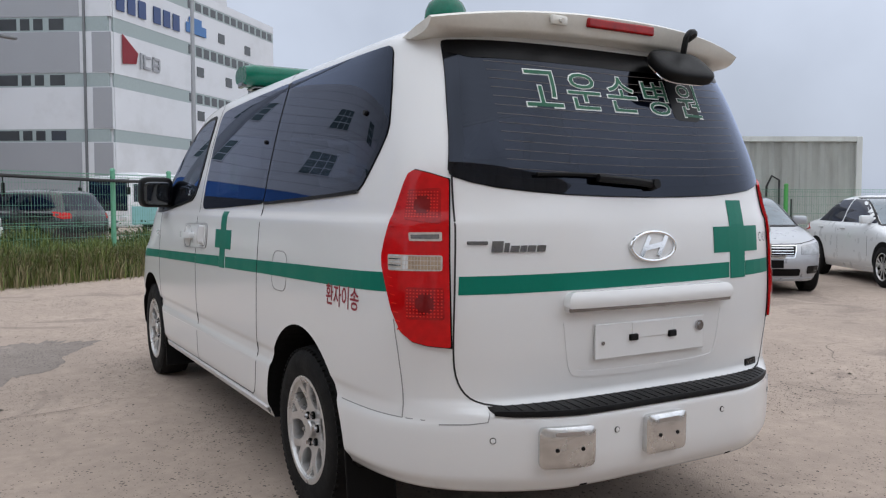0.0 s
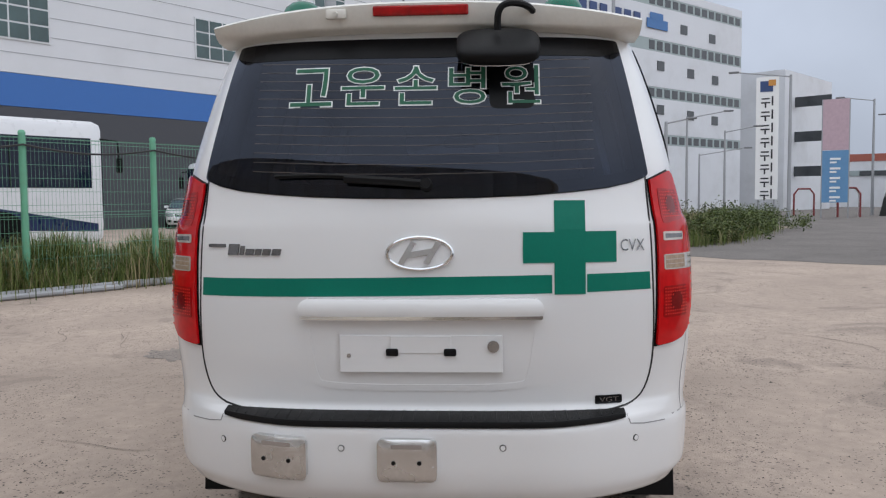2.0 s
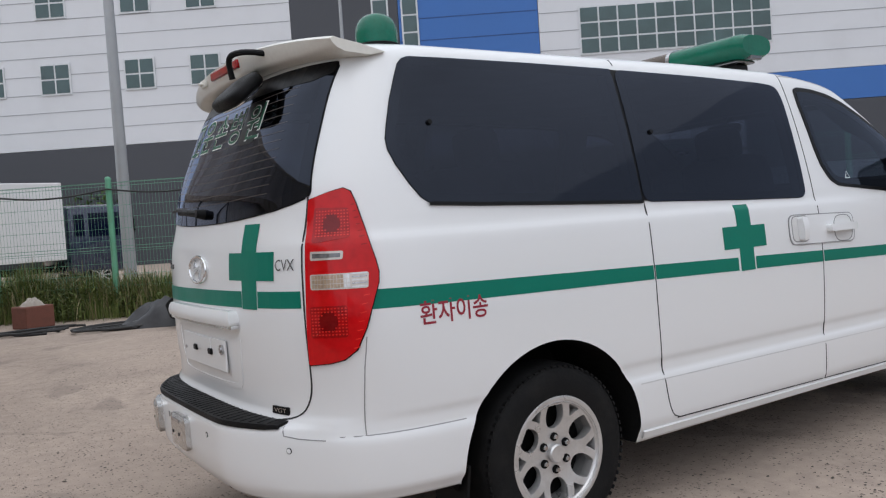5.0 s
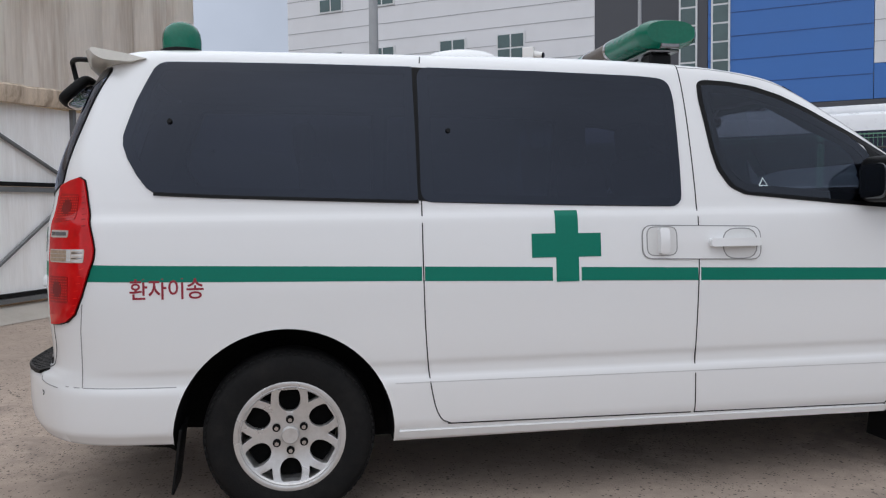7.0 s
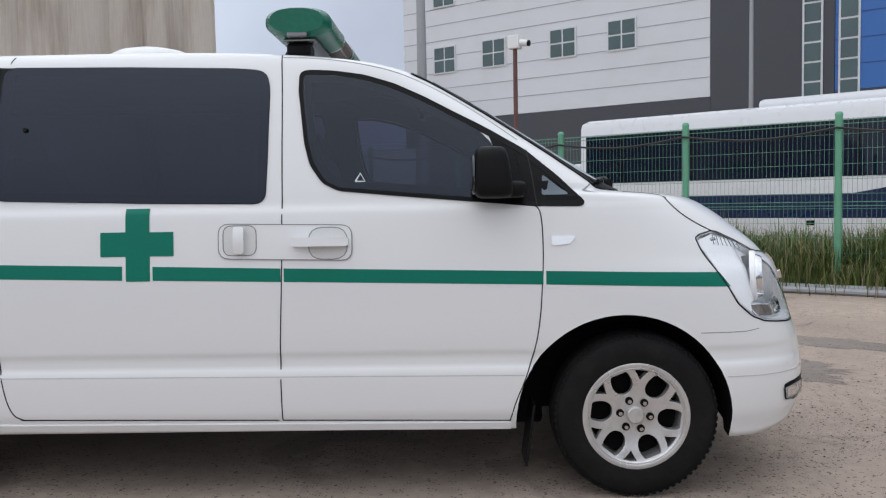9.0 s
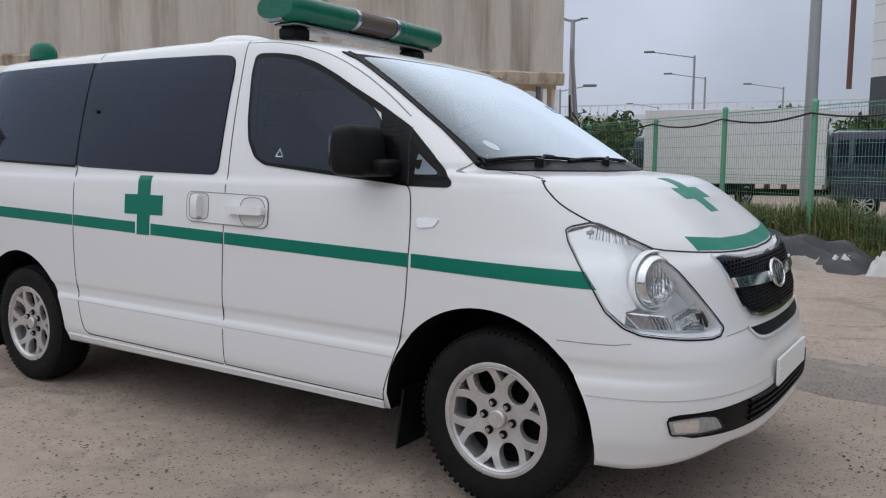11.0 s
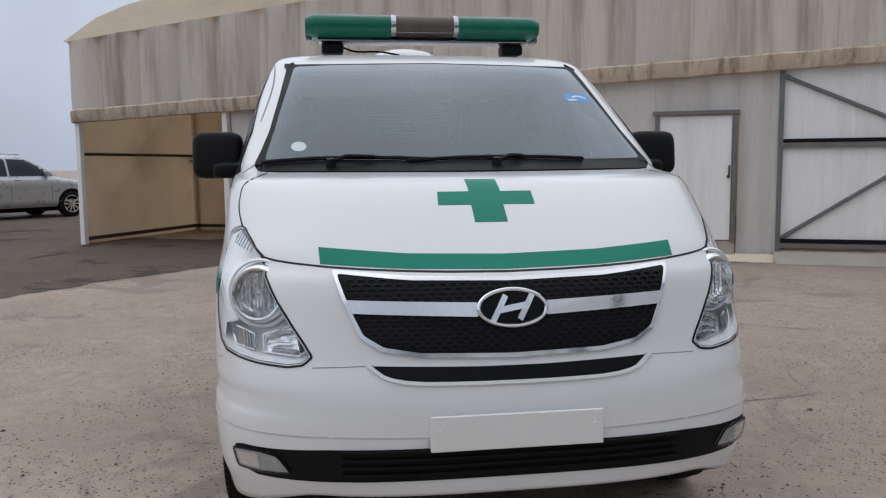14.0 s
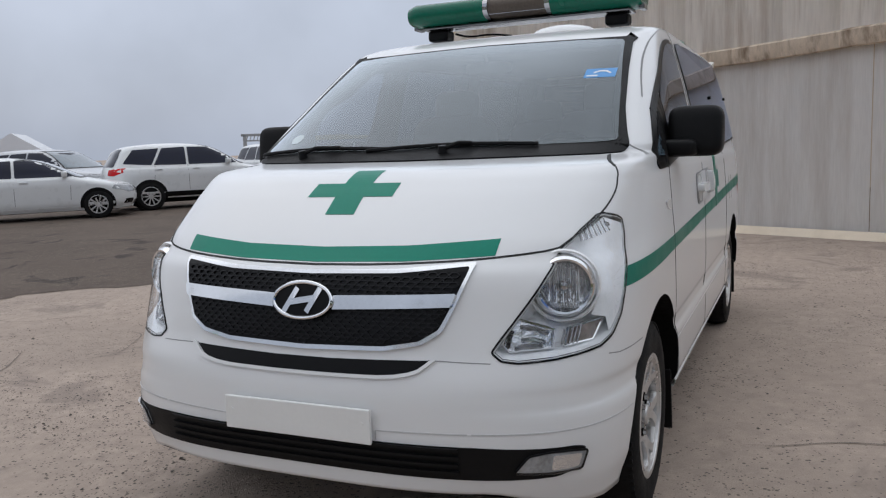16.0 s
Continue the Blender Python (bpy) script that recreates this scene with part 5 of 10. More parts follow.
# wheels
def wheel():
    w = thing("wheel", "silver six-hole alloy wheel with a black tyre", "wheel")
    m = Matrix.Rotation(radians(90), 4, "X")
    b = bmesh.new()
    add_lathe(b, [(0.212, -0.085), (0.222, -0.100), (0.262, -0.107), (0.305, -0.104), (0.328, -0.092), (0.341, -0.074), (0.346, -0.04), (0.347, 0.0), (0.346, 0.04), (0.341, 0.074), (0.328, 0.092), (0.305, 0.104), (0.262, 0.107), (0.222, 0.100), (0.212, 0.085)], 72, m)
    for k in range(72):
        a = 2 * math.pi * k / 72
        for sd in (-1, 1):
            add_box(b, (0.3335 * math.cos(a), sd * 0.082, 0.3335 * math.sin(a)), (0.007, 0.028, 0.016), Euler((0, -a, 0)).to_matrix())
    part("tyre", b, M_TYRE, w, "black tyre with side tread blocks", True).data.set_sharp_from_angle(angle=radians(45))
    b = bmesh.new()
    add_lathe(b, [(0.220, 0.094), (0.223, 0.100), (0.212, 0.103), (0.204, 0.100), (0.198, 0.085), (0.192, 0.02), (0.190, -0.08)], 72, m)
    part("rim_barrel", b, M_ALLOY, w, smooth=True)
    b = bmesh.new()
    add_lathe(b, [(0.0, 0.045), (0.190, 0.045), (0.203, 0.060), (0.203, 0.096), (0.199, 0.097), (0.194, 0.090), (0.17, 0.086), (0.14, 0.080), (0.10, 0.070), (0.06, 0.068), (0.0, 0.070)], 72, m)
    disc = part("rim", b, M_ALLOY, w)
    cb = bmesh.new()
    for k in range(6):
        a = 2 * math.pi * k / 6 + math.pi / 2
        a2 = a + math.pi / 6
        half = [(0.095, 0.0), (0.0965, 0.012), (0.102, 0.024), (0.112, 0.034), (0.126, 0.041), (0.145, 0.044), (0.165, 0.042), (0.180, 0.038), (0.187, 0.031)]
        hole = half + [(r, -t) for r, t in half[:0:-1]]
        fork = [(0.150, 0.0), (0.160, 0.007), (0.174, 0.016), (0.186, 0.027), (0.191, 0.025), (0.193, 0.0), (0.191, -0.025), (0.186, -0.027), (0.174, -0.016), (0.160, -0.007)]
        ring_pts = [Vector((r * math.cos(a) - t * math.sin(a), 0, r * math.sin(a) + t * math.cos(a))) for r, t in hole]
        tri_pts = [Vector((r * math.cos(a2) - t * math.sin(a2), 0, r * math.sin(a2) + t * math.cos(a2))) for r, t in fork]
        for pts in (ring_pts, tri_pts):
            lo = [cb.verts.new(p + Vector((0, -0.2, 0))) for p in pts]
            hi = [cb.verts.new(p + Vector((0, 0.2, 0))) for p in pts]
            cb.faces.new(lo)
            cb.faces.new(hi[::-1])
            for i in range(len(pts)):
                j = (i + 1) % len(pts)
                cb.faces.new((lo[i], hi[i], hi[j], lo[j]))
    bmesh.ops.recalc_face_normals(cb, faces=cb.faces[:])
    cut(disc, link("cutter", cb, M_ALLOY))
    md = disc.modifiers.new("edge", "BEVEL")
    md.width, md.segments, md.limit_method, md.angle_limit = 0.005, 2, "ANGLE", radians(40)
    baked(disc)
    disc.data.shade_smooth()
    disc.data.set_sharp_from_angle(angle=radians(30))
    b = bmesh.new()
    add_lathe(b, [(0.0, -0.05), (0.186, -0.05), (0.186, 0.0), (0.0, 0.0)], 40, m)
    part("brake_drum", b, M_LINER, w)
    # near-black discs paint the shade of nut wells that are not cut
    for k in range(6):
        b = bmesh.new()
        a = 2 * math.pi * k / 6 + math.pi / 6 * 3
        add_rod(b, (0.063 * math.cos(a), -0.066, 0.063 * math.sin(a)), (0.063 * math.cos(a), -0.0755, 0.063 * math.sin(a)), 0.0165, 0.0165, 14)
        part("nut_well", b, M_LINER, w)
        b = bmesh.new()
        add_rod(b, (0.063 * math.cos(a), -0.070, 0.063 * math.sin(a)), (0.063 * math.cos(a), -0.088, 0.063 * math.sin(a)), 0.0115, 0.009, 6)
        part("wheel_nut", b, M_SATIN, w)
    b = bmesh.new()
    add_lathe(b, [(0.036, 0.070), (0.036, 0.084), (0.031, 0.090), (0.024, 0.0895), (0.0, 0.0905)], 32, m)
    part("hub_cap", b, M_ALLOY, w, smooth=True)
    return w


w0 = wheel()
w0.parent = van
w0.matrix_basis = pose(0, -0.822, 0.345)
for x, s in ((0, 1), (3.2, -1), (3.2, 1)):
    w = copy_thing(w0, pose(x, s * 0.822, 0.345, 0, 17 * (x + s), 0 if s < 0 else 180))
for x, s in ((0, -1), (0, 1), (3.2, -1), (3.2, 1)):
    b = bmesh.new()
    add_box(b, (x - 0.44, s * 0.83, 0.27), (0.012, 0.20, 0.26), Euler((0, radians(8), 0)).to_matrix(), bevel=0.004)
    part("mud_flap", b, M_BLACK, van, "black rubber mud flap")

# cabin: seats, dashboard, steering wheel, mirror, bulkhead lamps
def seat(x, y, w, label):
    b = bmesh.new()
    add_blob(b, (x, y, 0.91), (0.50, w, 0.22), 6.0)
    o = part("seat", b, M_SEAT, van, label, True)
    b = bmesh.new()
    add_blob(b, (x - 0.27, y, 1.19), (0.16, w * 0.96, 0.62), 6.0, Euler((0, radians(-12), 0)).to_matrix())
    part("backrest", b, M_SEAT, o, smooth=True)
    for k in ((0,) if w < 0.7 else (-1, 1)):
        b = bmesh.new()
        add_blob(b, (x - 0.36, y + k * w * 0.27, 1.56), (0.10, 0.26, 0.17), 4.0, Euler((0, radians(-10), 0)).to_matrix())
        part("headrest", b, M_SEAT, o, smooth=True)


seat(2.02, -0.44, 0.52, "grey cloth passenger seat")
seat(2.02, 0.44, 0.52, "grey cloth driver's seat")
seat(0.45, -0.05, 1.25, "grey cloth rear bench")
b = bmesh.new()
prof = [(3.01, 1.262), (2.84, 1.272), (2.66, 1.240), (2.60, 1.19), (2.60, 1.05), (2.70, 0.90), (2.75, 0.80), (3.01, 0.80)]
for k in range(9):
    y = -0.80 + 0.2 * k
    h = 0.035 * math.exp(-((y - 0.44) / 0.20) ** 2)
    row = [b.verts.new((x, y, z + (h if z > 1.15 else 0))) for x, z in prof]
    if k:
        for i in range(len(prof) - 1):
            b.faces.new((prev_row[i], row[i], row[i + 1], prev_row[i + 1]))
    prev_row = row
bmesh.ops.recalc_face_normals(b, faces=b.faces[:])
part("dashboard", b, M_INNER, van, "dark grey dashboard", True)
b = bmesh.new()
hubc, tilt = Vector((2.52, 0.44, 1.20)), Euler((0, radians(-62), 0)).to_matrix()
tube(b, [hubc + tilt @ Vector((0.185 * math.cos(a), 0.185 * math.sin(a), 0)) for a in np.linspace(0, 2 * math.pi, 29)], 0.016, 8)
for a in (0.5, 2.64, 4.71):
    add_rod(b, hubc, hubc + tilt @ Vector((0.18 * math.sin(a), 0.18 * math.cos(a), 0)), 0.014, seg=6)
add_blob(b, hubc, (0.13, 0.13, 0.05), 3.0, tilt)
add_rod(b, hubc, hubc + Vector((0.22, 0, -0.10)), 0.03, seg=8)
part("steering_wheel", b, M_BLACK, van, "black steering wheel", True)
b = bmesh.new()
add_blob(b, (2.30, 0.0, 1.70), (0.035, 0.24, 0.065), 4.0)
add_rod(b, (2.31, 0, 1.72), (2.36, 0, 1.785), 0.010, seg=6)
part("inner_mirror", b, M_BLACK, van, "black rear-view mirror", True)

# chassis under the floor
b = bmesh.new()
add_box(b, (1.6, 0, 0.27), (2.5, 1.1, 0.10), bevel=0.02)
add_rod(b, (0, -0.7, 0.33), (0, 0.7, 0.33), 0.06)
add_rod(b, (3.2, -0.7, 0.30), (3.2, 0.7, 0.30), 0.05)
part("chassis", b, M_LINER, van)

# roof: light bar, beacons, vent
bar = bmesh.new()
def bar_section(y0, y1, rx, rz, cz, seg=36, round_end=0.0):
    rows = []
    n = 10
    for k in range(n + 1):
        y = y0 + (y1 - y0) * k / n
        f = 1.0
        if round_end:
            e = min(abs(y - y0), abs(y1 - y)) / 0.05
            if round_end * (y - (y0 + y1) / 2) > 0 and e < 1:
                f = 0.80 + 0.20 * math.sqrt(max(0, 1 - (1 - e) ** 2))
        rows.append([(1.775 + f * rx * abs(math.cos(t)) ** 0.8 * math.copysign(1, math.cos(t)), y, cz + f * rz * abs(math.sin(t)) ** 0.8 * math.copysign(1, math.sin(t))) for t in np.linspace(0, 2 * math.pi, seg, False)])
    b = bmesh.new()
    vs = [[b.verts.new(p) for p in r] for r in rows]
    for p, q in zip(vs, vs[1:]):
        for i in range(seg):
            j = (i + 1) % seg
            b.faces.new((p[i], p[j], q[j], q[i]))
    b.faces.new(vs[0])
    b.faces.new(vs[-1])
    bmesh.ops.recalc_face_normals(b, faces=b.faces[:])
    return b


add_box(bar, (1.775, 0.02, 1.986), (0.15, 1.16, 0.016), bevel=0.008)
for s in (-1, 1):
    add_box(bar, (1.775, 0.02 + s * 0.628, 2.000), (0.09, 0.03, 0.030), bevel=0.006)
light_bar = part("light_bar", bar, M_BADGE, van, "roof light bar with green lenses")
for y0, y1, s in ((-0.625, -0.165, -1), (0.195, 0.655, 1)):
    o = part("lens", bar_section(y0, y1, 0.147, 0.066, 2.058, round_end=s), M_BARLENS, light_bar, "green ribbed lens", True)
    o.data.set_sharp_from_angle(angle=radians(40))
part("centre_grille", bar_section(-0.145, 0.175, 0.142, 0.060, 2.060), M_BARGRID, light_bar, "brown louvred siren grille", True)
b = bmesh.new()
for k in range(7):
    z = 2.022 + 0.0125 * k
    add_box(b, (1.775, 0.015, z), (0.280 - 0.9 * abs(z - 2.060), 0.32, 0.004))
part("louvres", b, M_SATIN, light_bar)
for y in (-0.155, 0.185):
    part("clamp_band", bar_section(y - 0.013, y + 0.013, 0.150, 0.067, 2.060), M_SATIN, light_bar)
for s in (-1, 1):
    b = bmesh.new()
    add_box(b, (1.765, 0.02 + s * 0.50, 1.948), (0.11, 0.12, 0.060), bevel=0.015)
    part("foot", b, M_BLACK, light_bar)
b = bmesh.new()
tube(b, chaikin([(1.70, -0.42, 1.965), (1.66, -0.35, 1.945), (1.68, -0.22, 1.95), (1.64, -0.10, 1.935)], 2, False), 0.006, 6)
part("cable", b, M_BLACK, light_bar)
for s in (-1, 1):
    z0 = roof_z(-0.43, 0.50)
    b = bmesh.new()
    add_lathe(b, [(0.080, -0.01), (0.082, 0.05), (0.078, 0.080), (0.066, 0.105), (0.045, 0.122), (0.02, 0.130), (0.0, 0.132)], 40, Matrix.Translation((-0.43, s * 0.50, z0)))
    part("beacon", b, M_BARLENS, van, "green dome beacon", True)
    b = bmesh.new()
    add_lathe(b, [(0.090, -0.03), (0.090, 0.008), (0.080, 0.012)], 40, Matrix.Translation((-0.43, s * 0.50, z0)))
    part("beacon_base", b, M_BLACK, van, smooth=True)
b = bmesh.new()
add_lathe(b, [(0.25, -0.02), (0.245, 0.03), (0.22, 0.075), (0.17, 0.105), (0.10, 0.122), (0.0, 0.128)], 48, Matrix.Translation((0.90, 0, 1.938)))
part("roof_vent", b, M_PAINT, van, "white dome roof vent", True)


# lettering
def lettering(name, text, S, a0, b0, a1, b1, material, off, fat=0.0, flip=1, font_skew=0.0):
    """Words fitted into the box (a0, b0)-(a1, b1) of a body surface. flip -1 where the surface's first coordinate runs to the reader's left."""
    cu = bpy.data.curves.new(name, "FONT")
    cu.body = text
    cu.offset = fat
    cu.shear = font_skew
    cu.resolution_u = 3
    tmp = new(name, cu)
    dg = bpy.context.evaluated_depsgraph_get()
    dg.update()
    me = bpy.data.meshes.new_from_object(tmp.evaluated_get(dg))
    bpy.data.objects.remove(tmp)
    co = np.array([v.co[:] for v in me.vertices])
    lo, hi = co.min(0), co.max(0)
    bm = bmesh.new()
    bm.from_mesh(me)
    for v in bm.verts:
        u, w = (v.co.x - lo[0]) / (hi[0] - lo[0]), (v.co.y - lo[1]) / (hi[1] - lo[1])
        a = a0 + (a1 - a0) * (u if flip > 0 else 1 - u)
        v.co = lay(S, a, b0 + (b1 - b0) * w, off)
    if flip < 0:
        bmesh.ops.reverse_faces(bm, faces=bm.faces[:])
    return part(name, bm, material, van)


syl = "고운손병원"
boxes = [(0.445, 0.300), (0.270, 0.125), (0.092, -0.050), (-0.088, -0.212), (-0.262, -0.390)]
for ch, (l, r) in zip(syl, boxes):
    lettering("letter_outline", ch, S_REAR, r - 0.003, 1.605, l + 0.003, 1.745, M_WHITE, 0.0062, 0.020, -1)
    lettering("letter", ch, S_REAR, r + 0.0015, 1.6095, l - 0.0015, 1.7405, M_LETTER, 0.0076, 0.0, -1)
lettering("side_words", "환자이송", S_RIGHT, -0.592, 0.915, -0.316, 0.996, M_REDTXT, 0.0015, 0.014, 1)
lettering("side_words", "환자이송", S_LEFT, -0.592, 0.905, -0.316, 0.986, M_REDTXT, 0.0015, 0.014, -1)
lettering("badge_letters", "CVX", S_REAR, -0.722, 1.128, -0.640, 1.166, M_BADGE, 0.005, 0.0, -1)
vg = part("engine_badge", patch_bm(rounded(rect(-0.648, 0.632, -0.560, 0.660), 0.005), S_REAR, 0.005, skirt=0.006), M_GLOSSBLK, van, "small black engine badge")
lettering("badge_letters", "VGT", S_REAR, -0.636, 0.638, -0.572, 0.654, M_SATIN, 0.0068, 0.0, -1)
# the model script: plain raised strokes in its place
part("model_badge", patch_bm(rounded(rect(0.652, 1.146, 0.716, 1.157), 0.003), S_REAR, 0.005, skirt=0.006), M_BADGE, van, "chrome model badge")
for a0, a1, h in ((0.642, 0.606, 0.036), (0.600, 0.586, 0.030), (0.580, 0.552, 0.021), (0.546, 0.526, 0.021), (0.520, 0.494, 0.021), (0.487, 0.458, 0.021)):
    part("model_badge", patch_bm([(a0, 1.121), (a1, 1.121), (a1 - 0.005, 1.121 + h), (a0 - 0.005, 1.121 + h)], S_REAR, 0.006, skirt=0.006), M_BADGE, van)

# ---- ground ----
def ground_mat(name, base, dark, speck, worn=0.55, dots=0.5, rough=0.9):
    """A worn yard surface: pale crust, worn patches that bare the darker ground, pits and grit in clusters, fine cracks."""
    m, nt, b = node_mat(name)
    tc = nt.nodes.new("ShaderNodeTexCoord")

    def noise_node(s, d=8, r=0.6, dist=0.0, at=None):
        n = nt.nodes.new("ShaderNodeTexNoise")
        n.inputs["Scale"].default_value = s
        n.inputs["Detail"].default_value = d
        n.inputs["Roughness"].default_value = r
        n.inputs["Distortion"].default_value = dist
        nt.links.new(at or tc.outputs["Object"], n.inputs["Vector"])
        return n.outputs[0]

    def span(src, a, c, lo, hi):
        r = nt.nodes.new("ShaderNodeMapRange")
        r.inputs[1].default_value, r.inputs[2].default_value, r.inputs[3].default_value, r.inputs[4].default_value = a, c, lo, hi
        nt.links.new(src, r.inputs[0])
        return r.outputs[0]

    def times(p, q):
        x = nt.nodes.new("ShaderNodeMath")
        x.operation = "MULTIPLY"
        nt.links.new(p, x.inputs[0])
        nt.links.new(q, x.inputs[1])
        return x.outputs[0]

    def blend(fac, c1, c2):
        x = nt.nodes.new("ShaderNodeMixRGB")
        nt.links.new(fac, x.inputs[0])
        for i, c in ((1, c1), (2, c2)):
            if isinstance(c, tuple):
                x.inputs[i].default_value = (*c, 1)
            else:
                nt.links.new(c, x.inputs[i])
        return x.outputs[0]

    def pits(scale, size, cluster):
        v = nt.nodes.new("ShaderNodeTexVoronoi")
        v.inputs["Scale"].default_value = scale
        nt.links.new(tc.outputs["Object"], v.inputs["Vector"])
        sep = nt.nodes.new("ShaderNodeSeparateColor")
        nt.links.new(v.outputs["Color"], sep.inputs[0])
        keep = nt.nodes.new("ShaderNodeMath")
        keep.operation = "LESS_THAN"
        nt.links.new(sep.outputs[0], keep.inputs[0])
        nt.links.new(cluster, keep.inputs[1])
        return times(span(v.outputs["Distance"], size * 0.7, size, 1, 0), keep.outputs[0])

    tone, patches, fine, grit = noise_node(0.5, 8, 0.6, 0.5), noise_node(0.9, 12, 0.62, 0.9), noise_node(9, 8, 0.7), noise_node(120, 4, 0.7)
    col = blend(span(tone, 0.36, 0.62, 0, 1), tuple(c * 0.88 for c in base), tuple(min(1, c * 1.20) for c in base))
    col = blend(span(fine, 0.36, 0.64, 0, 0.60), col, tuple(c * 0.74 for c in base))
    col = blend(span(noise_node(2.6, 10, 0.72, 1.4), 0.54, 0.66, 0, 0.55), col, tuple(c * 0.70 for c in base))
    col = blend(span(grit, 0.35, 0.65, 0, 0.35), col, tuple(c * 0.72 for c in base))
    col = blend(span(patches, 0.575, 0.625, 0, worn), col, dark)
    cluster = span(noise_node(0.8, 8, 0.75, 0.4), 0.42, 0.62, 0.04, dots)
    p1, p2, p3 = pits(34, 0.30, cluster), pits(70, 0.36, cluster), pits(13, 0.13, span(cluster, 0, 1, 0, 0.5))
    for q in (p2, p1, p3):
        col = blend(span(q, 0, 1, 0, 0.9), col, speck)
    crack = nt.nodes.new("ShaderNodeTexVoronoi")
    crack.feature = "DISTANCE_TO_EDGE"
    crack.inputs["Scale"].default_value = 0.24
    warp = nt.nodes.new("ShaderNodeTexNoise")
    warp.inputs["Scale"].default_value = 2.2
    warp.inputs["Detail"].default_value = 6
    nt.links.new(tc.outputs["Object"], warp.inputs["Vector"])
    shift = nt.nodes.new("ShaderNodeVectorMath")
    shift.operation = "MULTIPLY_ADD"
    shift.inputs[1].default_value = (0.9, 0.9, 0)
    nt.links.new(warp.outputs["Color"], shift.inputs[0])
    nt.links.new(tc.outputs["Object"], shift.inputs[2])
    nt.links.new(shift.outputs[0], crack.inputs["Vector"])
    line = times(span(crack.outputs["Distance"], 0.0015, 0.006, 1, 0), span(noise_node(0.7, 4, 0.6), 0.60, 0.66, 0, 0.6))
    col = blend(line, col, speck)
    nt.links.new(col, b.inputs["Base Color"])
    b.inputs["Roughness"].default_value = rough
    b.inputs["Specular IOR Level"].default_value = 0.25
    bp = nt.nodes.new("ShaderNodeBump")
    bp.inputs["Strength"].default_value = 0.6
    bp.inputs["Distance"].default_value = 0.012
    h = nt.nodes.new("ShaderNodeMath")
    h.operation = "ADD"
    nt.links.new(fine, h.inputs[0])
    h2 = nt.nodes.new("ShaderNodeMath")
    h2.operation = "MULTIPLY_ADD"
    h2.inputs[1].default_value = -0.5
    nt.links.new(p1, h2.inputs[0])
    nt.links.new(grit, h2.inputs[2])
    nt.links.new(h2.outputs[0], h.inputs[1])
    nt.links.new(h.outputs[0], bp.inputs["Height"])
    nt.links.new(bp.outputs[0], b.inputs["Normal"])
    return m


M_YARD = ground_mat("worn_sandy_concrete", (0.450, 0.362, 0.300), (0.25, 0.204, 0.175), (0.125, 0.105, 0.092), 0.55, 0.52)
M_LOT = ground_mat("dark_gravel_asphalt", (0.132, 0.102, 0.083), (0.050, 0.041, 0.036), (0.30, 0.25, 0.20), 0.9, 0.6, 0.95)
M_ROAD = ground_mat("grey_road_asphalt", (0.19, 0.172, 0.16), (0.11, 0.10, 0.095), (0.08, 0.07, 0.065), 0.4, 0.5, 0.92)
M_DAMP = ground_mat("bare_grey_ground", (0.295, 0.252, 0.222), (0.365, 0.312, 0.268), (0.09, 0.08, 0.07), 0.75, 0.8, 0.85)


def sheet(name, pts, z, material, label, category, wob=0.0):
    bm = bmesh.new()
    out = []
    for a, b in zip(pts, pts[1:] + pts[:1]):
        a, b = Vector(a), Vector(b)
        k = max(1, min(160, int((b - a).length / 0.09))) if wob and (b - a).length < 9 else 1
        for i in range(k):
            p = a.lerp(b, i / k)
            sway = Vector((noise.noise((p.x * 0.9, p.y * 0.9, 3)), noise.noise((p.x * 0.9, p.y * 0.9, 8))))
            frill = Vector((noise.noise((p.x * 4.1, p.y * 4.1, 5)), noise.noise((p.x * 4.1, p.y * 4.1, 9))))
            out.append(p + (sway + frill * 0.4) * wob)
    bm.faces.new([bm.verts.new((p.x, p.y, z)) for p in out])
    bm.normal_update()
    bmesh.ops.triangulate(bm, faces=bm.faces[:], ngon_method="EAR_CLIP")
    bm.normal_update()
    for f in bm.faces:
        if f.normal.z < 0:
            f.normal_flip()
    return tagged(link(name, bm, material), label, category, kind="structure")


sheet("ground", [(-900, -900), (900, -900), (900, 900), (-900, 900)], 0.0, M_YARD, "pale worn sandy concrete yard", "ground")
sheet("pavement", [(-8.6, -0.2), (-6.4, -0.9), (-3.1, -3.15), (-1.7, -4.3), (-0.4, -5.1), (0.6, -5.9), (2.2, -8.6), (3.0, -11), (3.5, -16), (4, -60), (-90, -60), (-90, -6), (-14, -6), (-9.2, -3.6)], 0.004, M_LOT, "dark gravelly asphalt of the car park", "pavement", 0.35)
sheet("road", [(15.0, -3.3), (11.5, -7.9), (14, -14), (30, -40), (120, -60), (140, -30), (60, -13), (31, -13), (22, -6.3)], 0.004, M_ROAD, "grey asphalt road beyond the gate", "road", 0.3)



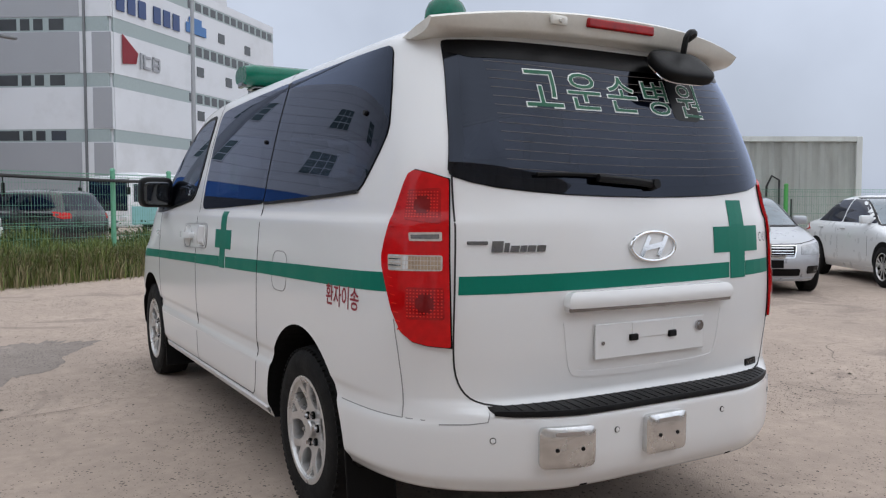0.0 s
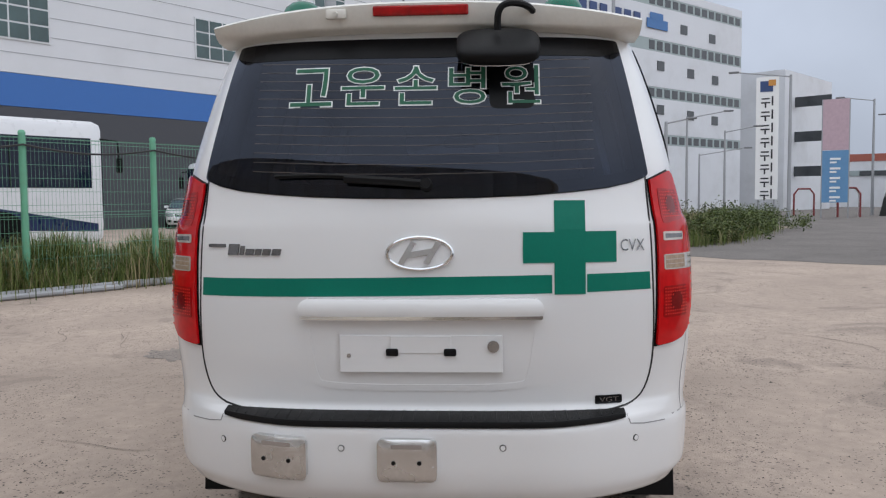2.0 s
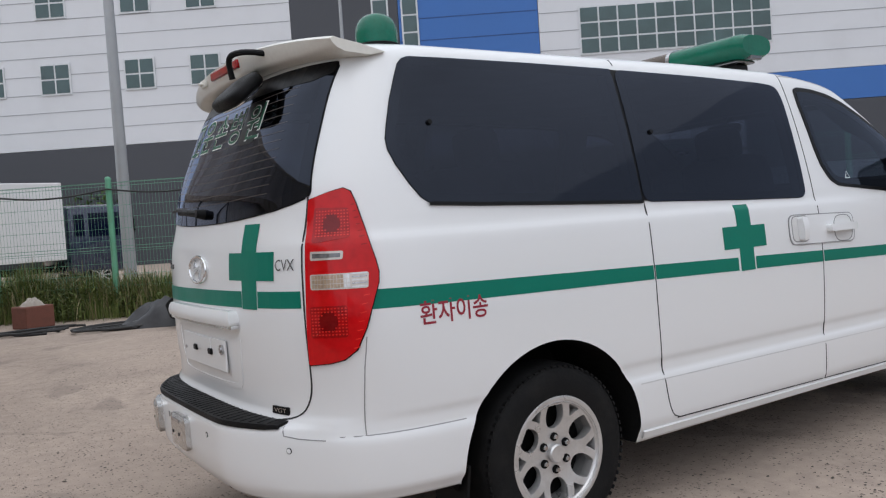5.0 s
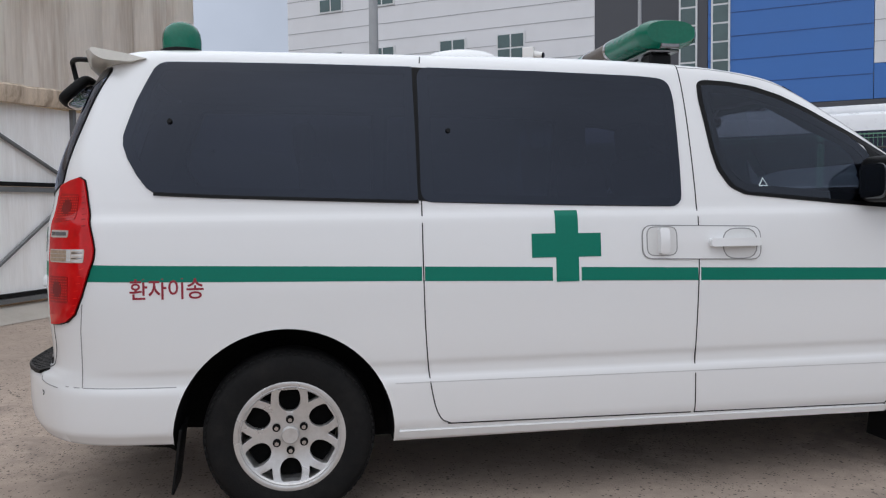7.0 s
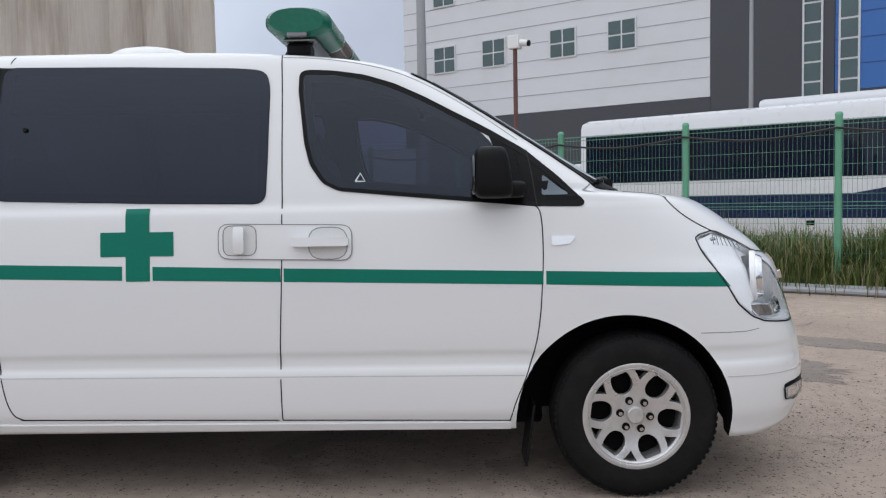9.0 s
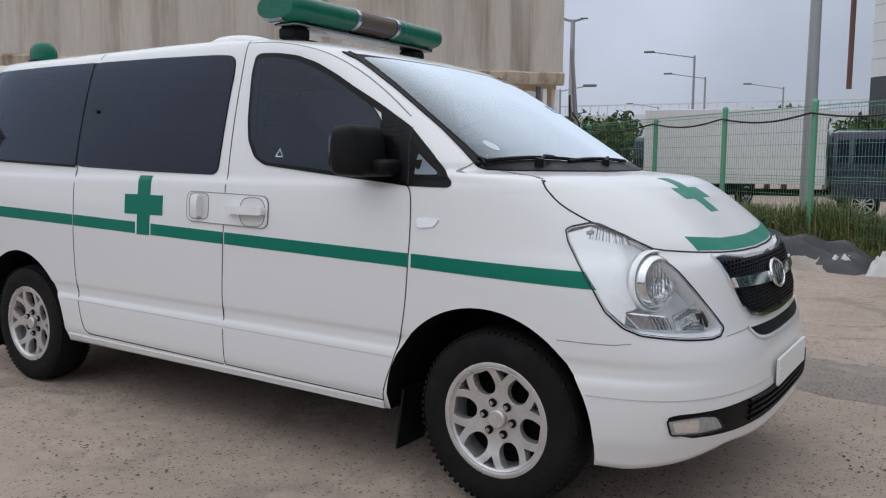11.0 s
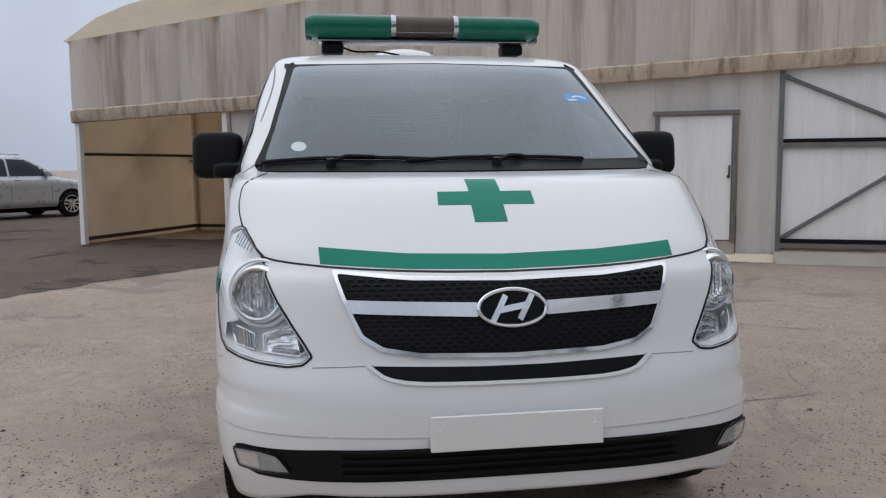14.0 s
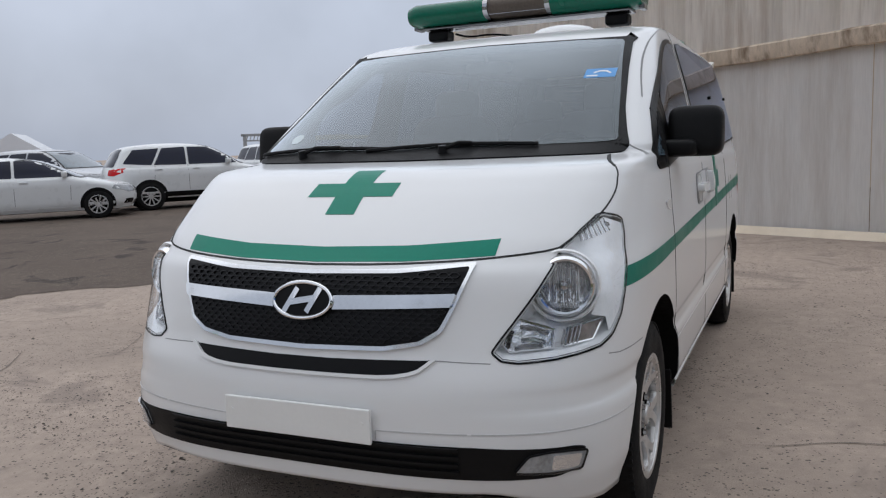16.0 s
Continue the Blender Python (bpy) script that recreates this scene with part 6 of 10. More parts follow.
def blotch(x, y, rx, ry, turn, seed, z):
    """A worn spot with a ragged outline, a hair above the yard."""
    bm = bmesh.new()
    n = 150
    rim = []
    for k in range(n):
        a = 2 * math.pi * k / n
        c, d = math.cos(a), math.sin(a)
        r = 0.78 + 0.32 * noise.noise((c * 1.6, d * 1.6, seed)) + 0.20 * noise.noise((c * 5, d * 5, seed + 3)) + 0.10 * noise.noise((c * 17, d * 17, seed + 7))
        p = Vector((rx * r * c, ry * r * d, 0))
        p.rotate(Euler((0, 0, turn)))
        rim.append(bm.verts.new((x + p.x, y + p.y, z)))
    hub = bm.verts.new((x, y, z))
    for k in range(n):
        bm.faces.new((hub, rim[k], rim[(k + 1) % n]))
    tagged(link("pavement", bm, M_DAMP), "bare grey ground where the pale crust is worn off", "pavement", kind="structure")


for k, spot in enumerate(((4.35, 1.85, 1.55, 0.55, -0.46), (5.6, 2.6, 0.9, 0.30, -0.6), (3.05, 2.45, 0.42, 0.26, 0.7), (0.85, 5.4, 0.42, 0.24, 0.2), (9.9, 3.2, 1.6, 0.40, -0.65), (12.2, 0.9, 1.7, 0.42, -1.0), (-3.9, 4.6, 0.7, 0.3, 0.9), (6.6, -1.2, 0.8, 0.25, 0.3))):
    blotch(*spot, k * 1.7, 0.0015 + 0.0003 * k)

# ---- the tent warehouse behind the van ----
M_CLAD = mat("stained_corrugated_curtain", (0.94, 0.895, 0.835), 0.6, vary=0.10, scale=1.2, fine=25, dirt=(0.40, 0.29, 0.20), dirt_scale=1.7, dirt_amount=0.80, stretch=(1.5, 1.5, 0.13))
M_WALL = mat("stained_white_wall_sheet", (0.93, 0.92, 0.905), 0.5, vary=0.07, scale=1.2, fine=25, dirt=(0.52, 0.45, 0.38), dirt_scale=1.3, dirt_amount=0.38, stretch=(2.2, 2.2, 0.2))
M_HEM = mat("rusty_curtain_hem", (0.60, 0.49, 0.38), 0.7, vary=0.2, dirt=(0.17, 0.11, 0.065), dirt_scale=2.4, dirt_amount=0.95, stretch=(3, 3, 0.7))
M_TAN = mat("tan_tarpaulin", (0.74, 0.63, 0.49), 0.7, vary=0.08, scale=1.0, dirt=(0.36, 0.27, 0.18), dirt_scale=0.9, dirt_amount=0.35)
M_SILL = mat("worn_concrete_sill", (0.44, 0.40, 0.35), 0.85, vary=0.12, dirt=(0.25, 0.21, 0.17), dirt_scale=3, dirt_amount=0.5)
M_GALV = mat("galvanised_steel", (0.20, 0.205, 0.21), 0.5, metal=0.6, vary=0.2)
M_DKSTEEL = mat("dark_rusty_steel", (0.055, 0.042, 0.035), 0.7, vary=0.3)
TA, TB = Vector((-8.5, -4.7, 0)), Vector((-1.60, 9.60, 0))
TD = (TB - TA).normalized()
TN = Vector((TD.y, -TD.x, 0))
TL = (TB - TA).length


def tp(s, z, out=0.0):
    p = TA + TD * s + TN * out
    return Vector((p.x, p.y, z))


def edge_low(s):
    return 2.08 + 0.037 * s


def edge_top(s):
    return 3.44 + 0.085 * s


def fold(s):
    """How far the hanging sheet billows out between its ties, 0.72 m apart."""
    ph = (s / 0.72 + 0.18 * noise.noise((s * 0.6, 4, 4))) % 1.0
    return 0.105 * abs(math.sin(math.pi * ph)) ** 0.7 - 0.055


def tent_curtain():
    bm = bmesh.new()
    prev = None
    n = int(TL / 0.0335)
    for i in range(n + 1):
        s = TL * i / n
        d = fold(s)
        zs = [edge_low(s) + 0.20, edge_low(s) + 0.5, (edge_low(s) + edge_top(s)) / 2, edge_top(s)]
        row = [bm.verts.new(tp(s, z, 0.10 + d + 0.012 * noise.noise((s * 0.8, z, 1)))) for z in zs]
        if prev:
            for a in range(3):
                bm.faces.new((prev[a], row[a], row[a + 1], prev[a + 1]))
        prev = row
    bmesh.ops.solidify(bm, geom=bm.faces[:], thickness=0.006)
    return bm


def tent_hem():
    bm = bmesh.new()
    prev = None
    n = int(TL / 0.0335)
    for i in range(n + 1):
        s = TL * i / n
        d = 0.8 * fold(s) + 0.012 * noise.noise((s * 2.1, 0, 5))
        low = edge_low(s) + 0.018 * noise.noise((s * 1.7, 3, 0))
        row = [bm.verts.new(tp(s, z, o)) for z, o in ((low, 0.07 + d * 0.7), (low + 0.012, 0.115 + d * 0.7), (low + 0.10, 0.14 + d), (low + 0.20, 0.145 + d), (low + 0.225, 0.115 + d), (low + 0.22, 0.05))]
        if prev:
            for a in range(5):
                bm.faces.new((prev[a], row[a], row[a + 1], prev[a + 1]))
        prev = row
    bmesh.ops.recalc_face_normals(bm, faces=bm.faces[:])
    return bm


tent = thing("tent_warehouse", "tent warehouse with stained corrugated curtain and tan roof", "warehouse")
part("curtain", tent_curtain(), M_CLAD, tent, "grey-brown corrugated curtain streaked with stains", True)
part("hem", tent_hem(), M_HEM, tent, "rust-stained curtain hem", True)


def wall_panel(s0, s1, z0, out=0.0):
    bm = bmesh.new()
    k = max(2, int((s1 - s0) / 0.25))
    prev = None
    for i in range(k + 1):
        s = s0 + (s1 - s0) * i / k
        w = 0.012 * noise.noise((s * 0.7, 9, 2))
        row = [bm.verts.new(tp(s, z, out + w + 0.01 * noise.noise((s, z * 2, 4)))) for z in (z0, 0.35, 0.8, 1.25, 1.7, edge_low(s) + 0.15)]
        if prev:
            for a in range(5):
                bm.faces.new((prev[a], row[a], row[a + 1], prev[a + 1]))
        prev = row
    bmesh.ops.solidify(bm, geom=bm.faces[:], thickness=0.05)
    return bm


for s0, s1 in ((3.05, 5.3), (5.31, 7.6), (7.61, 9.64), (10.72, 11.22)):
    part("wall_sheet", wall_panel(s0, s1, 0.0), M_WALL, tent, "white wall sheet with drip stains", True)
b = wall_panel(9.645, 10.715, 1.99)
for v in b.verts:
    if v.co.z < 1.99:
        v.co.z = 1.99
part("wall_sheet", b, M_WALL, tent)
b = bmesh.new()
for s0, s1 in ((3.02, 11.3),):
    for i in range(40):
        a, c = s0 + (s1 - s0) * i / 40, s0 + (s1 - s0) * (i + 1) / 40
        v = [b.verts.new(tp(q, z, o + 0.02 * noise.noise((q * 2, z, 1)))) for q, z, o in ((a, 0.0, 0.16), (c, 0.0, 0.16), (c, 0.10, 0.05), (a, 0.10, 0.05))]
        b.faces.new(v)
part("base_skirt", b, M_TAN, tent, "tan skirting cloth along the base")
# the man door
door = bmesh.new()
rotT = Matrix.Rotation(math.atan2(TD.y, TD.x), 3, "Z")
add_box(door, tp(10.17, 1.11, 0.02), (0.93, 0.045, 1.66), rotT, bevel=0.004)
dr = part("door", door, M_WALL, tent, "plain white steel door")
b = bmesh.new()
for s in (9.67, 10.67):
    add_box(b, tp(s, 1.12, 0.045), (0.05, 0.06, 1.76), rotT)
add_box(b, tp(10.17, 1.985, 0.05), (1.12, 0.09, 0.05), rotT)
part("door_frame", b, M_GALV, dr)
b = bmesh.new()
add_rod(b, tp(10.60, 1.13, 0.04), tp(10.60, 1.13, 0.10), 0.02)
add_box(b, tp(10.61, 1.2, 0.06), (0.02, 0.03, 0.16), rotT)
part("door_handle", b, M_DKSTEEL, dr)
b = bmesh.new()
add_box(b, tp(10.17, 0.14, 0.03), (1.06, 0.05, 0.24), rotT)
part("door_sill", b, M_SILL, tent)
# the sliding gate: white sheets on a grey frame with cross braces
gt = None
for a, c in ((11.26, 13.06), (13.10, 15.36)):
    for z0, z1 in ((0.20, 1.54), (1.58, 2.55)):
        b = bmesh.new()
        add_box(b, tp((a + c) / 2, (z0 + z1) / 2, -0.03), (c - a, 0.03, z1 - z0), rotT)
        sheet_o = part("gate_sheet", b, M_WALL, tent, "white sheet of the braced sliding gate")
        gt = gt or sheet_o
for s in (11.24, 13.08, 15.38):
    b = bmesh.new()
    add_box(b, tp(s, 1.38, 0.01), (0.06, 0.06, 2.50), rotT)
    part("gate_stile", b, M_GALV, gt)
for c, w in ((12.16, 1.78), (14.23, 2.24)):
    for z in (0.22, 1.53):
        b = bmesh.new()
        add_box(b, tp(c, z, 0.012), (w, 0.06, 0.06), rotT)
        part("gate_rail", b, M_GALV, gt)
        b = bmesh.new()
        add_box(b, tp(c, z + 0.062, 0.016), (w, 0.05, 0.05), rotT)
        part("rubber_strip", b, M_BLACK, gt, "black rubber strip")
for (s0, z0), (s1, z1) in (((11.28, 2.42), (13.04, 1.62)), ((11.28, 0.32), (13.04, 1.47)), ((15.34, 2.42), (13.12, 1.62)), ((15.34, 0.32), (13.12, 1.47))):
    b = bmesh.new()
    add_rod(b, tp(s0, z0, 0.02), tp(s1, z1, 0.02), 0.026, seg=6)
    part("gate_brace", b, M_GALV, gt)

b = bmesh.new()
for i in range(30):
    a, c = 11.2 + 4.9 * i / 30, 11.2 + 4.9 * (i + 1) / 30
    b.faces.new([b.verts.new(tp(q, z, o)) for q, z, o in ((a, 0.004, 0.35), (c, 0.004, 0.35), (c, 0.16, -0.02), (a, 0.16, -0.02))])
part("gate_kerb", b, M_SILL, tent)
# posts, open bay, roof
for s in (0.08, 2.95, 15.50, 15.76):
    b = bmesh.new()
    add_box(b, tp(s, 1.3, 0.0), (0.09, 0.10, 2.6), rotT, bevel=0.008)
    part("post", b, M_WALL, tent, "painted steel post")
for (sx, ox, zx), size in [((p, o, 1.3), (0.07, 0.07, 2.6)) for p, o in ((15.62, -0.35), (15.56, -0.2), (1.75, -3.3), (0.1, -3.4), (2.85, -0.4))] + [((1.6, -3.28, 1.56), (3.6, 0.05, 0.05)), ((1.6, -3.28, 1.45), (3.6, 0.05, 0.03)), ((1.6, -3.28, 0.10), (3.6, 0.05, 0.06)), ((0.10, -1.7, 1.56), (0.05, 3.3, 0.05)), ((0.10, -1.7, 0.10), (0.05, 3.3, 0.06)), ((15.9, -0.3, 1.75), (0.5, 0.05, 0.06))]:
    b = bmesh.new()
    add_box(b, tp(sx, zx, ox), size, rotT)
    part("inner_bar", b, M_DKSTEEL, tent, "dark steel bar of the inner frame")
b = bmesh.new()
for (s0, o0), (s1, o1) in (((0.02, -0.05), (0.02, -3.4)), ((0.02, -3.36), (5.5, -3.36)), ((3.06, -3.36), (3.06, -0.06)), ((15.82, -0.05), (15.82, -9))):
    p, q = tp(s0, 0, o0), tp(s1, 0, o1)
    top = [edge_top(s0) - 0.02, edge_top(s1) - 0.02]
    b = bmesh.new()
    v = [b.verts.new((p.x, p.y, 0.0)), b.verts.new((q.x, q.y, 0.0)), b.verts.new((q.x, q.y, top[1])), b.verts.new((p.x, p.y, top[0]))]
    b.faces.new(v)
    bmesh.ops.solidify(b, geom=b.faces[:], thickness=0.02)
    part("inner_cloth", b, M_TAN, tent, "tan tarpaulin lining of the open bay")
b = bmesh.new()
rows = []
for i in range(15):
    s = -0.05 + (TL + 0.1) * i / 14
    rows.append([b.verts.new(tp(s, edge_top(min(max(s, 0), TL)) - 0.01 + 1.6 * math.sin(math.pi * k / 12) ** 0.8, 0.13 - 10.0 * k / 12)) for k in range(13)])
for p, q in zip(rows, rows[1:]):
    for k in range(12):
        b.faces.new((p[k], q[k], q[k + 1], p[k + 1]))
bmesh.ops.solidify(b, geom=b.faces[:], thickness=0.03)
part("roof", b, M_TAN, tent, "tan arched tarpaulin roof", True)
b = bmesh.new()
for s in (0.0, TL):
    rim = [tp(s, edge_top(s) - 0.02 + 1.6 * math.sin(math.pi * k / 12) ** 0.8, 0.1 - 10.0 * k / 12) for k in range(13)]
    b.faces.new([b.verts.new(p) for p in rim])
part("gable", b, M_TAN, tent)
# far walls of the tent, unseen from the yard
b = bmesh.new()
p, q = tp(0, 0, -9.9), tp(TL, 0, -9.9)
b.faces.new([b.verts.new(v) for v in ((p.x, p.y, 0), (q.x, q.y, 0), (q.x, q.y, 4.7), (p.x, p.y, 3.4))])
part("back_wall", b, M_TAN, tent)

# a red rack of parts stored in the bay
rack = thing("parts_rack", "low red rack of metal parts on the bay floor", "rack", m=None)
b = bmesh.new()
for k in range(9):
    c = tp(2.0 + 0.10 * k, 0.17, -2.6)
    add_box(b, c, (0.045, 0.4, 0.34), rotT, bevel=0.01)
    add_rod(b, c + Vector((0, 0, 0.15)), c + Vector((0, 0, 0.24)), 0.03, seg=8)
part("rack_row", b, mat("rusty_red_paint", (0.16, 0.035, 0.02), 0.6, vary=0.3, dirt=(0.05, 0.03, 0.02), dirt_amount=0.6, dirt_scale=5), rack)

# ---- fences ----
M_FGREEN = mat("mint_green_fence_paint", (0.13, 0.38, 0.24), 0.45, vary=0.1, dirt=(0.16, 0.2, 0.12), dirt_scale=5, dirt_amount=0.3)
M_GGREEN = mat("bright_green_gate_paint", (0.07, 0.36, 0.08), 0.45, vary=0.1, dirt=(0.12, 0.16, 0.06), dirt_scale=5, dirt_amount=0.3)
M_WIRE = mat("green_coated_wire", (0.12, 0.30, 0.20), 0.5, vary=0.1)
M_CABLE = mat("black_cable", (0.02, 0.02, 0.02), 0.6)
H_FENCE = 2.22


def fence_post(p, material, h, parent, r=0.045):
    b = bmesh.new()
    add_rod(b, (0, 0, -0.1), (0, 0, h), r, seg=14)
    add_lathe(b, [(r * 1.12, h - 0.02), (r * 1.12, h + 0.01), (r * 0.7, h + 0.035), (0, h + 0.04)], 14, Matrix.Identity(4))
    o = part("post", b, material, parent, smooth=True)
    o.data.set_sharp_from_angle(angle=radians(40))
    o.matrix_basis = Matrix.Translation(p)
    return o


def fence_panel(p, q, h, material, parent):
    p, q = Vector(p), Vector(q)
    d = q - p
    L = d.length
    u = d.normalized()
    b = bmesh.new()
    add_rod(b, (0.02, 0.012, h - 0.02), (L - 0.02, 0.012, h - 0.02), 0.0045, seg=5)
    t = part("panel", b, M_WIRE, parent)
    t.matrix_basis = Matrix.Translation(p) @ Matrix.Rotation(math.atan2(u.y, u.x), 4, "Z")
    b = bmesh.new()
    n = int(L / 0.055)
    for i in range(1, n):
        x = L * i / n
        v = [b.verts.new((x + dx, dy, z)) for z in (0.08, h) for dx, dy in ((-0.0022, -0.002), (0.0022, -0.002), (0.0, 0.0025))]
        for a in range(3):
            c = (a + 1) % 3
            b.faces.new((v[a], v[c], v[3 + c], v[3 + a]))
    for zz in (h - 0.07, h * 0.52, h * 0.52 - 0.05, 0.15, 0.10):
        add_rod(b, (0.02, 0.012, zz), (L - 0.02, 0.012, zz), 0.0045, seg=5)
    z = 0.12
    while z < h:
        add_rod(b, (0.02, 0.004, z), (L - 0.02, 0.004, z), 0.0028, seg=4)
        z += 0.19
    tagged(part("wire_mesh", b, M_WIRE, t), kind="stuff")
    return t


F1 = [Vector((10.6 - 1.62 * k, 3.94 + 1.166 * k, 0)) for k in range(7, -1, -1)]
F1 = [Vector((-4.6, 14.75, 0)), Vector((-2.75, 13.5, 0))] + F1 + [Vector((11.7, 1.9, 0)), Vector((12.9, -0.17, 0)), Vector((13.64, -1.32, 0)), Vector((14.45, -2.85, 0))]
yard_fence = thing("yard_fence", "green welded wire fence on mint green posts", "fence")
for p, q in zip(F1, F1[1:]):
    fence_panel(p, q, 1.84 if q.x > 11 else H_FENCE, M_WIRE, yard_fence)
for p in F1[:-1]:
    fence_post(p, M_FGREEN, 1.90 if p.x > 11 else H_FENCE + 0.05 - (0.10 if p.x < 0 else 0.0), yard_fence)
gate_fence = thing("gate_fence", "bright green wire fence with heavy gate posts", "fence")
GP = [Vector((14.45, -2.85, 0)), Vector((10.75, -8.45, 0))]
for p in GP:
    fence_post(p, M_GGREEN, 2.30, gate_fence, 0.075)
F2 = [Vector((10.75, -8.45, 0)), Vector((10.2, -10.0, 0)), Vector((9.6, -11.5, 0)), Vector((8.7, -13.6, 0)), Vector((7.6, -16, 0))]
for p, q in zip(F2, F2[1:]):
    fence_panel(p, q, 1.62, M_GGREEN, gate_fence)
for p in F2[1:]:
    fence_post(p, M_GGREEN, 1.70, gate_fence)
# black cable slung along the fence
b = bmesh.new()
pts = []
for p, q in zip(F1[1:9], F1[2:10]):
    for k in range(8):
        t = k / 8
        r = p.lerp(q, t)
        pts.append(r + Vector((-0.05, -0.05, H_FENCE - 0.12 - 0.10 * math.sin(math.pi * t))))
tube(b, pts, 0.016, 5)
tagged(link("cable", b, M_CABLE), "black cable slung along the wire fence", "cable")
# pale pipes lying at the foot of the fence
M_PIPE = mat("pale_grey_pipe", (0.36, 0.37, 0.39), 0.4, vary=0.1)
pipes = thing("pipe_bundle", "pale grey pipes lying along the fence foot", "pipe")
b = bmesh.new()
tube(b, [Vector((4.6, 7.95, 0.06)), Vector((6.4, 6.62, 0.06)), Vector((8.4, 5.20, 0.06)), Vector((10.2, 3.88, 0.05))], 0.055, 10)
part("pipe", b, M_PIPE, pipes, smooth=True)
b = bmesh.new()
tube(b, [Vector((4.5, 7.85, 0.045)), Vector((6.3, 6.52, 0.045)), Vector((8.1, 5.24, 0.045))], 0.04, 8)
part("pipe", b, M_PIPE, pipes, smooth=True)


# ---- grass ----
def grass_mat(name, c1, c2):
    m, nt, b = node_mat(name)
    ge = nt.nodes.new("ShaderNodeNewGeometry")
    rp = nt.nodes.new("ShaderNodeValToRGB")
    rp.color_ramp.elements[0].color = (*c1, 1)
    rp.color_ramp.elements[1].color = (*c2, 1)
    nt.links.new(ge.outputs["Random Per Island"], rp.inputs[0])
    nt.links.new(rp.outputs[0], b.inputs["Base Color"])
    b.inputs["Roughness"].default_value = 0.6
    b.inputs["Specular IOR Level"].default_value = 0.25
    return m


M_GRASS = grass_mat("green_grass", (0.040, 0.075, 0.016), (0.215, 0.255, 0.075))
M_WEED = grass_mat("dark_weed_leaves", (0.022, 0.040, 0.012), (0.125, 0.155, 0.042))
M_DRY = grass_mat("dry_grass", (0.15, 0.125, 0.06), (0.36, 0.30, 0.17))


def grass(name, line, width, n, h0, h1, material, label, seed):
    rnd = random.Random(seed)
    verts, faces = [], []
    segs = list(zip(line, line[1:]))
    lens = [(b - a).length for a, b in segs]
    for _ in range(n):
        r = rnd.random() * sum(lens)
        for (a, b), L in zip(segs, lens):
            if r < L:
                break
            r -= L
        u = (b - a).normalized()
        nrm = Vector((u.y, -u.x, 0))
        off = rnd.gauss(0, width * 0.5)
        p = a + u * r + nrm * off
        clump = 0.55 + 0.6 * (noise.noise((p.x * 1.3, p.y * 1.3, 2)) + 0.5)
        h = rnd.uniform(h0, h1) * clump * (1 - 0.35 * min(1, abs(off) / width))
        if h < 0.05:
            continue
        a1 = rnd.random() * 6.283
        lean = rnd.uniform(0.08, 0.9) ** 1.3 * h
        w = rnd.uniform(0.0025, 0.008)
        side = Vector((math.cos(a1 + 1.57), math.sin(a1 + 1.57), 0)) * w
        dirv = Vector((math.cos(a1), math.sin(a1), 0))
        base = len(verts)
        p.z = 0
        m1 = p + dirv * lean * 0.16 + Vector((0, 0, h * 0.48))
        m2 = p + dirv * lean * 0.52 + Vector((0, 0, h * (0.84 - 0.10 * lean / h)))
        tip = p + dirv * lean + Vector((0, 0, h * (1 - 0.42 * lean / h)))
        verts += [p - side, p + side, m1 - side * 0.9, m1 + side * 0.9, m2 - side * 0.6, m2 + side * 0.6, tip]
        faces += [(base, base + 1, base + 3, base + 2), (base + 2, base + 3, base + 5, base + 4), (base + 4, base + 5, base + 6)]
    me = bpy.data.meshes.new(name)
    me.from_pydata([tuple(v) for v in verts], [], faces)
    me.materials.append(material)
    return tagged(new(name, me), label, "grass", kind="stuff")


def weeds(name, line, width, n, r0, r1, tall, material, label, seed, size=(0.03, 0.075)):
    """Bushy weeds: clumps of small pointed leaves on thin stalks, thicker towards the middle of the strip."""
    rnd = random.Random(seed)
    verts, faces = [], []
    segs = list(zip(line, line[1:]))
    lens = [(b - a).length for a, b in segs]
    for _ in range(n):
        r = rnd.random() * sum(lens)
        for (a, b), L in zip(segs, lens):
            if r < L:
                break
            r -= L
        u = (b - a).normalized()
        p = a + u * r + Vector((u.y, -u.x, 0)) * rnd.gauss(0, width * 0.5)
        q, top = rnd.uniform(r0, r1), tall * rnd.uniform(0.45, 1.0) * (0.75 + 0.5 * noise.noise((p.x * 0.9, p.y * 0.9, seed)))
        stalks = [(rnd.random() * 6.283, rnd.random() ** 0.6 * q, rnd.uniform(0.6, 1.1) * top) for _ in range(7)]
        for ang, reach, h in stalks:
            tip = Vector((math.cos(ang) * reach, math.sin(ang) * reach, h))
            for k in range(22):
                f = rnd.uniform(0.12, 1.0)
                o = p + Vector((tip.x * f, tip.y * f, h * f ** 0.75)) + Vector((rnd.gauss(0, 0.05), rnd.gauss(0, 0.05), rnd.gauss(0, 0.03)))
                o.z = max(0.03, o.z)
                d = Vector((rnd.gauss(0, 1), rnd.gauss(0, 1), rnd.gauss(0.1, 0.6))).normalized()
                v = d.cross(Vector((rnd.gauss(0, 0.6), rnd.gauss(0, 0.6), 1))).normalized()
                z = rnd.uniform(*size)
                i = len(verts)
                verts += [o, o + d * z * 0.5 + v * z * 0.28, o + d * z, o + d * z * 0.5 - v * z * 0.28]
                faces.append((i, i + 1, i + 2, i + 3))
    me = bpy.data.meshes.new(name)
    me.from_pydata([tuple(v) for v in verts], [], faces)
    me.materials.append(material)
    return tagged(new(name, me), label, "weeds", kind="stuff")


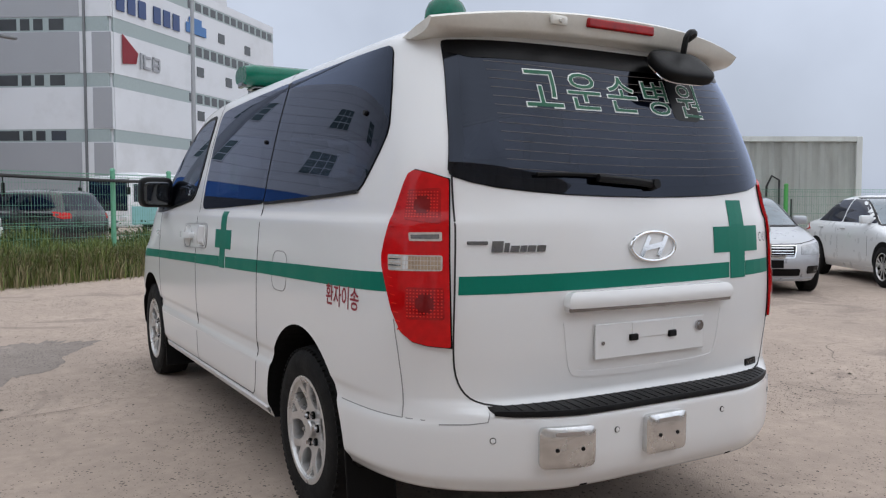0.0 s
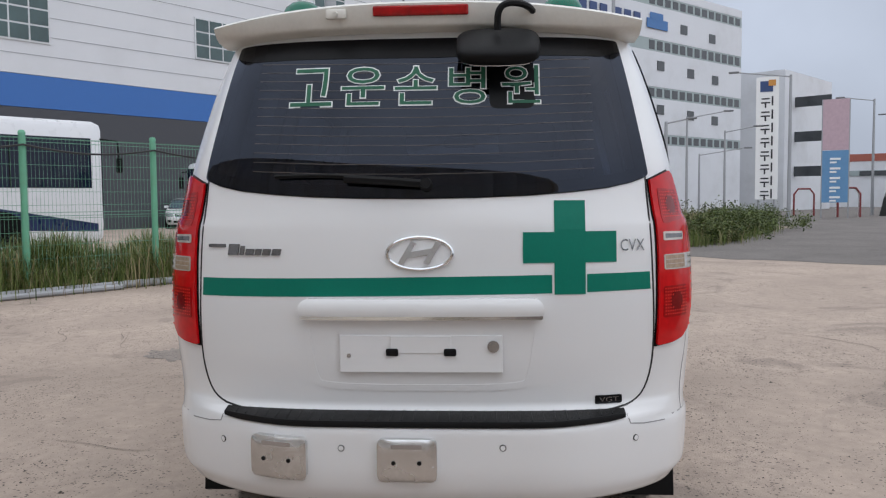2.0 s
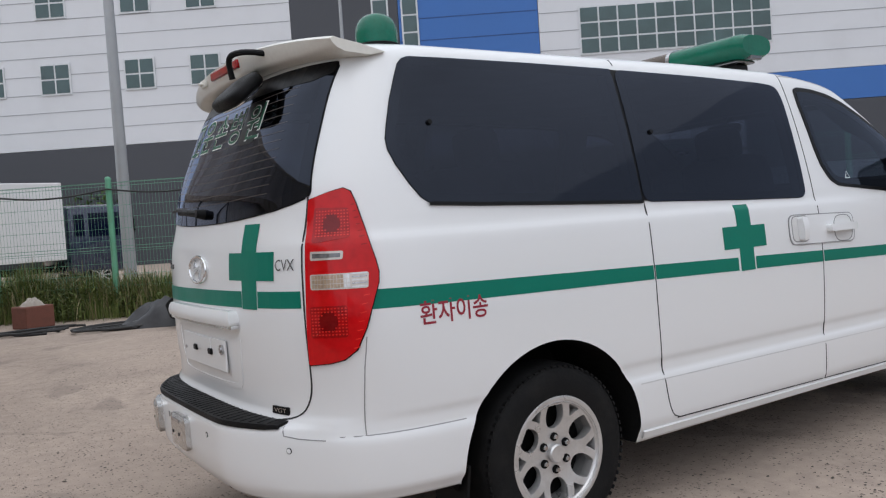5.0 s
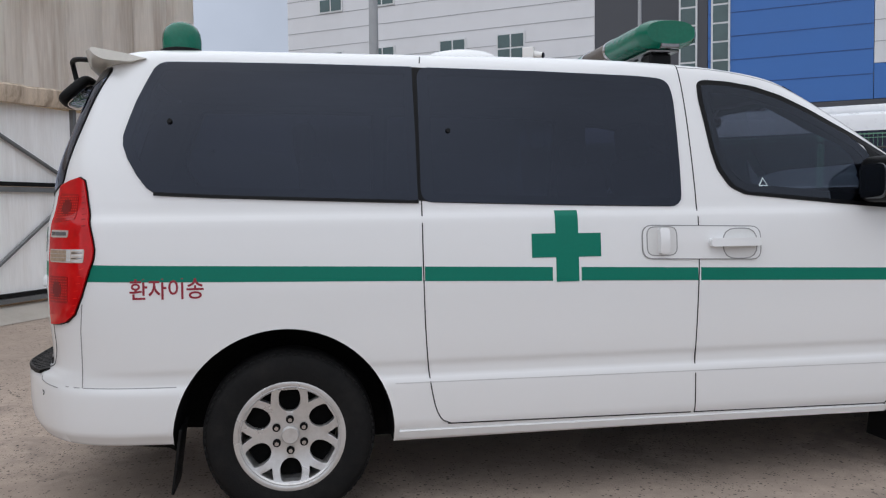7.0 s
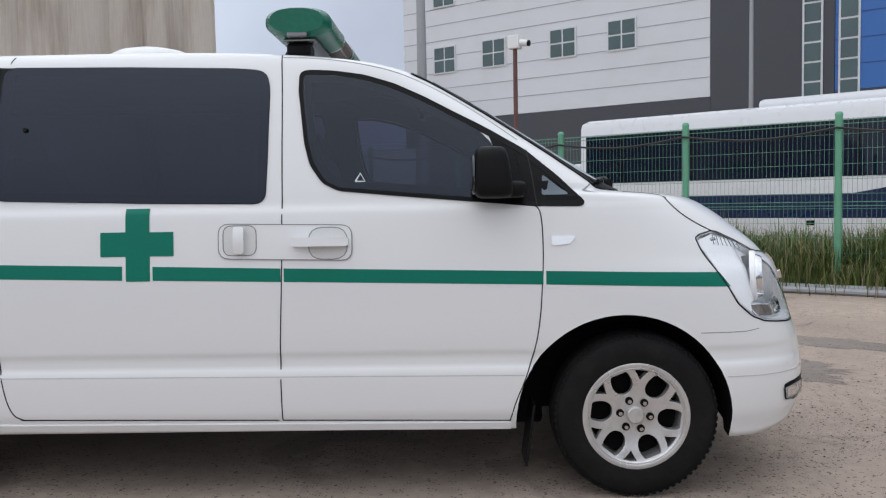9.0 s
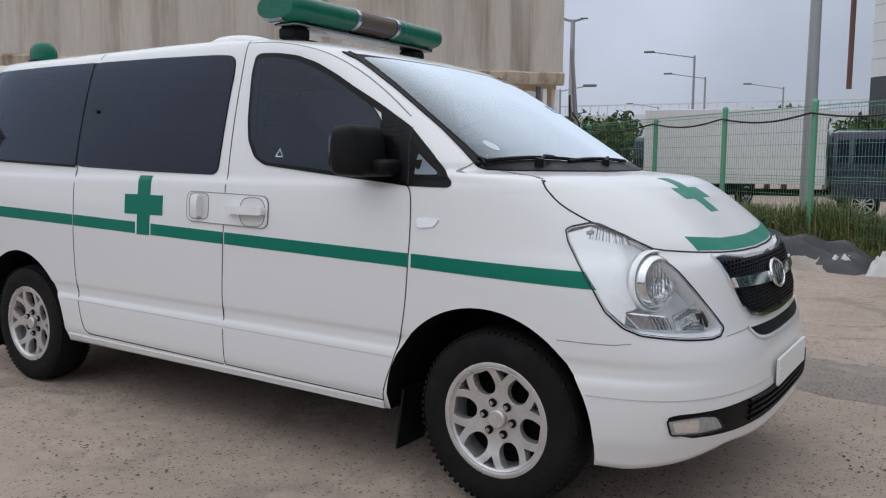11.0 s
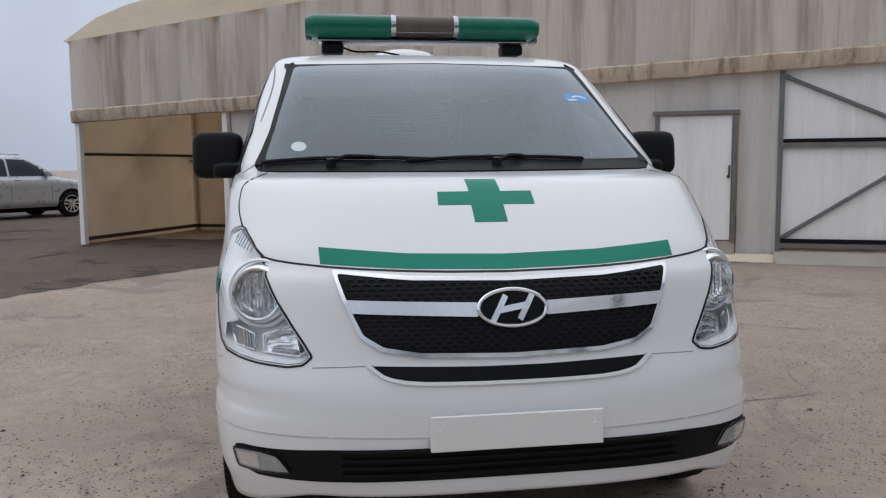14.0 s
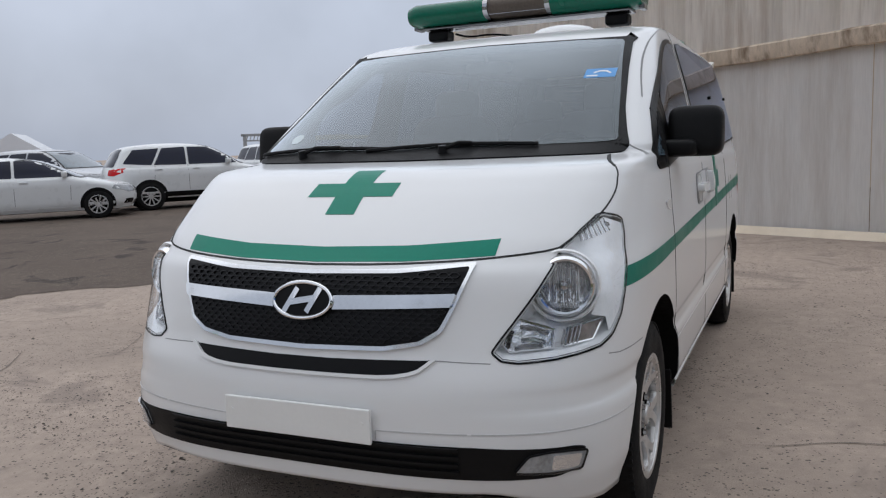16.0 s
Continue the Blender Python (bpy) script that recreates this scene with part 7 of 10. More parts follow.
G1 = [v + Vector((0.15, 0.2, 0)) for v in F1]
V = lambda *pts: [Vector((x, y, 0)) for x, y in pts]
grass("grass", G1[2:11], 0.5, 42000, 0.35, 1.0, M_GRASS, "long green grass growing through the fence", 3)
grass("dry_grass", G1[2:11], 0.6, 8000, 0.35, 1.15, M_DRY, "dry straw stalks among the green grass", 13)
grass("dry_grass", V((10.5, 2.9), (11.5, 1.3), (12.5, -0.3), (13.2, -1.3)), 0.55, 9000, 0.25, 0.8, M_DRY, "dry straw-coloured grass at the fence foot", 4)
grass("grass", V((10.6, 3.1), (11.6, 1.4), (12.6, -0.3), (13.3, -1.2)), 0.6, 14000, 0.3, 0.95, M_GRASS, "green grass heaped against the fence foot", 14)
grass("grass", V((12, 4.0), (13.5, 1.0), (14.6, -1.2), (16.0, -2.6)), 0.8, 20000, 0.4, 1.0, M_GRASS, "rank green grass behind the fence beside the road", 5)
weeds("weeds", V((12.2, 3.2), (13.6, 0.6), (14.8, -1.2), (16.6, -2.9), (18.6, -4.0)), 0.9, 330, 0.2, 0.45, 1.0, M_WEED, "dark leafy weeds growing behind the wire fence", 31)
weeds("weeds", V((18.2, -4.4), (21.0, -6.2), (24.5, -7.9), (31.0, -11.2)), 1.4, 460, 0.3, 0.6, 1.25, M_WEED, "dark bushy weeds in the road verge", 32, (0.05, 0.11))
grass("grass", V((18.0, -4.6), (21.2, -6.7), (25, -8.4), (30, -10.6)), 1.0, 16000, 0.3, 0.9, M_GRASS, "green grass along the road verge", 8)
grass("dry_grass", V((18.2, -4.4), (21.0, -6.0), (25, -7.8)), 1.3, 4000, 0.5, 1.2, M_DRY, "dry stalks standing among the weeds of the verge", 18)
grass("grass", V((-5.0, 15.8), (-2.6, 13.9), (0.2, 12.0), (4.5, 9.2)), 0.7, 24000, 0.3, 0.95, M_GRASS, "green grass behind the fence by the tent", 6)
weeds("weeds", V((-4.8, 15.2), (-2.4, 13.3), (0.0, 11.9), (3.0, 9.7)), 0.7, 240, 0.15, 0.35, 0.75, M_WEED, "leafy weeds along the fence foot by the tent", 33)
grass("grass", V((4.4, 9.3), (7.2, 7.3), (10.8, 4.8)), 0.8, 16000, 0.4, 1.15, M_GRASS, "tall green grass behind the fence", 9)
grass("grass", [tp(4.6, 0, 0.15), tp(5.6, 0, 0.14)], 0.10, 300, 0.08, 0.28, M_GRASS, "small weeds at the foot of the wall", 7)

# ---- parked vehicles ----
class Shell:
    """A car body as a stack of rounded plan outlines; its middle lies at x = 1.5."""

    def __init__(self, nose_c, tail_c, wide_c, mid_c, nf=10, mf=2.6, nr=12, mr=3.0):
        self.nose, self.tail, self.wide, self.mid = nose_c, tail_c, wide_c, mid_c
        self.nf, self.mf, self.nr, self.mr = nf, mf, nr, mr

    def y(self, x, z):
        xm = self.mid(z)
        if x >= xm:
            u, n, m = (x - xm) / (self.nose(z) - xm), self.nf, self.mf
        else:
            u, n, m = (xm - x) / (xm - self.tail(z)), self.nr, self.mr
        return self.wide(z) * max(1e-6, 1 - min(u, 1.0) ** n) ** (1 / m)

    def fx(self, y, z):
        v, xm = min(abs(y) / self.wide(z), 0.9999), self.mid(z)
        return xm + (self.nose(z) - xm) * (1 - v ** self.mf) ** (1 / self.nf)

    def rx(self, y, z):
        v, xm = min(abs(y) / self.wide(z), 0.9999), self.mid(z)
        return xm - (xm - self.tail(z)) * (1 - v ** self.mr) ** (1 / self.nr)

    def right(self, x, z):
        return Vector((x, -self.y(x, z), z))

    def left(self, x, z):
        return Vector((x, self.y(x, z), z))

    def front(self, y, z):
        return Vector((self.fx(y, z), y, z))

    def rear(self, y, z):
        return Vector((self.rx(y, z), y, z))

    def mesh(self, zs):
        bm = bmesh.new()
        rows = []
        for z in zs:
            w = self.wide(z)
            yc = 0.85 * w
            pts = [(self.rx(yc * i / 6, z), yc * i / 6) for i in range(7)]
            xr, xf = pts[-1][0], self.fx(yc, z)
            pts += [(x, self.y(x, z)) for x in (xr + (xf - xr) * (0.5 - 0.5 * math.cos(math.pi * i / 24)) for i in range(1, 24))]
            pts += [(self.fx(yc * (1 - i / 6), z), yc * (1 - i / 6)) for i in range(7)]
            pts = pts + [(x, -y) for x, y in pts[-2:0:-1]]
            rows.append([bm.verts.new((x, y, z)) for x, y in pts])
        for p, q in zip(rows, rows[1:]):
            for i in range(len(p)):
                j = (i + 1) % len(p)
                bm.faces.new((p[i], p[j], q[j], q[i]))
        bm.faces.new(rows[0][::-1])
        bm.faces.new(rows[-1])
        bmesh.ops.recalc_face_normals(bm, faces=bm.faces[:])
        return bm


SEDAN = Shell(curve((0.18, 3.60), (0.45, 3.72), (0.62, 3.70), (0.74, 3.58), (0.86, 3.05), (0.92, 2.72), (0.97, 2.58), (1.18, 2.12), (1.33, 1.75), (1.41, 1.30), (1.44, 0.95)),
              curve((0.18, -0.66), (0.45, -0.76), (0.80, -0.74), (0.95, -0.62), (1.0, -0.30), (1.05, -0.12), (1.22, 0.22), (1.36, 0.55), (1.42, 0.75), (1.44, 0.85)),
              curve((0.18, 0.80), (0.38, 0.88), (0.75, 0.89), (0.92, 0.86), (0.97, 0.81), (1.20, 0.71), (1.34, 0.62), (1.40, 0.52), (1.43, 0.36), (1.44, 0.15)),
              curve((0.18, 1.5), (1.0, 1.45), (1.36, 1.1), (1.44, 0.9)))
SUV = Shell(curve((0.28, 3.70), (0.55, 3.80), (0.80, 3.76), (0.95, 3.60), (1.04, 2.98), (1.08, 2.78), (1.14, 2.66), (1.38, 2.22), (1.56, 1.85), (1.65, 1.40), (1.69, 0.95)),
            curve((0.28, -0.74), (0.55, -0.84), (0.95, -0.82), (1.08, -0.78), (1.35, -0.60), (1.55, -0.45), (1.62, -0.25), (1.67, 0.2), (1.69, 0.6)),
            curve((0.28, 0.84), (0.45, 0.92), (0.85, 0.93), (1.04, 0.90), (1.10, 0.85), (1.38, 0.76), (1.55, 0.69), (1.62, 0.61), (1.67, 0.44), (1.69, 0.2)),
            curve((0.28, 1.5), (1.1, 1.45), (1.55, 1.2), (1.69, 0.78)))


def small_wheel(parent, x, y, r, s):
    m = Matrix.Translation((x, y, r)) @ Matrix.Rotation(radians(90 * s), 4, "X")
    b = bmesh.new()
    add_lathe(b, [(r * 0.66, 0.10), (r * 0.72, 0.112), (r * 0.92, 0.105), (r, 0.08), (r, -0.08), (r * 0.9, -0.1), (r * 0.66, -0.1)], 32, m)
    w = part("wheel", b, M_TYRE, parent, "black tyre on a spoked alloy rim", True)
    b = bmesh.new()
    add_lathe(b, [(r * 0.68, 0.10), (r * 0.64, 0.104), (r * 0.60, 0.085)], 32, m)
    for k in range(10):
        a = 2 * math.pi * k / 10
        v = [m @ Vector((q * math.cos(a) - t * math.sin(a), q * math.sin(a) + t * math.cos(a), h)) for q, t, h in ((r * 0.12, -0.014, 0.092), (r * 0.63, -0.020, 0.096), (r * 0.63, 0.020, 0.096), (r * 0.12, 0.014, 0.092))]
        b.faces.new([b.verts.new(p) for p in v])
    add_lathe(b, [(r * 0.17, 0.085), (r * 0.17, 0.100), (0, 0.102)], 16, m)
    part("rim", b, M_ALLOY, w)
    b = bmesh.new()
    add_lathe(b, [(r * 0.66, 0.05), (0.0, 0.05)], 24, m)
    part("brake", b, M_LINER, w)


def car(name, label, shell, paint, m, rail=False, dark_sill=False, plate=True):
    suv = shell is SUV
    t = thing(name, label, "car", m=m @ Matrix.Translation((-1.5, 0, 0)))
    zs = list(np.arange(0.30 if suv else 0.20, 0.72, 0.05)) + list(np.arange(0.74, 1.16, 0.02)) + list(np.arange(1.2, 1.60 if suv else 1.36, 0.04)) + ([1.61, 1.64, 1.66, 1.675, 1.685] if suv else [1.37, 1.39, 1.41, 1.425, 1.435])
    body_o = part("body", shell.mesh(zs), paint, t, smooth=True)
    r = 0.36 if suv else 0.32
    xa, xb = (0.18, 2.86) if suv else (0.22, 2.84)
    belt, roof = (1.13, 1.56) if suv else (0.975, 1.345)
    for S, s in ((shell.right, -1), (shell.left, 1)):
        for x in (xa, xb):
            # body is closed here: a near-black patch paints the shaded wheel opening
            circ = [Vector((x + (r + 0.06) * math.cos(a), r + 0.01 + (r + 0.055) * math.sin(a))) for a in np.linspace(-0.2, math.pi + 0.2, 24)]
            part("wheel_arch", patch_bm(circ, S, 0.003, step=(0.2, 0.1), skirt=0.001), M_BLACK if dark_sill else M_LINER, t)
            small_wheel(t, x, s * (shell.wide(0.5) - 0.095), r, -s if s > 0 else 1)
        f0, f1 = (2.42, 1.95) if suv else (2.36, 1.80)
        r0, r1 = (-0.50, -0.28) if suv else (0.12, 0.52)
        part("side_window", patch_bm(rounded([(f0, belt), (f1, roof), (1.18, roof + 0.02), (1.18, belt)], 0.03), S, 0.004, step=(0.12, 0.06)), M_TINT, t, "dark side window", True)
        part("side_window", patch_bm(rounded([(1.12, belt), (1.12, roof + 0.02), (0.55 if suv else r1 + 0.08, roof), (0.32 if suv else r0, belt + 0.01)], 0.03), S, 0.004, step=(0.12, 0.06)), M_TINT, t, "dark side window", True)
        if suv:
            part("side_window", patch_bm(rounded([(0.26, belt + 0.01), (0.48, roof), (r1 + 0.12, roof - 0.03), (r0 + 0.08, belt + 0.06)], 0.03), S, 0.004, step=(0.12, 0.06)), M_TINT, t, "dark side window", True)
        for gap in ([(1.15, belt), (1.15, 0.36)], [(2.30, belt - 0.05), (2.28, 0.45)], [(0.34, belt), (0.30, 0.75)]):
            part("door_gap", ribbon_bm([gap], S, 0.008, 0.0015, step=0.12), M_GAP, t)
        b = bmesh.new()
        add_box(b, S(2.18, belt + 0.06) + Vector((0, s * 0.10, 0)), (0.12, 0.20, 0.13), bevel=0.03)
        part("door_mirror", b, paint, t, smooth=True)
        for x in (1.35, 0.42):
            b = bmesh.new()
            add_box(b, S(x, belt - 0.10) + Vector((0, s * 0.012, 0)), (0.17, 0.03, 0.028), bevel=0.008)
            part("door_handle", b, paint, t)
        part("sill", patch_bm(rect(0.58, 0.34 if suv else 0.24, 2.46, 0.46 if suv else 0.29), S, 0.006, step=(0.3, 0.1)), M_BLACK if dark_sill else paint, t)
        if rail:
            b = bmesh.new()
            tube(b, [Vector((x, s * (0.60), 1.70 + 0.03 * math.sin((x + 0.3) / 2.0 * math.pi))) for x in np.linspace(-0.2, 1.6, 9)], 0.018, 6)
            part("roof_rail", b, M_SATIN, t, smooth=True)
    wz0, wz1 = (1.12, 1.60) if suv else (0.95, 1.37)
    part("windscreen", patch_bm(rounded([(-0.74, wz0), (0.74, wz0), (0.56, wz1), (-0.56, wz1)], 0.05), shell.front, 0.004, step=(0.12, 0.05)), M_SHIELD, t, "grey windscreen", True)
    z0, z1 = (1.12, 1.56) if suv else (1.03, 1.36)
    part("rear_window", patch_bm(rounded([(-0.68, z0), (0.68, z0), (0.52, z1), (-0.52, z1)], 0.05), shell.rear, 0.004, step=(0.12, 0.05)), M_TINT, t, smooth=True)
    hz = 0.80 if suv else 0.64
    for s in (-1, 1):
        lamp = part("headlamp", patch_bm(rounded([(s * 0.50, hz - 0.06), (s * 0.52, hz + 0.06), (s * 0.84, hz + 0.11), (s * 0.87, hz + 0.02), (s * 0.74, hz - 0.07)], 0.02), shell.front, 0.006, step=(0.08, 0.05), skirt=0.008), M_FOG, t, "clear headlamp", True)
        tz = 1.0 if suv else 0.84
        part("tail_lamp", patch_bm(rounded([(s * 0.60, tz - 0.08), (s * 0.60, tz + 0.05), (s * 0.84, tz + 0.09), (s * 0.885, tz - 0.02), (s * 0.80, tz - 0.10)], 0.02), shell.rear, 0.006, step=(0.08, 0.05), skirt=0.008), M_RED, t, "red tail lamp", True)
        part("fog_lamp", patch_bm(rounded(rect(min(s * 0.60, s * 0.78), hz - 0.33, max(s * 0.60, s * 0.78), hz - 0.22), 0.02), shell.front, 0.004, step=(0.1, 0.06)), M_GLOSSBLK, t)
    gr = part("grille", patch_bm(rounded([(-0.40, hz - 0.10), (0.40, hz - 0.10), (0.44, hz + 0.05), (-0.44, hz + 0.05)], 0.03), shell.front, 0.006, skirt=0.008), M_GLOSSBLK, t, "black grille with chrome bars", True)
    part("grille_bars", ribbon_bm([[(-0.40, hz - 0.08 + 0.035 * k), (0.40, hz - 0.08 + 0.035 * k)] for k in range(4)], shell.front, 0.010, 0.012, step=0.1), M_CHROME, gr)
    part("grille_surround", ribbon_bm([[(-0.41, hz - 0.105), (0.41, hz - 0.105), (0.45, hz + 0.055), (-0.45, hz + 0.055), (-0.41, hz - 0.105)]], shell.front, 0.016, 0.011, step=0.06), M_CHROME, gr)
    part("bonnet_gap", ribbon_bm([[(-0.80, hz + 0.14), (-0.5, hz + 0.085), (0, hz + 0.075), (0.5, hz + 0.085), (0.80, hz + 0.14)]], shell.front, 0.006, 0.002, step=0.06), M_GAP, t)
    part("bumper_lip", ribbon_bm([[(-0.80, hz - 0.40), (0, hz - 0.405), (0.80, hz - 0.40)]], shell.front, 0.020, 0.010, step=0.06), paint, t)
    part("screen_seal", ribbon_bm([[(-0.76, wz0), (-0.57, wz1 + 0.01), (0.57, wz1 + 0.01), (0.76, wz0), (-0.76, wz0)]], shell.front, 0.022, 0.006, step=0.06), M_GLOSSBLK, t)
    part("intake", patch_bm(rounded(rect(-0.50, hz - 0.36, 0.50, hz - 0.26), 0.02), shell.front, 0.004), M_GLOSSBLK, t)
    if plate:
        b = bmesh.new()
        add_box(b, (shell.fx(0.1, hz - 0.19) + 0.012, 0, hz - 0.19), (0.014, 0.52, 0.11), bevel=0.003)
        part("front_plate", b, M_GLOSSBLK, t)
    b = bmesh.new()
    add_box(b, (1.5, 0, 0.24), (3.6, 1.3, 0.12), bevel=0.03)
    part("underbody", b, M_LINER, t)
    return t


M_CSILVER = mat("silver_car_paint", (0.42, 0.43, 0.45), 0.3, metal=0.35, vary=0.03, coat=0.6)
M_CWHITE = mat("plain_white_car_paint", (0.72, 0.73, 0.73), 0.3, vary=0.02, coat=0.5)
M_CBLACK = mat("black_car_paint", (0.016, 0.017, 0.020), 0.25, vary=0.1, coat=0.7)
M_CGREY = mat("dark_grey_car_paint", (0.06, 0.065, 0.07), 0.28, metal=0.3, vary=0.1, coat=0.6)
M_CNAVY = mat("dark_blue_car_paint", (0.018, 0.026, 0.06), 0.28, vary=0.1, coat=0.6)

car("sedan", "silver sedan parked beside the container with a black plate", SEDAN, M_CSILVER, pose(6.07, -8.8, 0, 0, 0, 141))
car("sedan", "white sedan parked beside the silver one", SEDAN, M_CWHITE, pose(4.8, -11.4, 0, 0, 0, 146))
car("suv", "black sport utility car parked behind the gate fence", SUV, M_CBLACK, pose(16.5, -13.8, 0, 0, 0, 147), plate=False)
car("suv", "silver sport utility car with roof rails", SUV, M_CSILVER, pose(-17.0, -8.95, 0, 0, 0, 140), rail=True, plate=False)
car("suv", "white sport utility car with dark sills in the car park", SUV, M_CWHITE, pose(-11.3, -13.6, 0, 0, 0, 143), dark_sill=True, plate=False)
car("sedan", "white sedan in the car park", SEDAN, M_CWHITE, pose(-7.3, -14.9, 0, 0, 0, 138), plate=False)
car("suv", "white sport utility car facing the yard", SUV, M_CWHITE, pose(-17.6, -15.2, 0, 0, 0, 62), plate=False)
car("sedan", "black sedan facing the yard with a chrome grille", SEDAN, M_CBLACK, pose(-12.6, -9.5, 0, 0, 0, 22), plate=False)
car("sedan", "black sedan standing at the tent", SEDAN, M_CBLACK, pose(-21.5, -14.5, 0, 0, 0, 75), plate=False)
car("suv", "dark red-tailed estate car in the car park", SUV, M_CBLACK, pose(-18.6, -12.2, 0, 0, 0, 140), plate=False)
car("suv", "dark blue car with its door open to the yard", SUV, M_CNAVY, pose(-24, -18.5, 0, 0, 0, 120), plate=False)
car("suv", "silver car in the back row of the car park", SUV, M_CSILVER, pose(-11.2, -18.6, 0, 0, 0, 95), plate=False)
car("suv", "white van-like car in the back row", SUV, M_CWHITE, pose(-15.2, -18.4, 0, 0, 0, 80), plate=False)
car("suv", "dark sport utility car behind the fence", SUV, M_CBLACK, pose(21.5, 0.9, 0, 0, 0, 40), plate=False)
car("suv", "dark green sport utility car behind the fence", SUV, M_CGREY, pose(25.5, 4.2, 0, 0, 0, 215), plate=False)
car("sedan", "dark sedan parked at the guard house", SEDAN, M_CBLACK, pose(39.9, -24.7, 0, 0, 0, -28), plate=False)
car("sedan", "black sedan seen through the gate fence", SEDAN, M_CBLACK, pose(18.0, -15.8, 0, 0, 0, 120), plate=False)
car("sedan", "white sedan beyond the fence", SEDAN, M_CWHITE, pose(36.0, 15.0, 0, 0, 0, 200), plate=False)


M_BUSWHITE = mat("white_coach_paint", (0.74, 0.75, 0.77), 0.3, vary=0.02, coat=0.4)
M_BUSBLUE = mat("navy_coach_film", (0.022, 0.035, 0.13), 0.3, vary=0.05, coat=0.3)
M_YELLOW = mat("yellow_coach_paint", (0.62, 0.42, 0.02), 0.35, vary=0.05, coat=0.3)
M_TEALBUS = mat("pale_teal_bus_paint", (0.20, 0.42, 0.42), 0.4, vary=0.08)


def rounded_block(L, W, z0, z1, r):
    b = bmesh.new()
    add_box(b, (0, 0, (z0 + z1) / 2), (L, W, z1 - z0), bevel=r)
    return b


def coach(name, label, paint, band, m, L=11.8, H=3.15, swoosh=True, lower=None):
    t = thing(name, label, "bus", m=m)
    W = 2.45
    body_o = part("body", rounded_block(L, W, 0.35, H, 0.20), paint, t, smooth=True)
    for s in (-1, 1):
        y = s * (W / 2 + 0.006)
        b = bmesh.new()
        add_box(b, (-0.05, y, (1.62 + H - 0.40) / 2), (L - 0.55, 0.02, H - 0.40 - 1.62), bevel=0.008)
        w = part("window_band", b, M_TINT, t, "dark tinted window band")
        for k in range(6):
            b = bmesh.new()
            add_box(b, (-L / 2 + 1.2 + k * (L - 1.6) / 6, y + s * 0.012, (1.62 + H - 0.40) / 2), (0.03, 0.012, H - 0.46 - 1.62))
            part("window_bar", b, M_GLOSSBLK, w)
        if swoosh:
            b = bmesh.new()
            pts = [(-L / 2 + 0.1, 0.78), (L / 2 - 4.2, 0.78), (L / 2 - 0.2, 0.62), (L / 2 - 0.2, 0.80), (L / 2 - 4.0, 1.46), (L / 2 - 4.6, 1.46), (L / 2 - 5.6, 1.28), (-L / 2 + 0.1, 1.28)]
            f = b.faces.new([b.verts.new((x, y - s * 0.002, z)) for x, z in pts])
            bmesh.ops.solidify(b, geom=b.faces[:], thickness=-s * 0.004)
            part("stripe", b, band, t, "navy side stripe")
        elif lower is not None:
            b = bmesh.new()
            add_box(b, (0, y, 0.95), (L - 0.3, 0.012, 0.9), bevel=0.004)
            part("stripe", b, lower, t)
        for x in (-L * 0.27, L * 0.30):
            # flat near-black patch paints the dark of the wheel opening
            arch = bmesh.new()
            ring_v = [arch.verts.new((x + 0.62 * math.cos(a), y + s * 0.004, 0.5 + 0.62 * math.sin(a))) for a in np.linspace(-0.25, math.pi + 0.25, 20)]
            arch.faces.new(ring_v)
            part("wheel_arch", arch, M_LINER, t)
            small_wheel(t, x, s * (W / 2 - 0.11), 0.49, -s if s > 0 else 1)
        for k in range(5):
            b = bmesh.new()
            add_box(b, (-L / 2 + 1.6 + k * 1.9, y + s * 0.004, 0.68), (0.16, 0.012, 0.10))
            part("side_lamp", b, M_GLOSSBLK, t)
    b = bmesh.new()
    add_box(b, (L / 2 - 0.02, 0, 1.95), (0.10, W - 0.28, 1.55), bevel=0.04)
    part("windscreen", b, M_TINT, t, smooth=True)
    b = bmesh.new()
    add_box(b, (-L / 2 + 0.02, 0, 2.2), (0.10, W - 0.5, 0.85), bevel=0.04)
    part("rear_window", b, M_TINT, t)
    b = bmesh.new()
    add_box(b, (0.6, 0, H + 0.07), (4.6, 1.7, 0.24), bevel=0.10)
    part("roof_unit", b, paint, t, "white roof air conditioner", True)
    for s in (-1, 1):
        b = bmesh.new()
        add_box(b, (L / 2 - 0.04, s * 0.85, 0.8), (0.14, 0.42, 0.24), bevel=0.05)
        part("headlamp", b, M_RIBLENS, t, smooth=True)
        b = bmesh.new()
        tube(b, [Vector((L / 2 - 0.1, s * 1.15, 2.75)), Vector((L / 2 + 0.25, s * 1.35, 2.7)), Vector((L / 2 + 0.27, s * 1.38, 2.3))], 0.025, 6)
        add_box(b, (L / 2 + 0.27, s * 1.38, 2.15), (0.10, 0.20, 0.36), bevel=0.04)
        part("mirror", b, M_BLACK, t)
    return t


coach("coach", "white coach with navy stripe parked behind the fence", M_BUSWHITE, M_BUSBLUE, pose(10.9, 13.3, 0, 0, 0, -37.5))
coach("coach", "yellow coach at the far side of the car park", M_YELLOW, M_BUSBLUE, pose(-78.5, -51.5, 0, 0, 0, 118), L=12.0, H=3.1, swoosh=False)
coach("bus", "pale teal and white bus beyond the fence", M_BUSWHITE, M_BUSBLUE, pose(35.6, -5.3, 0, 0, 0, 134.7) @ Matrix.Scale(0.85, 4), L=8.2, H=2.9, swoosh=False, lower=M_TEALBUS)


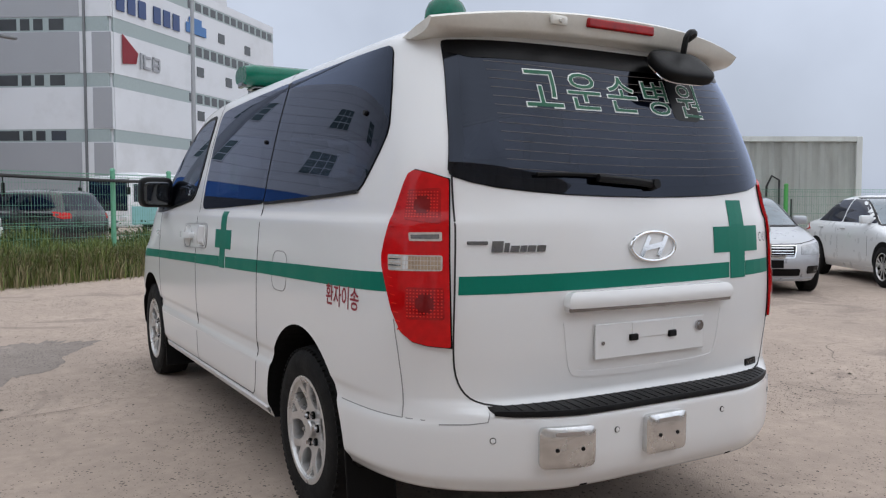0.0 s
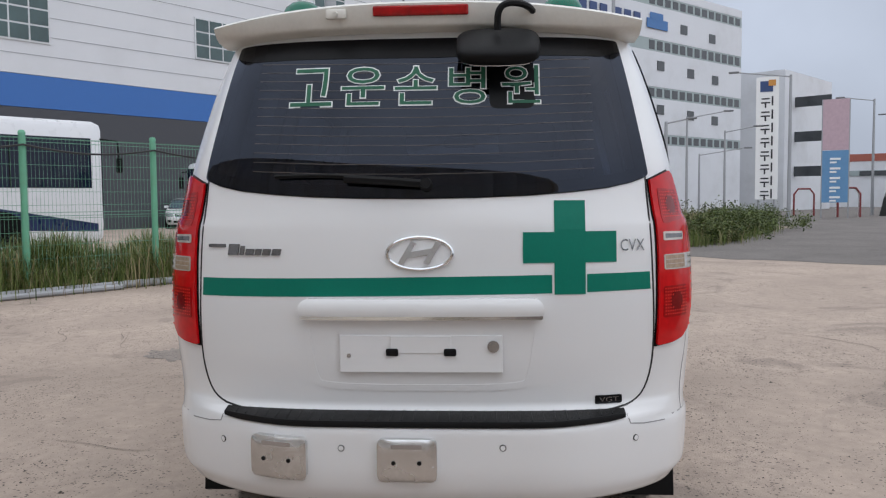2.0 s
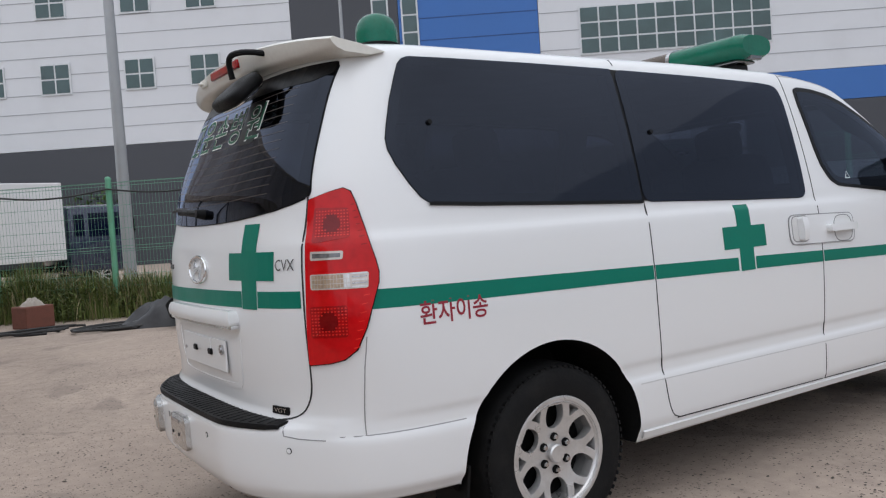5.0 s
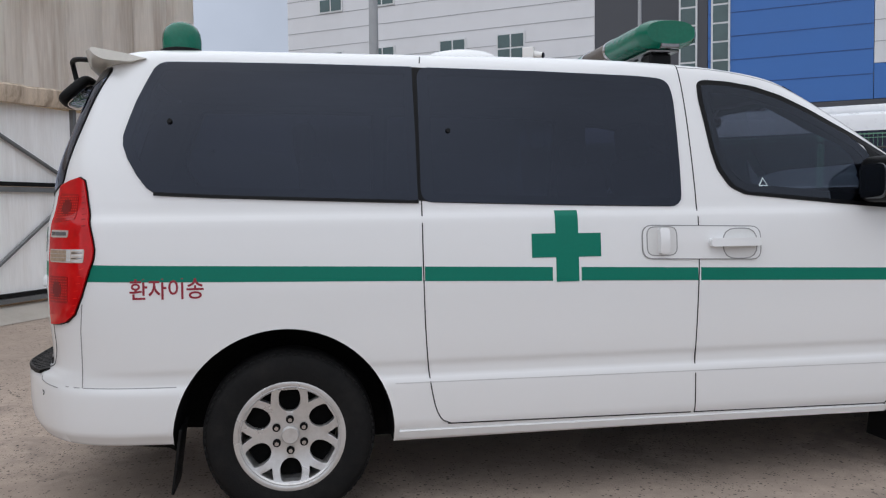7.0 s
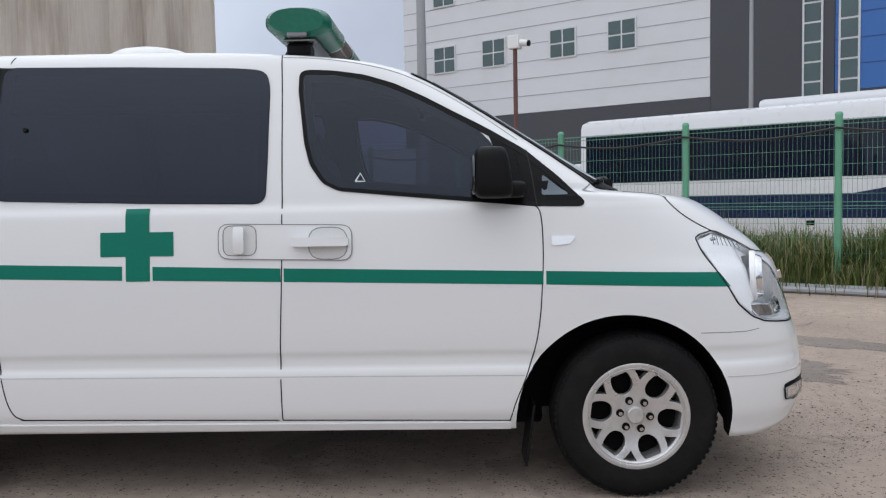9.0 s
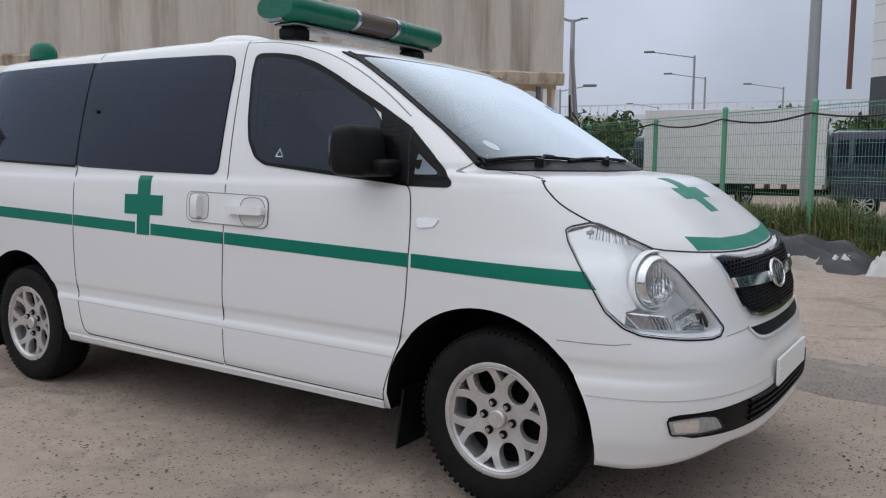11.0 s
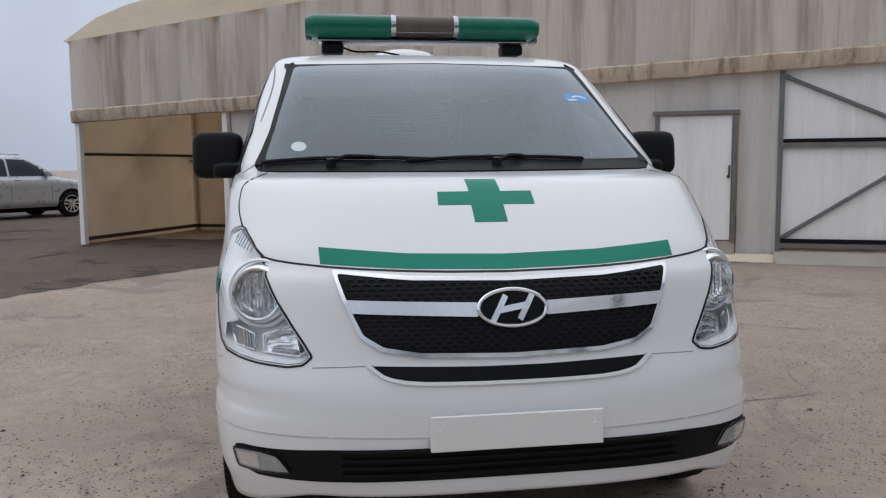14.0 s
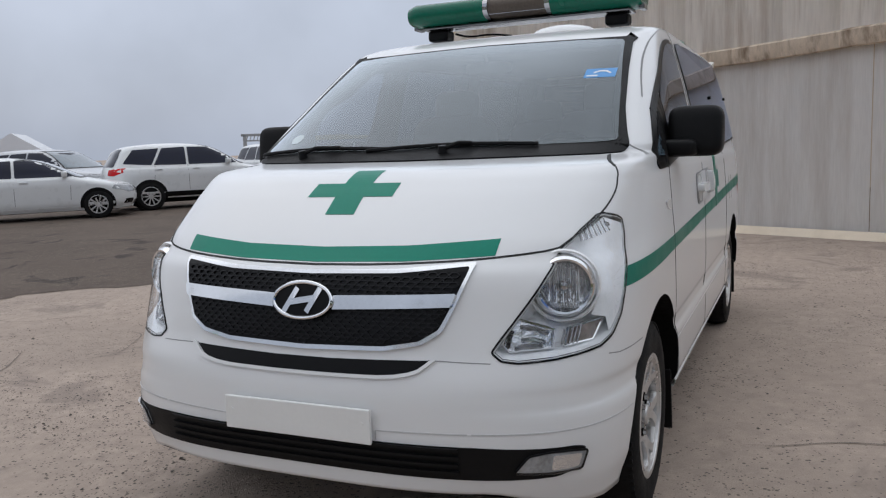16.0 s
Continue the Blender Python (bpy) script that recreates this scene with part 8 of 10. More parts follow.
def truck(name, label, m, bed=4.6, box_h=0.0, cab=M_CWHITE, bedmat=M_CWHITE):
    t = thing(name, label, "truck", m=m)
    b = bmesh.new()
    add_box(b, (1.0, 0, 1.32), (1.55, 1.75, 1.75), bevel=0.16)
    cab_o = part("cab", b, cab, t, smooth=True)
    b = bmesh.new()
    add_box(b, (1.72, 0, 1.68), (0.16, 1.62, 0.78), Euler((0, radians(-4), 0)).to_matrix(), bevel=0.05)
    part("windscreen", b, M_TINT, cab_o, smooth=True)
    for s in (-1, 1):
        b = bmesh.new()
        add_box(b, (1.15, s * 0.872, 1.68), (0.82, 0.02, 0.60), bevel=0.008)
        part("side_window", b, M_TINT, cab_o)
        b = bmesh.new()
        add_box(b, (0.50, s * 0.872, 1.68), (0.26, 0.02, 0.55), bevel=0.008)
        part("side_window", b, M_TINT, cab_o)
        b = bmesh.new()
        add_box(b, (1.78, s * 0.66, 0.85), (0.06, 0.30, 0.20), bevel=0.03)
        part("headlamp", b, M_RIBLENS, cab_o)
        for x in (1.0, -bed * 0.62):
            small_wheel(t, x, s * 0.74, 0.39, -s if s > 0 else 1)
    b = bmesh.new()
    add_box(b, (1.78, 0, 0.62), (0.10, 1.7, 0.24), bevel=0.03)
    part("bumper", b, cab, t, smooth=True)
    for nm, z, w, h in (("grille", 1.02, 0.80, 0.20), ("grille", 1.26, 1.30, 0.05)):
        b = bmesh.new()
        add_box(b, (1.785, 0, z), (0.03, w, h), bevel=0.01)
        part(nm, b, M_GLOSSBLK, cab_o)
    for s in (-1, 1):
        b = bmesh.new()
        tube(b, [Vector((1.72, s * 0.86, 1.95)), Vector((1.84, s * 1.02, 1.92)), Vector((1.84, s * 1.03, 1.75))], 0.018, 5)
        add_box(b, (1.84, s * 1.03, 1.62), (0.07, 0.17, 0.34), bevel=0.02)
        part("mirror", b, M_BLACK, cab_o)
    b = bmesh.new()
    add_box(b, (-bed / 2 + 0.6, 0, 0.62), (bed + 1.2, 0.8, 0.16))
    part("chassis", b, M_LINER, t)
    if box_h:
        b = bmesh.new()
        add_box(b, (-bed / 2 + 0.1, 0, 0.85 + box_h / 2), (bed, 1.95, box_h), bevel=0.02)
        part("cargo_box", b, bedmat, t)
    else:
        for s in (-1, 1):
            b = bmesh.new()
            add_box(b, (-bed / 2 + 0.1, s * 0.93, 1.12), (bed, 0.04, 0.38), bevel=0.008)
            part("bed_side", b, bedmat, t)
            for k in range(5):
                b = bmesh.new()
                add_box(b, (-bed + 0.2 + k * bed / 4.2, s * 0.955, 1.12), (0.05, 0.03, 0.36))
                part("bed_stake", b, M_SATIN, t)
        b = bmesh.new()
        add_box(b, (-bed / 2 + 0.1, 0, 0.93), (bed, 1.85, 0.05))
        part("bed_floor", b, M_LINER, t)
        b = bmesh.new()
        for x in (0.1, 0.16):
            for y in (-0.85, 0.85):
                add_rod(b, (x, y, 0.9), (x, y, 1.95), 0.03, seg=6)
        for z in (1.4, 1.92):
            add_rod(b, (0.12, -0.85, z), (0.12, 0.85, z), 0.03, seg=6)
        part("headboard", b, M_FGREEN, t)
    return t


truck("truck", "white flatbed truck parked behind the fence", pose(19.6, 3.35, 0, 0, 0, -86), 4.6)
truck("truck", "white crane truck parked behind the fence", pose(25.6, 8.4, 0, 0, 0, 140) @ Matrix.Scale(1.2, 4), 5.2)
truck("truck", "white box truck beyond the fence", pose(1.0, 19.5, 0, 0, 0, 15), 4.4, 1.9, M_CNAVY)
truck("truck", "white pickup truck beyond the fence", pose(7.4, 18.2, 0, 0, 0, 170), 3.2)
truck("truck", "dark pickup truck beyond the fence", pose(-3.2, 22.5, 0, 0, 0, 250), 3.0, 0.0, M_CGREY, M_CGREY)
car("suv", "white sport utility car facing the yard beside the tent", SUV, M_CWHITE, pose(-11.4, 27.1, 0, 0, 0, -60), plate=False)
# steel ramps loaded on the flatbed
b = bmesh.new()
for y in (-0.5, 0.5):
    for k in range(2):
        add_rod(b, (-4.2, y + 0.25 * k - 0.12, 1.2), (-0.2, y + 0.25 * k - 0.12, 2.0), 0.035, seg=6)
    for k in range(14):
        f = k / 13
        add_rod(b, (-4.2 + 4 * f, y - 0.12, 1.2 + 0.8 * f), (-4.2 + 4 * f, y + 0.13, 1.2 + 0.8 * f), 0.02, seg=5)
o = link("loading_ramp", b, M_GALV)
o.matrix_basis = pose(19.6, 3.35, 0, 0, 0, -86)
tagged(o, "grey steel loading ramps leaning on the truck bed", "ramp")

# ---- the white and blue factory hall ----
M_FWHITE = mat("white_panel_cladding", (0.66, 0.67, 0.69), 0.5, vary=0.03, scale=0.5, dirt=(0.5, 0.5, 0.5), dirt_scale=0.4, dirt_amount=0.25)
M_FBLUE = mat("blue_panel_cladding", (0.035, 0.14, 0.42), 0.45, vary=0.05, scale=0.5)
M_FDARK = mat("charcoal_panel_cladding", (0.055, 0.058, 0.068), 0.55, vary=0.08, scale=0.5)
M_FGLASS = mat("green_window_glass", (0.045, 0.085, 0.085), 0.08, vary=0.4, scale=0.6, spec=0.7)
M_FRAME = mat("white_window_frame", (0.62, 0.64, 0.65), 0.5)
M_SEAM = mat("cladding_seam", (0.34, 0.35, 0.37), 0.6)
M_SEAMD = mat("dark_cladding_seam", (0.022, 0.07, 0.22), 0.6)
FN, FE = Vector((0.574, 0.819, 0)), Vector((0.819, -0.574, 0))
hall_rot = Matrix.Rotation(math.atan2(FE.y, FE.x), 3, "Z")


def fp(q, z, out=0.0):
    """A place on the hall's front: q metres along it, z up, out metres towards the yard."""
    p = FN * (33.7 - out) + FE * q
    return Vector((p.x, p.y, z))


hall = thing("factory_hall", "large factory hall clad in white and blue panels", "building")


def slab(name, q0, q1, z0, z1, material, out=0.0, thick=0.3, parent=None, label=""):
    b = bmesh.new()
    add_box(b, fp((q0 + q1) / 2, (z0 + z1) / 2, out - thick / 2), (q1 - q0, thick, z1 - z0), hall_rot)
    return part(name, b, material, parent or hall, label)


HT = 17.0
slab("wall", -24.0, -7.05, 5.62, HT, M_FWHITE, label="white panelled wall")
slab("wall", -24.0, -7.05, 0, 5.60, M_FDARK, label="charcoal base wall")
slab("wall", -7.03, -2.10, 0, HT, M_FDARK, 0.02, label="charcoal panelled wall")
slab("wall", -2.08, 4.28, 5.40, HT, M_FBLUE, label="blue panelled wall")
slab("wall", -2.08, 36.2, 0, 5.38, M_FDARK, label="charcoal base wall")
slab("wall", 4.30, 36.2, 6.82, HT, M_FWHITE, label="white panelled wall")
slab("stripe", 4.30, 36.2, 5.40, 6.80, M_FBLUE, 0.01, label="blue stripe over the base")
b = bmesh.new()
c = FN * (33.7 + 15.3) + FE * 6.1
add_box(b, (c.x, c.y, HT / 2), (60.2, 30, HT - 0.1), hall_rot)
part("building_core", b, M_FWHITE, hall)
slab("canopy", 35.3, 38.4, 4.5, 5.35, M_FDARK, 1.5, 3.0, label="charcoal entrance canopy")
slab("canopy_post", 36.3, 36.8, 0, 4.5, M_FDARK, 1.2, 0.4)
b = bmesh.new()
for q0, q1, z0 in ((-24, -7.05, 5.62), (4.30, 36.2, 6.82)):
    z = z0 + 0.85
    while z < HT:
        add_box(b, fp((q0 + q1) / 2, z, 0.004), (q1 - q0, 0.02, 0.03), hall_rot)
        z += 0.85
part("seam_line", b, M_SEAM, hall)["kind"] = "stuff"
b = bmesh.new()
z = 6.4
while z < HT:
    add_box(b, fp(1.1, z, 0.004), (6.36, 0.02, 0.035), hall_rot)
    z += 1.0
part("seam_line", b, M_SEAMD, hall)["kind"] = "stuff"


def hall_window(q0, q1, z0, z1, cols, rows):
    w = slab("window", q0, q1, z0, z1, M_FRAME, 0.06, 0.10, label="white framed window with greenish panes")
    pw, ph = (q1 - q0 - 0.08) / cols, (z1 - z0 - 0.08) / rows
    for i in range(cols):
        for j in range(rows):
            slab("pane", q0 + 0.08 + i * pw, q0 + i * pw + pw, z0 + 0.08 + j * ph, z0 + j * ph + ph, M_FGLASS, 0.075, 0.05, w)


for z0 in (8.1, 11.6):
    for q in (-21.95, -18.85, -14.9, -11.85):
        hall_window(q, q + 1.45, z0, z0 + 1.45, 2, 2)
hall_window(6.1, 14.8, 8.2, 10.4, 10, 3)
for q in (22.2, 30.4):
    hall_window(q, q + 2.55, 8.55, 10.65, 3, 3)
for q in (6.1, 14.0, 22.2, 30.4):
    hall_window(q, q + 2.55, 12.6, 14.7, 3, 3)
for q in (-3.30, -1.95):
    hall_window(q, q + 0.78, 5.0, 13.0, 1, 10)
hall_window(1.25, 2.15, 4.45, 5.15, 1, 1)

# ---- the grey logistics building ----
M_LWHITE = mat("weathered_white_cladding", (0.66, 0.675, 0.70), 0.6, vary=0.05, scale=0.3, dirt=(0.40, 0.40, 0.39), dirt_scale=0.25, dirt_amount=0.4)
M_LGREY = mat("grey_cladding_panel", (0.33, 0.34, 0.36), 0.6, vary=0.05, scale=0.4)
M_LBAND = mat("grey_green_band", (0.33, 0.39, 0.39), 0.6, vary=0.08)
M_LGLASS = mat("dark_strip_window", (0.05, 0.055, 0.06), 0.15, vary=0.3, scale=0.8)
depot = thing("logistics_building", "grey-white logistics building with strips of dark windows", "building")
DC = Vector((51.0, -5.6, 0))
D_LEFT, D_RIGHT = Vector((0.565, 0.825, 0)).normalized(), Vector((0.70, -0.714, 0)).normalized()


def depot_face(d, length, parts):
    nrm = Vector((-d.y, d.x, 0))
    if nrm.dot(Vector((-1, 0, 0))) < 0:
        nrm = -nrm
    rot = Matrix.Rotation(math.atan2(d.y, d.x), 3, "Z")

    def blk(name, u0, u1, z0, z1, material, out=0.0, thick=0.3, parent=None, label=""):
        b = bmesh.new()
        c = DC + d * ((u0 + u1) / 2) + nrm * (out - thick / 2)
        add_box(b, (c.x, c.y, (z0 + z1) / 2), (u1 - u0, thick, z1 - z0), rot)
        return part(name, b, material, parent or depot, label)

    return blk


lf = depot_face(D_LEFT, 40, None)
rf = depot_face(D_RIGHT, 22, None)
bands = ((5.15, 5.95), (8.55, 9.40), (11.95, 12.85), (15.2, 16.0))
zb = 0.0
for z0, z1 in bands + ((18.2, 18.21),):
    lf("wall", 0, 40, zb, z0, M_LWHITE, label="grey-white clad wall")
    rf("wall", 0.3, 21.5, zb, min(z0, 16.6), M_LWHITE, label="grey-white clad wall") if zb < 16.5 else None
    zb = z1
for z0, z1 in bands:
    strip = lf("window_strip", 0.2, 40, z0, z1, M_LBAND, -0.02, label="strip of dark windows")
    u = 3.0
    k = 0
    while u < 39:
        wd = (0.95, 0.6, 0.6, 2.3)[k % 4]
        lf("pane", u, u + wd, z0 + 0.10, z1 - 0.10, M_LGLASS, 0.0, 0.06, strip)
        u += wd + (0.25 if k % 4 else 0.4)
        k += 1
    s2 = rf("window_strip", 0.3, 21.5, z0, z1, M_LBAND, -0.02, label="grey-green band with small windows")
    u = 8.5
    while u < 21:
        rf("pane", u, u + 0.7, z0 + 0.12, z1 - 0.12, M_LGLASS, 0.0, 0.06, s2)
        u += 1.0
for u0, u1, z0, z1 in ((2.0, 7.5, 9.42, 11.93), (2.0, 7.5, 1.5, 5.13), (2.0, 7.5, 12.87, 15.18), (0.0, 1.2, 0, 5.1), (0.0, 1.2, 6.0, 8.5), (0.0, 1.2, 9.45, 11.9)):
    lf("panel", u0, u1, z0, z1, M_LGREY, 0.03, 0.1, label="grey panel")
for u in (1.6, 8.0, 14.5, 21, 28):
    lf("downpipe", u, u + 0.14, 0, 18, M_GALV, 0.10, 0.12)
for u0, z0 in ((9.5, 7.4), (13.5, 7.2), (17, 7.0), (9.5, 10.6), (13.5, 10.4), (17, 10.2), (12.5, 13.6), (16.5, 13.4)):
    rf("vent", u0, u0 + 0.9, z0, z0 + 0.7, M_LGLASS, 0.04, 0.08)
rf("roof_house", 4, 12, 16.6, 18.0, M_LWHITE, -1.0, 3.0)
rf("roof_house", 15, 19, 16.6, 19.2, M_LWHITE, -3.0, 3.0)
# signs on its side: a red flag shape with grey strokes, and blue strokes with a blue shape above
b = bmesh.new()
nr = Vector((-D_RIGHT.y, D_RIGHT.x, 0))
nr = nr if nr.x < 0 else -nr


def rp(u, z, o=0.08):
    p = DC + D_RIGHT * u + nr * o
    return Vector((p.x, p.y, z))


b.faces.new([b.verts.new(rp(u, z)) for u, z in ((1.0, 10.1), (1.0, 12.0), (2.6, 11.0), (2.4, 10.3))])
bmesh.ops.solidify(b, geom=b.faces[:], thickness=0.06)
part("wall_sign", b, mat("red_sign_enamel", (0.42, 0.05, 0.07), 0.5), depot, "red flag-shaped sign")
b = bmesh.new()
rotR = Matrix.Rotation(math.atan2(D_RIGHT.y, D_RIGHT.x), 3, "Z")
for u, w, z, h in ((2.9, 0.18, 10.6, 1.0), (3.5, 0.75, 10.9, 0.16), (3.25, 0.16, 10.6, 0.9), (3.5, 0.75, 10.2, 0.16), (4.5, 0.75, 10.95, 0.16), (4.2, 0.16, 10.6, 0.9), (4.5, 0.7, 10.55, 0.16), (4.5, 0.75, 10.2, 0.16), (4.85, 0.16, 10.6, 0.7)):
    b = bmesh.new()
    add_box(b, rp(u, z), (w, 0.06, h), rotR)
    part("sign_stroke", b, M_LGREY, depot, "grey sign stroke")
M_SIGNBLUE = mat("dark_blue_sign", (0.03, 0.06, 0.17), 0.5)
b = bmesh.new()
for k in range(6):
    b = bmesh.new()
    add_box(b, rp(0.9 + 1.1 * k + (0.5 if k > 2 else 0), 13.9), (0.75, 0.06, 1.1), rotR)
    part("sign_stroke", b, M_SIGNBLUE, depot, "dark blue sign stroke")
b = bmesh.new()
add_box(b, rp(9.4, 13.9), (2.6, 0.06, 0.7), rotR, bevel=0.02)
add_box(b, rp(9.3, 14.4), (1.6, 0.06, 0.6), rotR, bevel=0.02)
part("wall_sign", b, mat("mid_blue_sign", (0.05, 0.16, 0.38), 0.5), depot, "blue vehicle-shaped sign")
b = bmesh.new()
cc = DC + D_LEFT * 20 + Vector((D_LEFT.y, -D_LEFT.x, 0)) * 11
add_box(b, (cc.x, cc.y, 8.2), (39.8, 21.5, 16.3), Matrix.Rotation(math.atan2(D_LEFT.y, D_LEFT.x), 3, "Z"))
part("building_core", b, M_LWHITE, depot)

# second block of the depot and the far low halls
far = thing("far_warehouse", "pale warehouse block behind the depot", "building")
b = bmesh.new()
add_box(b, (78, -26, 6.2), (12, 10, 12.4), Matrix.Rotation(radians(-40), 3, "Z"))
part("wall", b, M_LWHITE, far)
for k in range(3):
    b = bmesh.new()
    add_box(b, (73.0, -26.5, 3.5 + 3.1 * k), (0.2, 9.0, 0.9), Matrix.Rotation(radians(-40), 3, "Z"))
    part("window_strip", b, M_LGLASS, far)
shop = thing("roadside_hall", "low white hall with a red and green band", "building")
for z0, z1, mt, o in ((0, 3.4, M_LWHITE, 0), (3.4, 4.0, M_LBAND, 0.1), (4.0, 5.0, M_LWHITE, 0), (5.0, 5.8, mat("brick_red_band", (0.34, 0.10, 0.07), 0.6), 0.1)):
    b = bmesh.new()
    add_box(b, (92, -42, (z0 + z1) / 2), (8 + o, 60 + o, z1 - z0), Matrix.Rotation(radians(-30), 3, "Z"))
    part("wall", b, mt, shop)
for k in range(14):
    b = bmesh.new()
    p = Vector((92, -42, 3.7)) + Matrix.Rotation(radians(-30), 3, "Z") @ Vector((-4.1, -26 + 4 * k, 0))
    add_box(b, p, (0.2, 3.0, 0.5), Matrix.Rotation(radians(-30), 3, "Z"))
    part("window", b, M_LGLASS, shop)

# guard house with a hipped grey roof
M_ROOFG = mat("grey_sheet_roof", (0.16, 0.165, 0.17), 0.6, vary=0.08)
M_GHWALL = mat("grey_render_wall", (0.24, 0.24, 0.25), 0.7, vary=0.08)
gh = thing("guard_house", "grey guard house with a low hipped roof", "building", m=pose(47.0, -32.0, 0, 0, 0, -33))
b = bmesh.new()
add_box(b, (1.4, -2.2, 1.5), (7.2, 11.4, 3.0))
part("wall", b, M_GHWALL, gh)
b = bmesh.new()
lo = [(-4.2, -9.2), (5.6, -9.2), (5.6, 4.7), (-4.2, 4.7)]
base, up = [[b.verts.new((x, y, z)) for x, y in lo] for z in (2.92, 3.18)]
rid = [b.verts.new((0.5, -1.6, 5.15)), b.verts.new((0.5, 0.1, 5.15))]
b.faces.new(base[::-1])
for i in range(4):
    b.faces.new((base[i], base[(i + 1) % 4], up[(i + 1) % 4], up[i]))
b.faces.new((up[0], up[1], rid[0]))
b.faces.new((up[1], up[2], rid[1], rid[0]))
b.faces.new((up[2], up[3], rid[1]))
b.faces.new((up[3], up[0], rid[0], rid[1]))
part("roof", b, M_ROOFG, gh, "grey hipped roof")
for y in (4.2, 1.0, -3.4, -8.4):
    b = bmesh.new()
    add_box(b, (-3.7, y, 1.46), (0.22, 0.22, 2.92), bevel=0.02)
    part("porch_post", b, M_GGREEN if y == -3.4 else M_LINER, gh)
for y, w, z, h in ((2.2, 1.3, 1.85, 1.1), (-1.2, 1.5, 1.2, 2.2), (-5.0, 2.2, 1.7, 1.3)):
    b = bmesh.new()
    add_box(b, (-2.23, y, z), (0.08, w, h), bevel=0.02)
    part("window", b, M_LGLASS, gh)
# dark ribbed skip and a pale concrete block beside it
M_SKIP = mat("dull_dark_green_skip", (0.030, 0.034, 0.030), 0.7, vary=0.2)
skip = thing("skip", "dark green steel skip standing beside the road", "skip", m=pose(49.2, -25.9, 0, 0, 0, -28))
b = bmesh.new()
v = [b.verts.new(p) for p in ((-0.9, -1.15, 0), (0.9, -1.15, 0), (0.9, 1.15, 0), (-0.9, 1.15, 0), (-0.9, -1.2, 1.2), (0.9, -1.2, 1.5), (0.9, 0.9, 1.5), (-0.9, 0.9, 1.2))]
for f in ((0, 3, 2, 1), (4, 5, 6, 7), (0, 1, 5, 4), (1, 2, 6, 5), (2, 3, 7, 6), (3, 0, 4, 7)):
    b.faces.new([v[i] for i in f])
part("body", b, M_SKIP, skip)
for k in range(5):
    b = bmesh.new()
    add_box(b, (-0.93, -0.95 + 0.45 * k, 0.58), (0.06, 0.06, 1.1))
    part("rib", b, M_SKIP, skip)
b = bmesh.new()
add_box(b, (0, 0, 1.15), (1.0, 0.95, 2.3), Matrix.Rotation(radians(-28), 3, "Z"), bevel=0.03)
o = link("concrete_block", b, mat("pale_concrete_block", (0.36, 0.35, 0.34), 0.8, vary=0.15, dirt=(0.2, 0.19, 0.18), dirt_scale=1.5, dirt_amount=0.4))
o.matrix_basis = pose(50.4, -28.3, 0)
tagged(o, "pale concrete block beside the dark skip", "block")

# office container behind the gate fence
M_CONT = mat("weathered_grey_container", (0.58, 0.60, 0.565), 0.6, vary=0.06, dirt=(0.2, 0.19, 0.17), dirt_scale=1.5, dirt_amount=0.4, stretch=(2, 2, 0.4))
cont = thing("shipping_container", "weathered grey corrugated shipping container", "container", m=pose(10.7, -12.6, 0, 0, 0, -29.4))
CL, CW, CH = 5.4, 4.1, 2.88


def corrugated(length, axis):
    b = bmesh.new()
    prev = None
    n = int(length / 0.05)
    for i in range(n + 1):
        u = length * i / n
        d = 0.022 * min(1, max(-1, 2.5 * math.sin(2 * math.pi * u / 0.30)))
        row = [b.verts.new((u, d, z) if axis == 0 else (d, -u, z)) for z in (0.12, CH - 0.12)]
        if prev:
            b.faces.new((prev[0], row[0], row[1], prev[1]))
        prev = row
    bmesh.ops.solidify(b, geom=b.faces[:], thickness=0.01)
    return b


part("side_wall", corrugated(CL, 0), M_CONT, cont)
part("end_wall", corrugated(CW, 1), M_CONT, cont)
b = bmesh.new()
for x, y in ((0, 0), (CL, 0), (0, -CW), (CL, -CW)):
    add_box(b, (x, y, CH / 2), (0.14, 0.14, CH), bevel=0.01)
for z in (0.08, CH - 0.06):
    for y in (0, -CW):
        add_box(b, (CL / 2, y, z), (CL, 0.12, 0.12))
    for x in (0, CL):
        add_box(b, (x, -CW / 2, z), (0.12, CW, 0.12))
add_box(b, (CL / 2, -CW / 2, CH - 0.05), (CL, CW, 0.04))
part("frame", b, M_CONT, cont)
b = bmesh.new()
tube(b, [Vector((-0.06, -1.9, 0.3)), Vector((-0.07, -1.9, 1.7)), Vector((-0.07, -2.02, 1.95)), Vector((-0.07, -2.2, 1.85)), Vector((-0.07, -2.2, 1.2)), Vector((-0.07, -2.05, 0.9))], 0.025, 6)
tube(b, [Vector((-0.06, -2.5, 0.2)), Vector((-0.06, -2.5, 1.4))], 0.02, 6)
part("hose", b, M_CABLE, cont, "black hose hanging on the wall")

# camera on a pole in front of the container
M_POLE = mat("grey_lamp_pole", (0.34, 0.35, 0.36), 0.5, metal=0.3, vary=0.08)
M_RUSTPOLE = mat("brown_painted_pole", (0.13, 0.06, 0.05), 0.6, vary=0.2)


